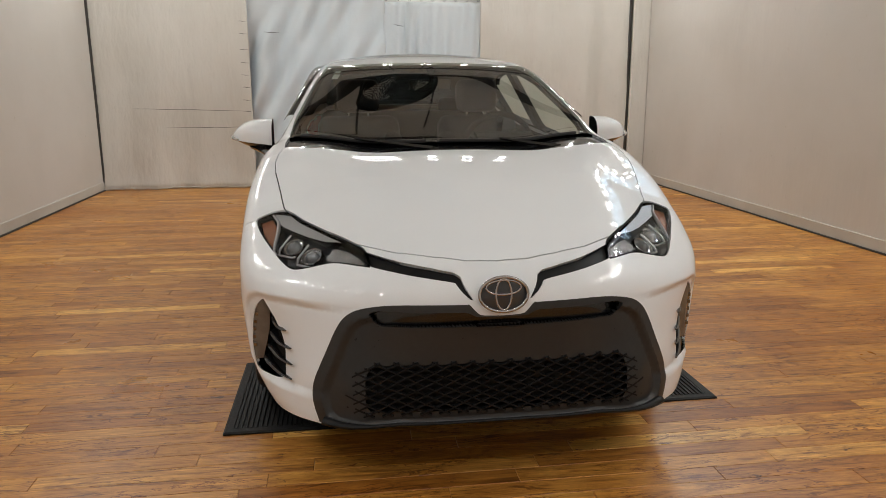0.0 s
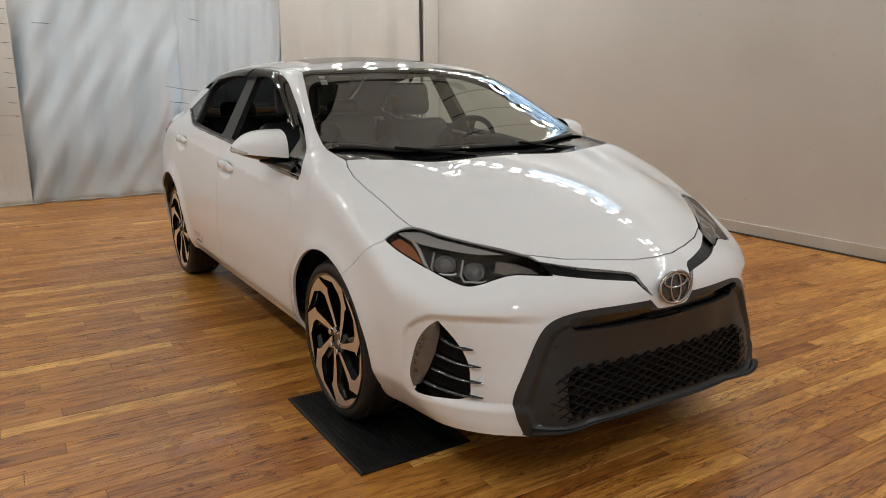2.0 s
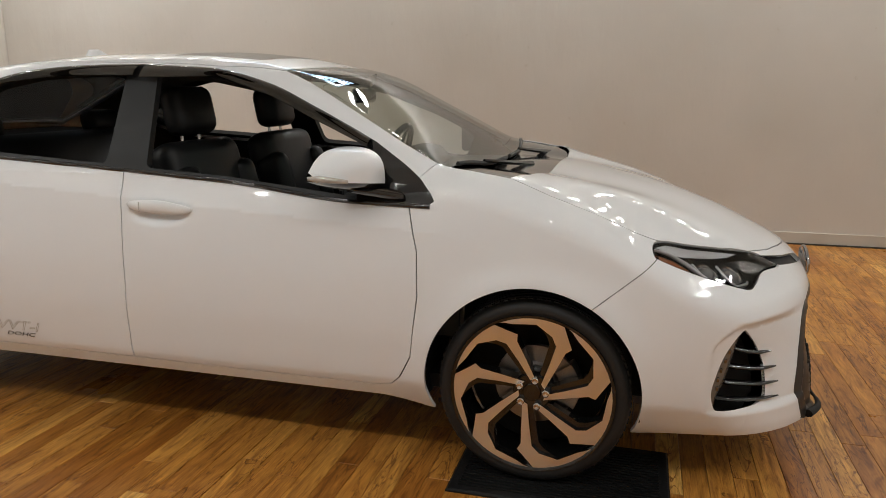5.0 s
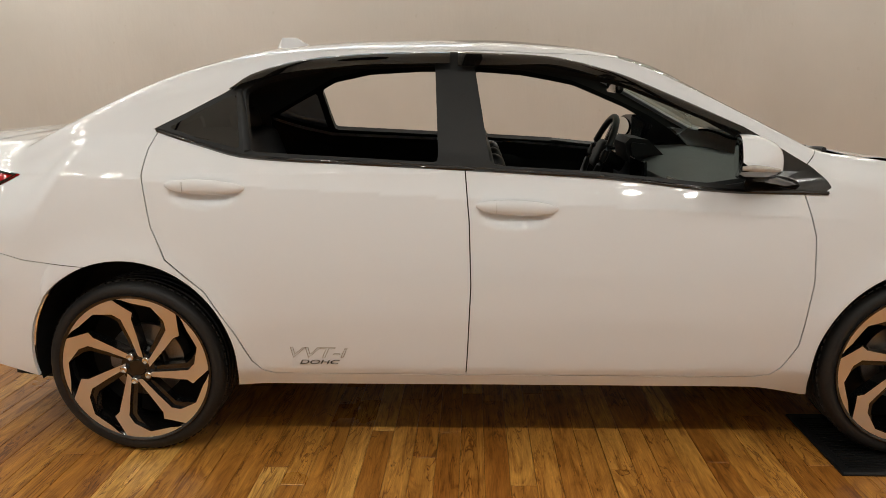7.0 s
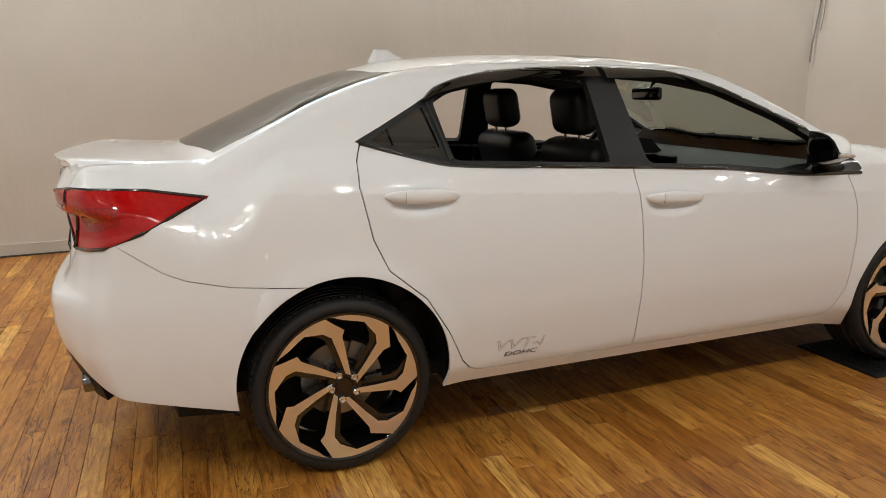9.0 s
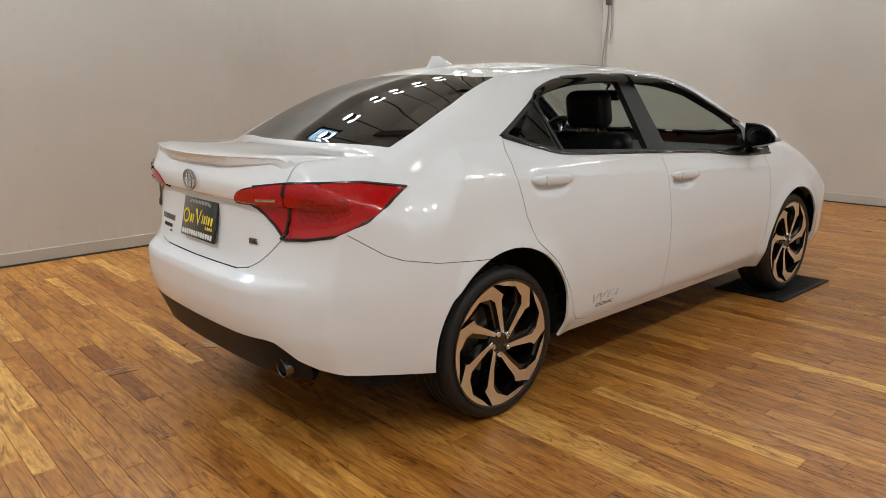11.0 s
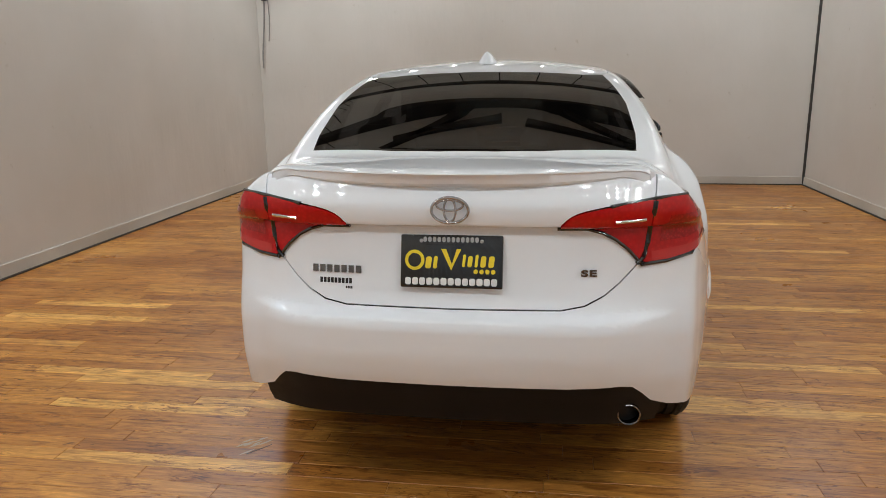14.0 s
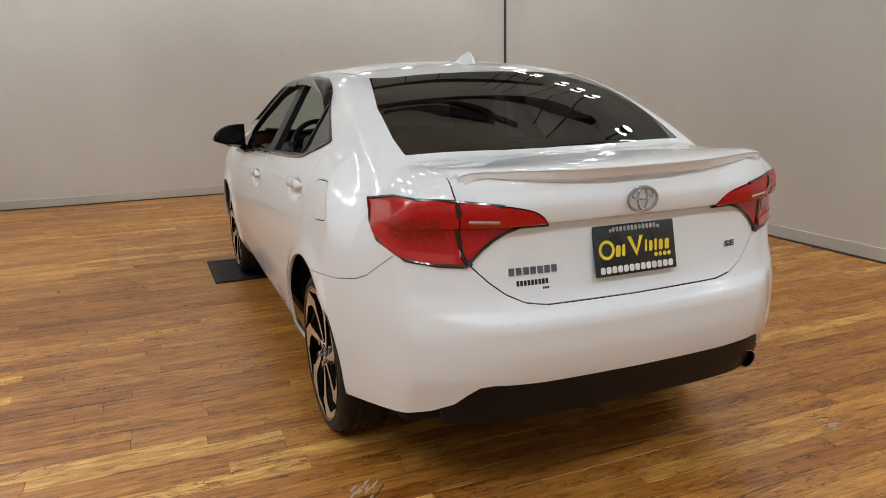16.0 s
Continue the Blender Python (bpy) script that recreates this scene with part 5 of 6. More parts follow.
for cx, cz, r in ARCHES:
    for side in (-1, 1):
        bm = bmesh.new()
        prof = ((0.822, r + 0.004), (0.80, r + 0.020), (0.60, r + 0.020), (0.55, r), (0.55, 0.05))
        rows = []
        for k in range(33):
            t = radians(-14 + 208 * k / 32)
            rows.append([bm.verts.new((cx + q * math.cos(t), side * y, max(0.262, cz + q * math.sin(t)))) for y, q in prof])
        for a, b in zip(rows, rows[1:]):
            for k in range(4):
                bm.faces.new((a[k], a[k + 1], b[k + 1], b[k]))
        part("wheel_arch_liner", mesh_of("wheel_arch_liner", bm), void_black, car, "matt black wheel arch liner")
# added slab: closes the underside, blocks light and deepens the shadow
part("underbody", mesh_of("underbody", slab([(-1.93, -0.5), (-1.90, -0.68), (-1.72, -0.72), (-1.70, -0.54), (-0.95, -0.54), (-0.93, -0.76), (0.93, -0.76), (0.95, -0.54), (1.72, -0.54), (1.75, -0.66), (2.1, -0.5), (2.15, 0), (2.1, 0.5), (1.75, 0.66), (1.72, 0.54), (0.95, 0.54), (0.93, 0.76), (-0.93, 0.76), (-0.95, 0.54), (-1.70, 0.54), (-1.72, 0.72), (-1.90, 0.68), (-1.93, 0.5), (-1.96, 0)], 0.235, 0.28, "xy")), void_black, car, "black slab added under the car to block light")
for side in (-1, 1):
    bm = tube([(-0.2, side * 0.55, 0.19), (-0.9, side * 0.5, 0.2)], 0.03, 8)
    part("underfloor_pipe", mesh_of("underfloor_pipe", bm, 50), void_black, car)

# ---- trim on the outside ----
for side in (-1, 1):
    door_set = dict(front=front_doors, rear=rear_doors)
    for which, hx, hz in (("front", -0.008, 0.889), ("rear", -1.049, 0.961)):
        door = door_set[which][0 if side < 0 else 1]
        pts, rad = [], []
        for i in range(13):
            t = -1 + i / 6
            p = on_side(hx + 0.134 * t, hz + 0.010 - 0.006 * t)
            lift = 0.026 * (1 - abs(t) ** 3.2)
            pts.append(Vector((p.x, side * (p.y + lift), p.z)))
            rad.append(0.003 + 0.0105 * (1 - t * t) ** 0.5)
        bm = tube(pts, rad, 14, flat=1.9)
        pull = part("door_handle", mesh_of("door_handle", bm, 60), paint, door, "white pull handle")
        if which == "front" or side < 0:
            at = pts[3]
            part("cap_joint", mesh_of("cap_joint", box((0.0009, 0.004, 0.034), (at.x, at.y + side * 0.0112, at.z - 0.002))), grey_mark, pull, "fine joint of the lock cap")

VISORS = (
    ((-0.99, -0.93, -0.69, -0.44, -0.234), (1.285, 1.334, 1.390, 1.404, 1.405), (1.272, 1.297, 1.337, 1.350, 1.350)),
    ((-0.205, 0.083, 0.312, 0.544, 0.755), (1.405, 1.388, 1.338, 1.243, 1.146), (1.343, 1.343, 1.290, 1.195, 1.108)),
)
for xs, tops, lows in VISORS:
    hi_z, lo_z = curve(xs, tops), curve(xs, lows)
    for side in (-1, 1):
        bm = bmesh.new()
        rows = []
        for x in np.linspace(xs[0], xs[-1], 37):
            row = []
            for t, lift in ((0, 0.002), (0.1, 0.010), (0.35, 0.022), (0.7, 0.030), (1.0, 0.031), (1.0, 0.028)):
                z = float(hi_z(x) + (lo_z(x) - hi_z(x)) * t)
                p = on_side(x, z)
                n = out_of(p)
                p = p + n * lift
                row.append(bm.verts.new((p.x, side * p.y, p.z)))
            rows.append(row)
        for a, b in zip(rows, rows[1:]):
            for k in range(5):
                bm.faces.new((a[k], a[k + 1], b[k + 1], b[k]))
        part("window_visor", mesh_of("window_visor", bm, 50), smoke, car, "smoked acrylic rain visor")

for side in (-1, 1):
    belt = curve((-1.25, -1.07, -0.92, -0.53, -0.18, 0.25, 0.76, 1.02), (1.155, 1.102, 1.066, 1.042, 1.022, 0.994, 0.942, 0.938))
    pts = [on_side(x, float(belt(x))) for x in np.linspace(-1.24, 1.0, 60)]
    part("belt_molding", mesh_of("belt_molding", tube([Vector((p.x, side * (p.y + 0.002), p.z)) for p in pts], 0.008, 6), 60), gloss_black, car, "gloss black belt moulding")
    pts = [on_side(x, z) for x, z in ((-0.915, 1.082), (-0.94, 1.20), (-0.965, 1.285))]
    part("division_bar", mesh_of("division_bar", tube([Vector((p.x, side * (p.y + 0.001), p.z)) for p in pts], 0.012, 6, flat=0.5), 60), frame_grey, car)
    # mirrors: sections from the foot outwards, dome above, black shell below and behind
    cap, low = bmesh.new(), bmesh.new()
    cap_rows, low_rows = [], []
    for i in range(17):
        s = 1 - (1 - i / 16) ** 1.6
        y = side * (0.808 + 0.198 * s)
        xf, xb = 0.838 - 0.028 * s - 0.115 * s ** 4, 0.708 - 0.052 * s
        zt, zb = 1.128 - 0.004 * s - 0.066 * s ** 4, 1.008 + 0.022 * s
        row = []
        for j in range(13):
            a = math.pi / 2 * j / 12
            row.append(cap.verts.new((xb + (xf - xb) * math.sin(a) ** 0.75, y, zb + (zt - zb) * math.cos(a) ** 0.55 if j < 12 else zb)))
        cap_rows.append(row)
        drop = 0.026 * (1 - s ** 3)
        low_rows.append([low.verts.new(q) for q in ((xf, y, zb), (xf - 0.012, y, zb - 0.5 * drop), (xf - 0.045, y, zb - drop), (xb + 0.01, y, zb - drop), (xb - 0.004, y, zb - 0.6 * drop), (xb - 0.006, y, zt - 0.012), (xb, y, zt))])
    for b, grid in ((cap, cap_rows), (low, low_rows)):
        for r, q in zip(grid, grid[1:]):
            for k in range(len(r) - 1):
                b.faces.new((r[k], r[k + 1], q[k + 1], q[k]))
        bmesh.ops.recalc_face_normals(b, faces=b.faces)
    cap.faces.new(cap_rows[-1])
    low.faces.new(low_rows[0])
    low.faces.new([low.verts.new(v.co) for v in cap_rows[0]] + [low.verts.new(low_rows[0][0].co)])
    holder = part("door_mirror", mesh_of("door_mirror", cap, 60), paint, car, "white door mirror with a black lower shell")
    part("lower_shell", mesh_of("lower_shell", low, 40), gloss_black, holder, "black lower shell")
    bm = lathe([(0.0, 0.0), (0.098, 0.0)], 32, "z")
    bm.transform(Matrix.Translation((0.672, side * 0.898, 1.062)) @ pose(0, 0, 0, 0, 0, side * 15) @ pose(0, 0, 0, 0, -90, 0) @ Matrix.Diagonal((0.50, 0.82, 1, 1)))
    part("mirror_glass", mesh_of("mirror_glass", bm), material("mirror_silver", (0.8, 0.82, 0.82), 0.02, 1.0), holder, "mirror glass")
    bm = tube([(0.775, side * 0.975, 1.030), (0.735, side * 0.998, 1.036), (0.690, side * 1.008, 1.040), (0.655, side * 1.006, 1.040)], [0.007, 0.010, 0.012, 0.008], 8, flat=0.9)
    part("mirror_indicator", mesh_of("mirror_indicator", bm, 60), worn(material("indicator_lens", (0.5, 0.47, 0.42), 0.1, 0.0, 1.0), (0.55, 0.52, 0.48), (0.3, 0.28, 0.26), 60, 0.5), holder, "clear indicator lens")
    bm = tube([(0.88, side * 0.785, 0.962), (0.85, side * 0.805, 0.972), (0.80, side * 0.845, 0.985), (0.75, side * 0.90, 0.998)], [0.050, 0.046, 0.040, 0.030], 10, flat=0.42)
    part("mirror_arm", mesh_of("mirror_arm", bm, 60), gloss_black, holder, "black mirror foot")

# spoiler on the trunk lid: a thin lip over a hollow face, running out to points
bm = bmesh.new()
rows = []
for y in np.linspace(-0.597, 0.597, 73):
    e = abs(y) / 0.597
    fall = 1 - 0.85 * e ** 20
    edge_x = -2.252 + 0.115 * e ** 2.2
    tip_z = 1.118 + 0.008 * e * e
    foot = on_tail(abs(y), min(1.071 + 0.046 * e ** 3.2, on_top(-2.15, abs(y)).z - 0.004 - 0.010 * (1 - e ** 4)))
    root_z = on_top(-1.93, abs(y)).z + 0.0012
    row = []
    for t in (0.0, 0.2, 0.4, 0.6, 0.8, 0.93, 1.0):
        x = -1.93 + (edge_x + 1.93) * t
        skin_z = on_top(max(x, -2.19), abs(y)).z + 0.0015
        lip = root_z + (tip_z + 0.006 - root_z) * t - 0.007 * t ** 8
        row.append((x, y, skin_z + max(0.0, lip - skin_z) * fall if t else root_z))
    x, _, z = row[-1]
    row += [(x - 0.0015 * fall, y, z - 0.004 * fall), (x + 0.003, y, z - 0.008 * fall), (x + 0.4 * (foot.x - x), y, z - 0.008 * fall + 0.55 * (foot.z - z)), (foot.x + 0.001, y, min(foot.z, z))]
    rows.append([bm.verts.new(q) for q in row])
for a, b in zip(rows, rows[1:]):
    for k in range(len(a) - 1):
        bm.faces.new((a[k], b[k], b[k + 1], a[k + 1]))
bm.faces.new(rows[0])
bm.faces.new(rows[-1][::-1])
bmesh.ops.recalc_face_normals(bm, faces=bm.faces)
part("rear_spoiler", mesh_of("rear_spoiler", bm, 32), paint, car, "white lip spoiler")

# shark-fin aerial
bm = bmesh.new()
rows = []
for k in range(9):
    t = k / 8
    x0, x1 = -0.80 - 0.115 * t ** 0.8, -1.005 + 0.03 * t
    w = 0.042 * (1 - t) ** 0.7 + 0.006
    z = float(on_top(-0.9, 0).z) - 0.012 + 0.056 * t
    c = (x0 + x1) / 2
    rows.append([bm.verts.new((c + (x0 - x1) / 2 * math.cos(a), w * math.sin(a), z)) for a in (2 * math.pi * i / 20 for i in range(20))])
for a, b in zip(rows, rows[1:]):
    for k in range(20):
        bm.faces.new((a[k], a[(k + 1) % 20], b[(k + 1) % 20], b[k]))
bm.faces.new(rows[-1])
part("roof_aerial", mesh_of("roof_aerial", bm, 50), paint, car, "white shark-fin aerial")

# wipers
for y0, y1, px in ((-0.66, -0.10, -0.28), (-0.04, 0.62, 0.30)):
    pts = []
    for i in range(15):
        y = y0 + (y1 - y0) * i / 14
        x = 1.115 - 0.06 * (abs(y) / 0.62) ** 2
        p = on_top(x, abs(y))
        pts.append(Vector((p.x + 0.004, y, p.z + 0.002)))
    blade = part("wiper", mesh_of("wiper", tube(pts, 0.008, 6, flat=1.1), 50), trim_black, car, "black wiper blade")
    arm = [Vector((1.22, px + 0.2, 1.012)), Vector((1.19, px + 0.1, 1.024)), pts[6] + Vector((0, 0, 0.010)), pts[7] + Vector((0, 0, 0.006))]
    part("wiper_arm", mesh_of("wiper_arm", tube(arm, [0.014, 0.011, 0.007, 0.006], 6), 50), gloss_black, blade, "black wiper arm")

# exhaust tip
bm = lathe([(0.031, 0.0), (0.034, -0.002), (0.036, 0.0), (0.036, 0.16), (0.031, 0.16), (0.031, 0.0)], 28)
bm.transform(Matrix.Translation((-2.195, -0.547, 0.360)) @ pose(0, 0, 0, 0, 0, -90) @ pose(0, 0, 0, 4, 0, 0))
pipe = part("exhaust_tip", mesh_of("exhaust_tip", bm, 40), dark_chrome, car, "dark chrome exhaust tip")
# black disc stands in for the shade inside the pipe
bm = lathe([(0.0, 0.03), (0.030, 0.03)], 20)
bm.transform(Matrix.Translation((-2.195, -0.547, 0.360)) @ pose(0, 0, 0, 0, 0, -90))
part("pipe_bore", mesh_of("pipe_bore", bm), void_black, pipe)


badge_silver = material("brushed_badge_silver", (0.46, 0.46, 0.48), 0.16, 0.9, 0.2)
badge_disc = material("smoky_badge_disc", (0.035, 0.037, 0.042), 0.10, 0.0, 0.8)


def ring_badge(name, place, a, b, r, parent, disc):
    """An oval badge in the yz plane of place, facing its +x: rings on a plain disc."""
    base = None
    if disc:
        bm = lathe([(0.0, 0.006), (0.7, 0.005), (1.0, 0.0)], 40)
        bm.transform(place @ pose(0, 0, 0, 0, 0, 90) @ Matrix.Diagonal((a, -1, b, 1)))
        base = part(name, mesh_of(name, bm, 50), badge_disc, parent, "dark oval badge with silver rings")
    for cy, cz, ra, rb, w in ((0, 0, 1, 1, 1.25), (0, 0.0, 0.32, 0.90, 0.9), (0, 0.40, 0.72, 0.42, 0.9)):
        pts = [place @ Vector((0.008, cy * a + ra * a * math.cos(t), cz * b + rb * b * math.sin(t))) for t in (2 * math.pi * k / 48 for k in range(48))]
        ob = part("badge_ring" if base else name, mesh_of("badge_ring", tube(pts, r * w, 8, True), 60), badge_silver, base or parent, "" if base else "silver oval badge of plain rings")
        base = base or ob
    return base


ring_badge("front_badge", Matrix.Translation((2.2955, 0.002, 0.654)) @ pose(0, 0, 0, 0, -6, 0), 0.076, 0.054, 0.0042, car, True)
p = on_tail(0, 1.008)
ring_badge("rear_badge", Matrix.Translation((p.x - 0.001, 0, 1.008)) @ pose(0, 0, 0, 0, 0, 180), 0.055, 0.038, 0.0036, car, False)

# plate on the trunk lid: words and numbers stand as plain bars
slope = math.atan2(0.042, 0.154)
plate_at = Matrix.Translation((-2.222, 0.0, 0.846)) @ pose(0, 0, 0, 0, math.degrees(slope) - 3, 0) @ pose(0, 0, 0, 90, 0, -90)
bm = box((0.312, 0.162, 0.012), (0, 0, 0), 0.005)
bm.transform(plate_at)
plate = part("license_plate", mesh_of("license_plate", bm, 40), gloss_black, car, "black dealer plate with yellow and white bars")


def bar_row(name, mat, bars_at, lean=0.0):
    """Bars on the plate, each (left, right, foot, top) from the plate's middle."""
    bm = bmesh.new()
    for left, right, foot, top in bars_at:
        c = min(0.004, (right - left) * 0.3)
        ring = ((left + c, foot), (right - c, foot), (right, foot + c), (right, top - c), (right - c, top), (left + c, top), (left, top - c), (left, foot + c))
        bm.faces.new([bm.verts.new((x + lean * y, y, 0.0066)) for x, y in ring])
    bm.transform(plate_at)
    ob = part(name, mesh_of(name, bm), mat, plate)
    ob["kind"] = "stuff"
    return ob


def even(left, right, n, foot, top, gap=0.25):
    step = (right - left) / n
    return [(left + i * step, left + (i + 1 - gap) * step, foot, top) for i in range(n)]


bar_row("yellow_print", yellow_mark, [(-0.078, -0.060, -0.022, 0.014), (-0.054, -0.042, -0.022, 0.016), (0.034, 0.043, -0.016, 0.022), (0.050, 0.064, -0.016, 0.018), (0.072, 0.081, -0.016, 0.022), (0.089, 0.105, -0.016, 0.018), (0.113, 0.130, -0.016, 0.018)], 0.10)
# a yellow oval ring and a downward wedge
oval = bmesh.new()
turns = [2 * math.pi * k / 28 for k in range(28)]
inner, outer = ([oval.verts.new((-0.112 + (0.020 + w) * math.cos(t), 0.003 + (0.021 + w) * math.sin(t), 0.0068)) for t in turns] for w in (0.0, 0.010))
for k in range(28):
    oval.faces.new((inner[k], outer[k], outer[(k + 1) % 28], inner[(k + 1) % 28]))
oval.transform(plate_at)
part("yellow_oval", mesh_of("yellow_oval", oval, 50), yellow_mark, plate)
wedge = bmesh.new()
for ring in (((-0.032, 0.038), (-0.016, 0.038), (0.002, -0.008), (0.000, -0.027)), ((0.002, -0.008), (0.016, 0.038), (0.030, 0.038), (0.000, -0.027))):
    wedge.faces.new([wedge.verts.new((x, y, 0.0068)) for x, y in ring])
wedge.transform(plate_at)
part("yellow_wedge", mesh_of("yellow_wedge", wedge), yellow_mark, plate)
bar_row("small_yellow_print", yellow_mark, even(0.068, 0.138, 4, -0.036, -0.022))
bar_row("white_print", white_mark, even(-0.141, 0.143, 13, -0.072, -0.050, 0.16))
bar_row("grey_print", grey_mark, even(-0.086, 0.086, 12, 0.058, 0.074))
bolt_bm = lathe([(0.0, 0.0085), (0.004, 0.008), (0.006, 0.006)], 12, "z")
bolt_me = mesh_of("plate_bolt", bolt_bm, 40)
for x in (-0.092, 0.092):
    bolt = part("plate_bolt", bolt_me, grey_mark, plate)
    bolt.matrix_basis = plate_at @ Matrix.Translation((x, 0.062, 0))


def badge_bars(name, y0, y1, n, z, h, mat, lean=0.35, thick=0.004):
    """A row of slanted bars on the trunk lid, in place of a name."""
    bm = bmesh.new()
    step = (y1 - y0) / n
    for i in range(n):
        a, b = y0 + i * step, y0 + (i + 0.72) * step
        for s, t in ((a, b),):
            q = [(s - lean * h / 2 * (1 if y1 > y0 else -1) * -1, z - h / 2), (t - lean * h / 2 * (1 if y1 > y0 else -1) * -1, z - h / 2), (t + lean * h / 2 * (1 if y1 > y0 else -1), z + h / 2), (s + lean * h / 2 * (1 if y1 > y0 else -1), z + h / 2)]
            lo = [on_tail(abs(yy), zz) for yy, zz in q]
            back = [bm.verts.new((p.x + 0.002, yy, zz)) for p, (yy, zz) in zip(lo, q)]
            face = [bm.verts.new((p.x - thick, yy, zz)) for p, (yy, zz) in zip(lo, q)]
            bm.faces.new(face)
            for k in range(4):
                bm.faces.new((face[k], face[(k + 1) % 4], back[(k + 1) % 4], back[k]))
    part(name, mesh_of(name, bm), mat, car, "dark chrome name bars" if mat is dark_chrome else "small black name bars")


badge_bars("name_badge", 0.447, 0.282, 7, 0.812, 0.022, dark_chrome)
badge_bars("dealer_mark", 0.420, 0.312, 9, 0.775, 0.016, black_mark, 0.0, 0.001)
badge_bars("dealer_mark", 0.335, 0.312, 4, 0.755, 0.007, black_mark, 0.0, 0.001)
p = on_tail(0.41, 0.813)
n = out_of(p)
me = text_mesh("trim_badge", "SE", 0.032, 1.15, False, 0.0012)
me.transform(Matrix.Translation((p.x - 0.003, -0.41, 0.813)) @ pose(0, 0, 0, 90, 0, -90 + 9) @ Matrix.Diagonal((1.4, 0.85, 5, 1)))
part("trim_badge", me, dark_chrome, car, "dark chrome SE badge")

# lettering on the rear doors
for side, door in ((-1, rear_doors[0]), (1, rear_doors[1])):
    for words, size, x, z, stretch in (("VVT-i", 0.056, -0.690, 0.396, 1.55), ("DOHC", 0.024, -0.685, 0.360, 1.9)):
        me = text_mesh("door_lettering", words, size, 1.0, words[0] == "V")
        p = on_side(x, z)
        q = on_side(x, z + 0.03)
        tilt = math.degrees(math.atan2(q.y - p.y, 0.03))
        if side < 0:
            m = Matrix.Translation((x, -(p.y + 0.0035), z)) @ pose(0, 0, 0, 90 + tilt, 0, 0)
        else:
            m = Matrix.Translation((x, p.y + 0.0035, z)) @ pose(0, 0, 0, 0, 0, 180) @ pose(0, 0, 0, 90 + tilt, 0, 0)
        me.transform(m @ Matrix.Diagonal((stretch, 1, 1, 1)) @ Matrix(((1, 0.30, 0, 0), (0, 1, 0, 0), (0, 0, 1, 0), (0, 0, 0, 1))))
        part("door_lettering", me, gold_mark if words[0] == "V" else black_mark, door, "thin dark door lettering")

# sticker inside the windscreen
for y, w, h in ((-0.487, 0.030, 0.030), (-0.498, 0.032, 0.055)):
    x = 0.47 if h < 0.04 else 0.525
    p = on_top(x, abs(y))
    n = out_of(p)
    bm = bmesh.new()
    bmesh.ops.create_grid(bm, x_segments=1, y_segments=1, size=0.5, matrix=Matrix.Translation((p.x, -p.y, p.z)) @ Vector((n.x, -n.y, n.z)).to_track_quat("Z", "X").to_matrix().to_4x4() @ Matrix.Translation((0, 0, -0.006)) @ Matrix.Diagonal((h, w, 1, 1)))
    part("window_sticker", mesh_of("window_sticker", bm), white_mark, car, "pale windscreen sticker")

# ---- cabin ----
def cushion(name, size, at, turn, parent, bevel=0.05, puff=0.0, label=""):
    bm = box(size, (0, 0, 0), min(bevel, min(size) * 0.45), None, 4)
    for v in bm.verts:
        v.co.x += puff * (1 - (2 * v.co.y / size[1]) ** 2) * (1 if v.co.x > 0 else 0)
    bm.transform(Matrix.Translation(at) @ pose(0, 0, 0, 0, turn, 0))
    return part(name, mesh_of(name, bm, 60), leather, parent, label)


def front_seat(y):
    seat = part("front_seat", mesh_of("front_seat", box((0.44, 0.46, 0.30), (0.16, y, 0.40), 0.04)), cabin_plastic, car, "black leather front seat with headrest")
    cushion("seat_cushion", (0.50, 0.50, 0.16), (0.16, y, 0.56), -6, seat, 0.06)
    back = cushion("backrest", (0.15, 0.50, 0.62), (-0.105, y, 0.80), -14, seat, 0.065, 0.012)
    for s in (-1, 1):
        cushion("side_bolster", (0.17, 0.11, 0.50), (-0.055, y + s * 0.205, 0.76), -14, seat, 0.05)
        part("headrest_post", mesh_of("headrest_post", tube([(-0.182, y + s * 0.06, 1.06), (-0.192, y + s * 0.06, 1.14)], 0.007, 8), 50), chrome, seat, "chrome headrest post")
    cushion("headrest", (0.115, 0.26, 0.20), (-0.190, y, 1.222), -10, seat, 0.05, 0.012)


for y in (-0.37, 0.37):
    front_seat(y)
bench = part("rear_seat", mesh_of("rear_seat", box((0.5, 1.24, 0.26), (-0.88, 0, 0.46), 0.06)), leather, car, "black leather rear bench")
cushion("backrest", (0.16, 1.26, 0.62), (-1.165, 0, 0.80), -20, bench, 0.06)
for y in (-0.40, 0.40):
    cushion("headrest", (0.10, 0.25, 0.13), (-1.285, y, 1.135), -14, bench, 0.045)
part("parcel_shelf", mesh_of("parcel_shelf", box((0.50, 1.18, 0.03), (-1.55, 0, 1.075))), cabin_plastic, car, "black parcel shelf")
part("cabin_floor", mesh_of("cabin_floor", box((2.4, 1.48, 0.05), (-0.15, 0, 0.30))), cabin_plastic, car, "dark cabin floor")
dash_profile = [(1.10, 0.955), (0.95, 0.975), (0.78, 0.972), (0.66, 0.955), (0.60, 0.925), (0.585, 0.88), (0.60, 0.80), (0.66, 0.62), (0.72, 0.45), (1.08, 0.45)]
dash_grey = worn(material("dark_grey_dash", (0.03, 0.033, 0.034), 0.55), (0.032, 0.036, 0.037), (0.045, 0.05, 0.051), 12, 0.5, (0.45, 0.6))
dash = part("dashboard", mesh_of("dashboard", slab(dash_profile, -0.70, 0.70, "xz", 0.015), 40), dash_grey, car, "black dashboard with a silver trim line")
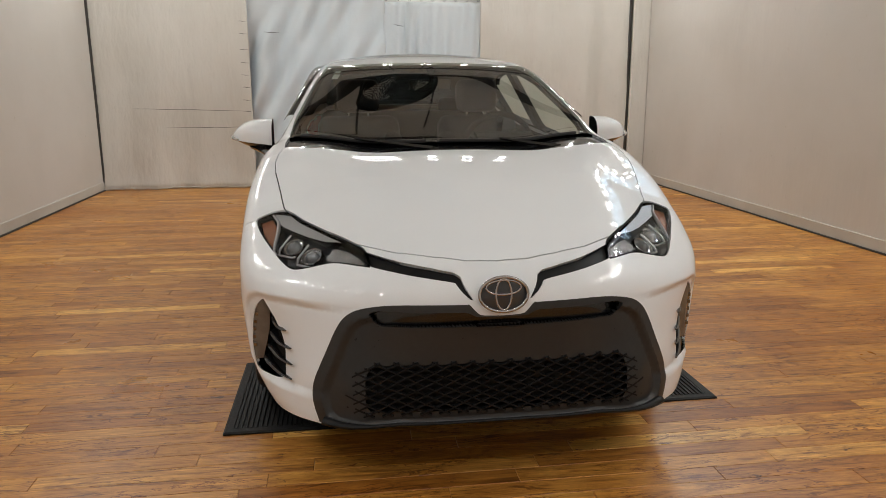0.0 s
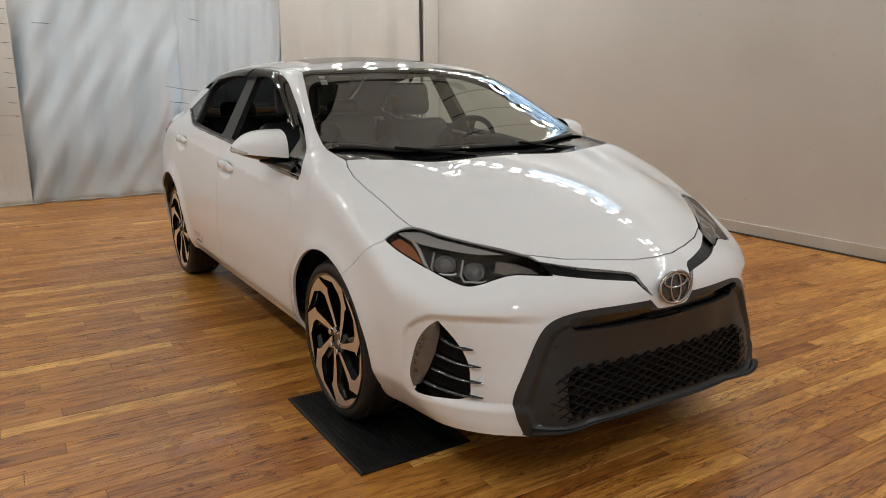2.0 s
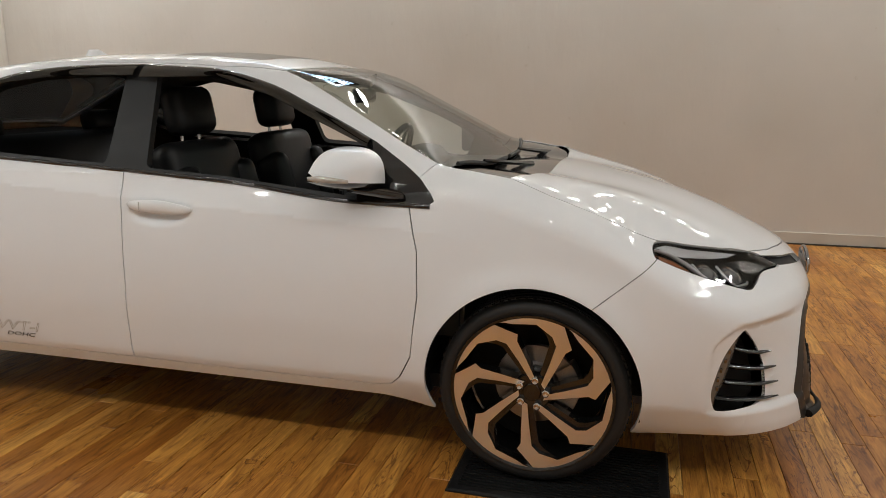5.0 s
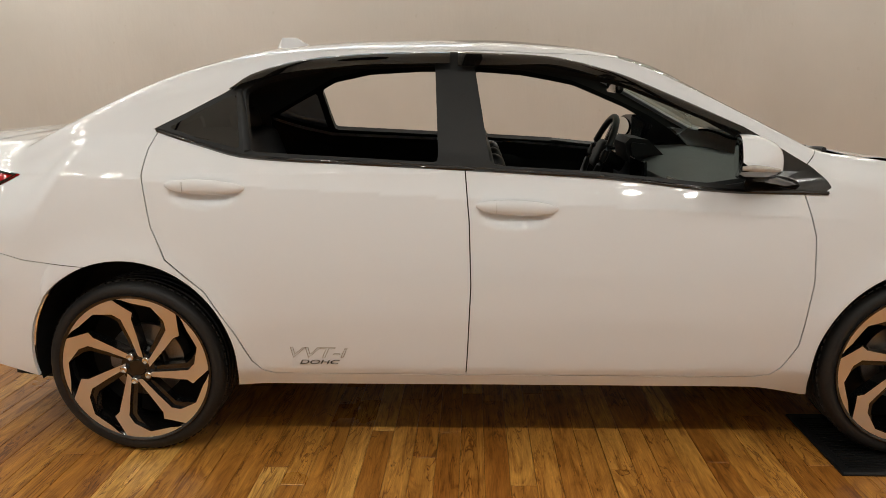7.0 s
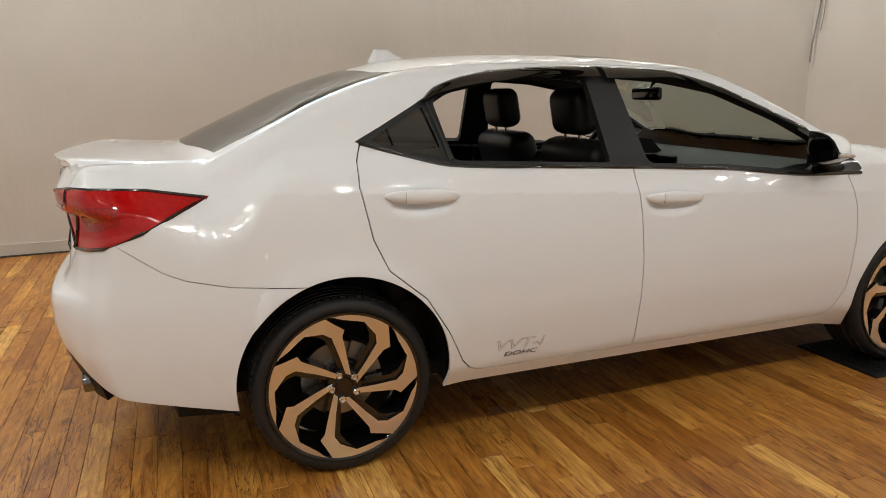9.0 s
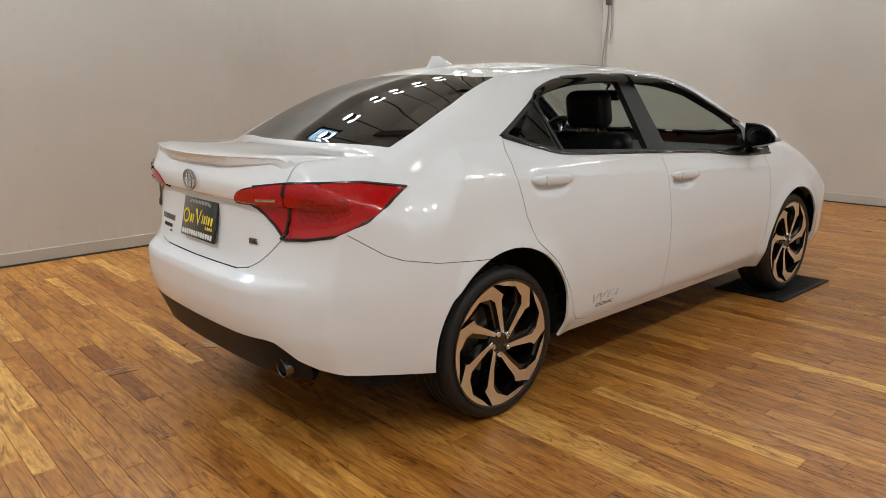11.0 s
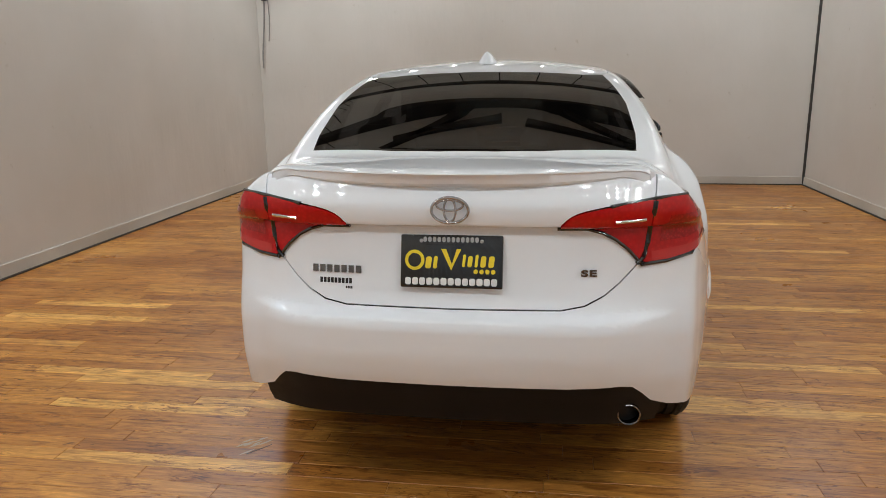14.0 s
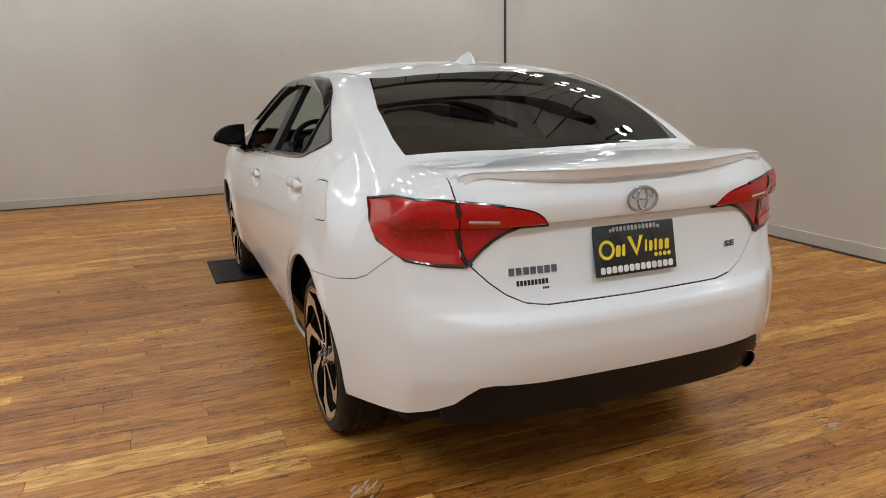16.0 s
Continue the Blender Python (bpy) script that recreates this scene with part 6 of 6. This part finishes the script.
bm = slab([(0.74, 0.96), (0.66, 1.035), (0.58, 1.045), (0.555, 1.02), (0.575, 0.93)], 0.20, 0.54, "xz", 0.02)
part("instrument_hood", mesh_of("instrument_hood", bm, 40), cabin_plastic, dash)
part("trim_line", mesh_of("trim_line", tube([(0.578, -0.62, 0.905), (0.575, -0.10, 0.895), (0.575, -0.06, 0.80)], 0.006, 6)), chrome, dash, "thin silver trim line")
part("centre_screen", mesh_of("centre_screen", box((0.02, 0.26, 0.14), (0.575, 0.02, 0.90), 0.006)), gloss_black, dash, "dark centre screen")
for y in (-0.52, 0.60):
    part("air_vent", mesh_of("air_vent", box((0.02, 0.13, 0.05), (0.583, y, 0.925), 0.006)), gloss_black, dash)
part("centre_console", mesh_of("centre_console", box((0.9, 0.22, 0.32), (0.15, 0, 0.45), 0.04)), cabin_plastic, car, "black centre console")
hub_at = Matrix.Translation((0.455, 0.37, 0.965)) @ pose(0, 0, 0, 0, -66, 0)
ring = [hub_at @ Vector((0.185 * math.cos(t), 0.185 * math.sin(t), 0)) for t in (2 * math.pi * k / 48 for k in range(48))]
sw = part("steering_wheel", mesh_of("steering_wheel", tube(ring, 0.016, 10, True), 60), leather, car, "black leather steering wheel")
bm = box((0.14, 0.15, 0.05), (0, 0, -0.01), 0.025, None, 3)
bm.transform(hub_at)
part("wheel_pad", mesh_of("wheel_pad", bm, 50), cabin_plastic, sw)
for a in (0, 180, 270):
    bm = box((0.13, 0.035, 0.015), (0.115, 0, -0.008), 0.006)
    bm.transform(hub_at @ pose(0, 0, 0, 0, 0, a + 90))
    part("wheel_spoke", mesh_of("wheel_spoke", bm, 50), dark_chrome if a == 270 else cabin_plastic, sw)
bm = tube([(0.575, 0.37, 0.90), (0.47, 0.37, 0.955)], 0.035, 10)
part("steering_column", mesh_of("steering_column", bm, 50), cabin_plastic, sw)
inside_mirror = part("rear_view_mirror", mesh_of("rear_view_mirror", box((0.035, 0.23, 0.065), (0.455, 0.0, 1.285), 0.016, None, 3), 50), gloss_black, car, "black interior mirror")
part("mirror_stalk", mesh_of("mirror_stalk", tube([(0.46, 0, 1.29), (0.50, 0, 1.345), (0.49, 0, 1.365)], [0.010, 0.012, 0.03], 8), 50), gloss_black, inside_mirror)
# ---- mats under the front wheels ----
def rubber_mat(name, x0, x1, y0, y1, label):
    ob = tagged(new(name), label, "mat", "mats under the front wheels")
    part("base", mesh_of("base", box((x1 - x0, y1 - y0, 0.006), ((x0 + x1) / 2, (y0 + y1) / 2, 0.003))), mat_rubber, ob)
    bm = bmesh.new()
    w = 0.035
    for a, b, c, d in ((x0, x1, y0, y0 + w), (x0, x1, y1 - w, y1), (x0, x0 + w, y0 + w, y1 - w), (x1 - w, x1, y0 + w, y1 - w)):
        v = [bm.verts.new(p) for p in ((a, c, 0.0045), (b, c, 0.0045), (b, d, 0.0045), (a, d, 0.0045))]
        t = [bm.verts.new(p) for p in ((a + 0.008 * (a == x0), c + 0.008 * (c == y0), 0.0105), (b - 0.008 * (b == x1), c + 0.008 * (c == y0), 0.0105), (b - 0.008 * (b == x1), d - 0.008 * (d == y1), 0.0105), (a + 0.008 * (a == x0), d - 0.008 * (d == y1), 0.0105))]
        bm.faces.new(t)
        for k in range(4):
            bm.faces.new((v[k], v[(k + 1) % 4], t[(k + 1) % 4], t[k]))
    part("border", mesh_of("border", bm), mat_rubber, ob, "sloped smooth border")
    ribs = bmesh.new()
    n = int((y1 - y0 - 2 * w) / 0.018)
    for k in range(n):
        y = y0 + w + (k + 0.5) * (y1 - y0 - 2 * w) / n
        bmesh.ops.create_cube(ribs, size=1, matrix=Matrix.Translation(((x0 + x1) / 2, y, 0.0085)) @ Matrix.Diagonal((x1 - x0 - 2 * w, 0.009, 0.007, 1)))
    ob2 = part("ribs", mesh_of("ribs", ribs), mat_rubber, ob)
    ob2["kind"] = "stuff"
    return ob


rubber_mat("rubber_mat", 1.086, 1.812, -0.957, -0.50, "black ribbed rubber mat under a front tyre")
rubber_mat("rubber_mat", 1.086, 1.765, 0.58, 1.045, "black ribbed rubber mat half under the bumper")

# ---- cloth on the walls and curtains ----
def drape(name, y0, y1, x, top, mat, label, fold=0.03, pitch=0.35, seed=1, foot=0.0, lean=0.0, n=120, m=40):
    """A hanging cloth along the west side, with folds that open towards the floor."""
    rnd = random.Random(seed)
    ph = [(rnd.uniform(0, 6.28), rnd.uniform(0.7, 1.5), rnd.uniform(0.4, 1.0)) for _ in range(5)]
    rows = []
    for j in range(m + 1):
        t = j / m
        z = top * (1 - t) + foot * t
        row = []
        for i in range(n + 1):
            s = i / n
            y = y0 + (y1 - y0) * s
            f = sum(w * math.sin(2 * math.pi * (y + lean * t * k * 0.3) / (pitch * q) + p + 1.4 * t * (k - 2) * 0.4) for k, (p, q, w) in enumerate(ph)) / 3
            sag = 0.5 + 0.9 * t - 0.5 * t * t
            wr = 0.25 * fold * noise.noise(Vector((y * 2.2, t * 3.0, seed)))
            row.append((x + fold * f * sag + wr + 0.06 * max(0, t - 0.93) / 0.07 * (0.4 + 0.6 * noise.noise(Vector((y * 3, 0, seed)))), y, z + 0.012 * noise.noise(Vector((y * 4, 7, seed))) * (t > 0.98)))
        rows.append(row)
    pts = [p for r in rows for p in r]
    faces = [(j * (n + 1) + i, j * (n + 1) + i + 1, (j + 1) * (n + 1) + i + 1, (j + 1) * (n + 1) + i) for j in range(m) for i in range(n)]
    me = bpy.data.meshes.new(name)
    me.from_pydata(pts, [], faces)
    me.update()
    me.shade_smooth()
    ob = part(name, me, mat)
    part("hem", mesh_of("hem", tube([(q[0] + 0.004, q[1], q[2] + 0.018) for q in rows[-1]], 0.007, 6), 60), mat, ob, "rolled lower hem")
    mod = ob.modifiers.new("thickness", "SOLIDIFY")
    mod.thickness = 0.004
    return tagged(ob, label, "curtain", "west side cloths")


cloth_south = drape("wall_drape", ROOM_S + 0.02, -1.60, ROOM_W + 0.02, 3.0, drape_cloth, "creased off-white canvas drape hanging to the floor", 0.060, 0.55, 3)
curtain_a = drape("curtain", -1.63, 0.12, ROOM_W - 0.03, 3.0, curtain_cloth, "pale bluish curtain with long soft folds", 0.115, 0.34, 5, lean=1.5)
curtain_b = drape("curtain", 0.10, 1.38, ROOM_W - 0.03, 2.34, curtain_cloth, "pale bluish curtain hung from metal rings", 0.070, 0.17, 8, lean=0.3)
drape("wall_drape", 1.36, ROOM_N - 0.25, ROOM_W + 0.02, 3.0, drape_cloth, "off-white canvas drape with soft creases", 0.055, 0.5, 11)
rail = tagged(part("curtain_rail", mesh_of("curtain_rail", tube([(ROOM_W - 0.03, 0.0, 2.385), (ROOM_W - 0.03, 1.45, 2.385)], 0.012, 8), 50), steel_black), "thin dark metal curtain rail", "curtain rail")
ring_bm = tube([(0, 0.016 * math.cos(t), 0.016 * math.sin(t)) for t in (2 * math.pi * k / 12 for k in range(12))], 0.003, 5, True)
ring_me = mesh_of("ring", ring_bm, 60)
ring_me.materials.append(steel_black)
for k in range(9):
    r = part("ring", ring_me, None, rail)
    r.location = (ROOM_W - 0.03, 0.14 + k * 0.15, 2.368)
# short tears and stitches as dark bars, and pleats whose shade is drawn alike
def dark_bar(owner, y0, z0, y1, z1, x=ROOM_W + 0.085, w=0.006):
    pts = [Vector((x + 0.004 * noise.noise(Vector((k, y0, z0))), y0 + (y1 - y0) * k / 8, z0 + (z1 - z0) * k / 8 + 0.006 * noise.noise(Vector((k * 0.9, y0 * 3, 2))))) for k in range(9)]
    part("crease", mesh_of("crease", tube(pts, [w * 0.5 * (1 - abs(k - 4) / 5) + 0.001 for k in range(9)], 5)), seam_dark, owner, "thin dark bar for crease shade and stitches")


for a in ((-3.05, 1.02, -1.62, 0.98), (-2.66, 0.78, -1.7, 0.78), (-1.40, 1.95, -1.22, 1.94), (-0.1, 1.28, 0.62, 1.16), (-0.06, 1.10, 0.2, 1.07), (-0.1, 0.77, 0.40, 0.73), (0.22, 2.05, 0.34, 2.03), (-0.05, 0.62, 0.18, 0.59)):
    dark_bar(cloth_south if a[0] < -1.5 else curtain_a if a[0] < -0.5 else curtain_b, *a, w=0.005 if a[0] < -1.5 else 0.006)

for k, z in enumerate((0.98, 1.12, 1.28, 1.43, 1.58, 1.74, 1.93, 2.08)):
    dark_bar(cloth_south, -1.70 - 0.012 * (k % 2), z, -1.615, z - 0.006, w=0.005)

# room corners: dark strip for the gap's shade, cloth edge, and a twisted cable
for x, y, name in ((ROOM_W + 0.05, ROOM_S + 0.01, "corner_gap"), (ROOM_W + 0.05, ROOM_N - 0.26, "corner_gap"), (ROOM_E - 0.01, ROOM_S + 0.01, "corner_gap")):
    ob = tagged(part(name, mesh_of(name, box((0.03, 0.03, DRAPE_TOP), (x, y, DRAPE_TOP / 2))), seam_dark), "dark strip in place of the shaded gap between two cloth walls", "trim", kind="structure")
tagged(part("wall_return", mesh_of("wall_return", box((0.06, 0.24, DRAPE_TOP), (ROOM_W + 0.1, ROOM_N - 0.12, DRAPE_TOP / 2), 0.02)), drape_cloth), "folded cloth edge in the corner", "wall", kind="structure")
for k, (dy, r) in enumerate(((0.0, 0.020), (0.05, 0.013))):
    pts = [Vector((ROOM_E - 0.05 - 0.02 * math.sin(5 * z), ROOM_N - 0.10 - dy - 0.03 * math.sin(3 * z + k), z)) for z in np.linspace(3.0, 1.55 + 0.35 * k, 14)]
    tagged(part("hanging_cord", mesh_of("hanging_cord", tube(pts, r * 0.5, 6), 60), material("grey_cord", (0.25, 0.24, 0.23), 0.7)), "grey twisted cord hanging in the corner", "cord")
tagged(part("cord_hook", mesh_of("cord_hook", box((0.05, 0.09, 0.16), (ROOM_E - 0.05, ROOM_N - 0.13, 2.50), 0.02)), material("dark_hook", (0.08, 0.075, 0.07), 0.6)), "dark bracket holding the cord in the corner", "bracket")

# skirting: a painted board edge, and a dark strip drawing the shade along the floor
for name, size, at in (("baseboard_north", (ROOM_E - ROOM_W, 0.012, 0.10), ((ROOM_E + ROOM_W) / 2, ROOM_N - 0.006, 0.055)), ("baseboard_south", (ROOM_E - ROOM_W, 0.012, 0.10), ((ROOM_E + ROOM_W) / 2, ROOM_S + 0.006, 0.055)), ("baseboard_east", (0.012, ROOM_N - ROOM_S, 0.10), (ROOM_E - 0.006, (ROOM_N + ROOM_S) / 2, 0.055))):
    tagged(part(name, mesh_of(name, box(size, at, 0.003)), cloth("skirting_paint_" + name[-5:], (0.62, 0.59, 0.53), (0.45, 0.42, 0.37), 0.1)), "off-white scuffed skirting board", "trim", kind="structure")
for name, size, at in (("floor_gap_north", (ROOM_E - ROOM_W, 0.03, 0.012), ((ROOM_E + ROOM_W) / 2, ROOM_N - 0.015, 0.006)), ("floor_gap_south", (ROOM_E - ROOM_W, 0.03, 0.012), ((ROOM_E + ROOM_W) / 2, ROOM_S + 0.015, 0.006)), ("floor_gap_east", (0.03, ROOM_N - ROOM_S, 0.012), (ROOM_E - 0.015, (ROOM_N + ROOM_S) / 2, 0.006))):
    tagged(part(name, mesh_of(name, box(size, at)), seam_dark), "dark strip drawing the shade where wall meets floor", "trim", kind="structure")
# ---- above the studio ----
for k, x in enumerate(np.linspace(-4.8, 4.8, 5)):
    tagged(part("roof_beam", mesh_of("roof_beam", box((0.16, Y1 - Y0 - 0.2, 0.30), (x, (Y0 + Y1) / 2, CEILING_Z - 0.15), 0.01)), beam_paint), "dark brown steel roof beam under the ceiling", "beam", "roof beams")
# unseen bars, placed to give the dark lines mirrored in the rear window
for (x0, y0), (x1, y1) in (((1.50, 2.30), (2.53, 0.38)), ((1.82, 2.05), (2.09, 0.12)), ((1.64, -2.75), (2.52, -0.55)), ((1.68, -2.30), (2.03, -0.31))):
    length, turn = math.hypot(x1 - x0, y1 - y0), math.degrees(math.atan2(y1 - y0, x1 - x0))
    bm = box((length, 0.14, 0.12), (0, 0, 0), 0.01)
    bm.transform(pose((x0 + x1) / 2, (y0 + y1) / 2, CEILING_Z - 0.06, 0, 0, turn))
    tagged(part("duct", mesh_of("duct", bm), beam_paint), "dark bar under the ceiling, placed for lines mirrored in the rear window", "duct", "ceiling ducts")


def high_window(x, y, turn, w, h, label):
    ob = tagged(new("high_window"), label, "window")
    pane = part("pane", mesh_of("pane", box((w, 0.02, h))), high_face, ob, "bright daylight pane")
    for s in (-1, 1):
        part("frame_bar", mesh_of("frame_bar", box((w + 0.1, 0.06, 0.05), (0, -0.01, s * h / 2))), beam_paint, ob)
        part("frame_bar", mesh_of("frame_bar", box((0.05, 0.06, h), (s * w / 2, -0.01, 0))), beam_paint, ob)
    for k in range(1, 8):
        part("slat", mesh_of("slat", box((w, 0.05, 0.018), (0, -0.03, -h / 2 + h * k / 8))), beam_paint, ob)
    ob.matrix_basis = pose(x, y, 4.15, 0, 0, turn)
    return ob


high_window(-1.7, Y1 - 0.08, 0, 3.0, 0.7, "wide high window with dark slats and blue daylight")
behind = tagged(new("curtained_window"), "wide bright window behind the pale curtains", "window")
part("pane", mesh_of("pane", box((0.02, 2.9, 1.7), (ROOM_W - 0.22, -0.1, 1.43))), day_face, behind, "bright daylight pane")
for y in (-1.55, 1.35):
    part("frame_bar", mesh_of("frame_bar", box((0.05, 0.06, 1.7), (ROOM_W - 0.20, y, 1.43))), beam_paint, behind)

# drum fan under the ceiling
fan = tagged(new("ceiling_fan"), "black drum fan in a round wire cage", "fan")
FAN = Matrix.Translation((-0.86, -0.08, 4.0)) @ pose(0, 0, 0, 0, -82, 0)
cage = bmesh.new()
for r, h in ((0.50, 0.0), (0.50, 0.16), (0.34, -0.03), (0.17, -0.045)):
    other = tube([FAN @ Vector((r * math.cos(t), r * math.sin(t), h)) for t in (2 * math.pi * k / 40 for k in range(40))], 0.022 if r > 0.4 else 0.008, 6, True)
    tmp = bpy.data.meshes.new("tmp")
    other.to_mesh(tmp)
    other.free()
    cage.from_mesh(tmp)
    bpy.data.meshes.remove(tmp)
for k in range(72):
    t = 2 * math.pi * k / 72
    other = tube([FAN @ Vector((r * math.cos(t), r * math.sin(t), h)) for r, h in ((0.05, -0.05), (0.34, -0.03), (0.50, 0.0), (0.50, 0.16))], 0.005, 4)
    tmp = bpy.data.meshes.new("tmp")
    other.to_mesh(tmp)
    other.free()
    cage.from_mesh(tmp)
    bpy.data.meshes.remove(tmp)
drum = lathe([(0.50, 0.0), (0.50, 0.15), (0.488, 0.15), (0.488, 0.0), (0.50, 0.0)], 48, "z")
drum.transform(FAN)
part("drum", mesh_of("drum", drum, 40), steel_black, fan, "black steel drum")
part("cage", mesh_of("cage", cage), steel_black, fan, "black wire cage")
for k in range(3):
    bm = bmesh.new()
    rows = []
    for i in range(8):
        r = 0.06 + 0.40 * i / 7
        half = 0.42 + 0.16 * i / 7
        rows.append([bm.verts.new(FAN @ pose(0, 0, 0, 0, 0, 120 * k) @ Vector((r * math.cos(a), r * math.sin(a), 0.07 + 0.05 * a / half))) for a in (-half, -half / 2, 0, half / 2, half)])
    for a, b in zip(rows, rows[1:]):
        for j in range(4):
            bm.faces.new((a[j], b[j], b[j + 1], a[j + 1]))
    part("blade", mesh_of("blade", bm, 60), steel_black, fan, "broad black fan blade")
bm = lathe([(0.0, -0.055), (0.05, -0.05), (0.06, 0.05), (0.07, 0.20), (0.0, 0.22)], 20, "z")
bm.transform(FAN)
part("motor", mesh_of("motor", bm, 40), dark_chrome, fan, "grey motor hub")
for s in (-1, 1):
    part("bracket", mesh_of("bracket", tube([FAN @ Vector((0, s * 0.50, 0.08)), Vector((-0.95, -0.08 + s * 0.50, 4.45)), Vector((-0.95, -0.08 + s * 0.50, CEILING_Z))], 0.014, 6), 50), steel_black, fan)


# worn spots in the floor: lifted board ends and pale scrapes
def board_end(x, y, length, turn, label):
    ob = tagged(new("floor_damage"), label, "floor damage", "worn spots in the floor")
    part("crack", mesh_of("crack", box((length, 0.004, 0.0012), (0, 0, 0.0008), 0.0)), seam_dark, ob, "dark crack at a board end")
    rnd = random.Random(int(x * 1000))
    for k in range(9):
        a, b = rnd.uniform(-0.5, 0.5) * length, rnd.uniform(0.01, 0.10)
        n = rnd.randint(5, 8)
        pts = [(a + rnd.uniform(0.4, 1) * 0.018 * math.cos(6.28 * i / n) * rnd.uniform(1, 3), b + rnd.uniform(0.4, 1) * 0.007 * math.sin(6.28 * i / n)) for i in range(n)]
        bm = bmesh.new()
        bm.faces.new([bm.verts.new((p, q, 0.0012)) for p, q in pts])
        part("scrape", mesh_of("scrape", bm), scrape_pale, ob)
    ob.matrix_basis = pose(x, y, 0, 0, 0, turn)


scrape_pale = worn(material("pale_scraped_wood", (0.55, 0.46, 0.34), 0.7), (0.55, 0.46, 0.34), (0.42, 0.33, 0.22), 40, 0.5)
board_end(-2.365, 0.745, 0.14, -6, "short dark crack with pale scrapes between floor boards")
board_end(-2.150, -1.03, 0.05, 80, "white scratches where the floor finish is scraped off")
board_end(-1.915, 0.80, 0.11, -40, "small dark crack with pale scrapes in the floor")
# ---- floor boards, laid across the room ----
BOARD_W, BOARD_L, BOARD_T = 0.0855, 0.92, 0.016


def board_mesh(length):
    bm = box((BOARD_W - 0.0012, length - 0.0012, BOARD_T), (0, 0, -BOARD_T / 2))
    top = [e for e in bm.edges if all(v.co.z > -0.001 for v in e.verts)]
    bmesh.ops.bevel(bm, geom=top, offset=0.0012, segments=1, affect="EDGES")
    me = bpy.data.meshes.new("board")
    bm.to_mesh(me)
    bm.free()
    me.materials.append(board_wood)
    return me


whole = board_mesh(BOARD_L)
lay = random.Random(12)
rest_v, rest_f, laid = [], [], 0
rows_of = int((ROOM_E - ROOM_W + 0.4) / BOARD_W)
spare = []
for r in range(rows_of):
    x = ROOM_W - 0.2 + (r + 0.5) * BOARD_W
    x += 0.0022 if x > 0.30 else 0.0
    y = ROOM_S - 0.1 - lay.uniform(0, BOARD_L)
    while y < ROOM_N + 0.1:
        a, b = max(y, ROOM_S - 0.1), min(y + BOARD_L, ROOM_N + 0.1)
        if b - a > 0.02:
            spare.append((x, a, b))
        y += BOARD_L
full = sorted((q for q in spare if q[2] - q[1] > BOARD_L - 1e-6), key=lambda q: max(abs(q[0]) - 2.6, abs((q[1] + q[2]) / 2 + 0.8) - 1.6))
for x, a, b in full[:300]:
    ob = new("board", whole)
    ob.parent = floor
    ob.location = (x, (a + b) / 2, lay.uniform(-0.0004, 0.0))
chosen = set(full[:300])
for x, a, b in spare:
    if (x, a, b) in chosen:
        continue
    k, w, z = len(rest_v), BOARD_W / 2 - 0.0006, lay.uniform(-0.0004, 0.0)
    rest_v += [(x + sx * (w - e), y, zz) for zz, e in ((z, 0.0012), (z - 0.0012, 0.0), (z - BOARD_T, 0.0)) for sx, y in ((-1, a + 0.0006 + e), (1, a + 0.0006 + e), (1, b - 0.0006 - e), (-1, b - 0.0006 - e))]
    rest_f += [(k, k + 1, k + 2, k + 3)] + [(k + l + i, k + l + 4 + i, k + l + 4 + (i + 1) % 4, k + l + (i + 1) % 4) for l in (0, 4) for i in range(4)]
me = bpy.data.meshes.new("boards")
me.from_pydata(rest_v, [], rest_f)
me.update()
me.materials.append(board_wood)
far = new("boards", me)
far.parent = floor
far["kind"] = "stuff"
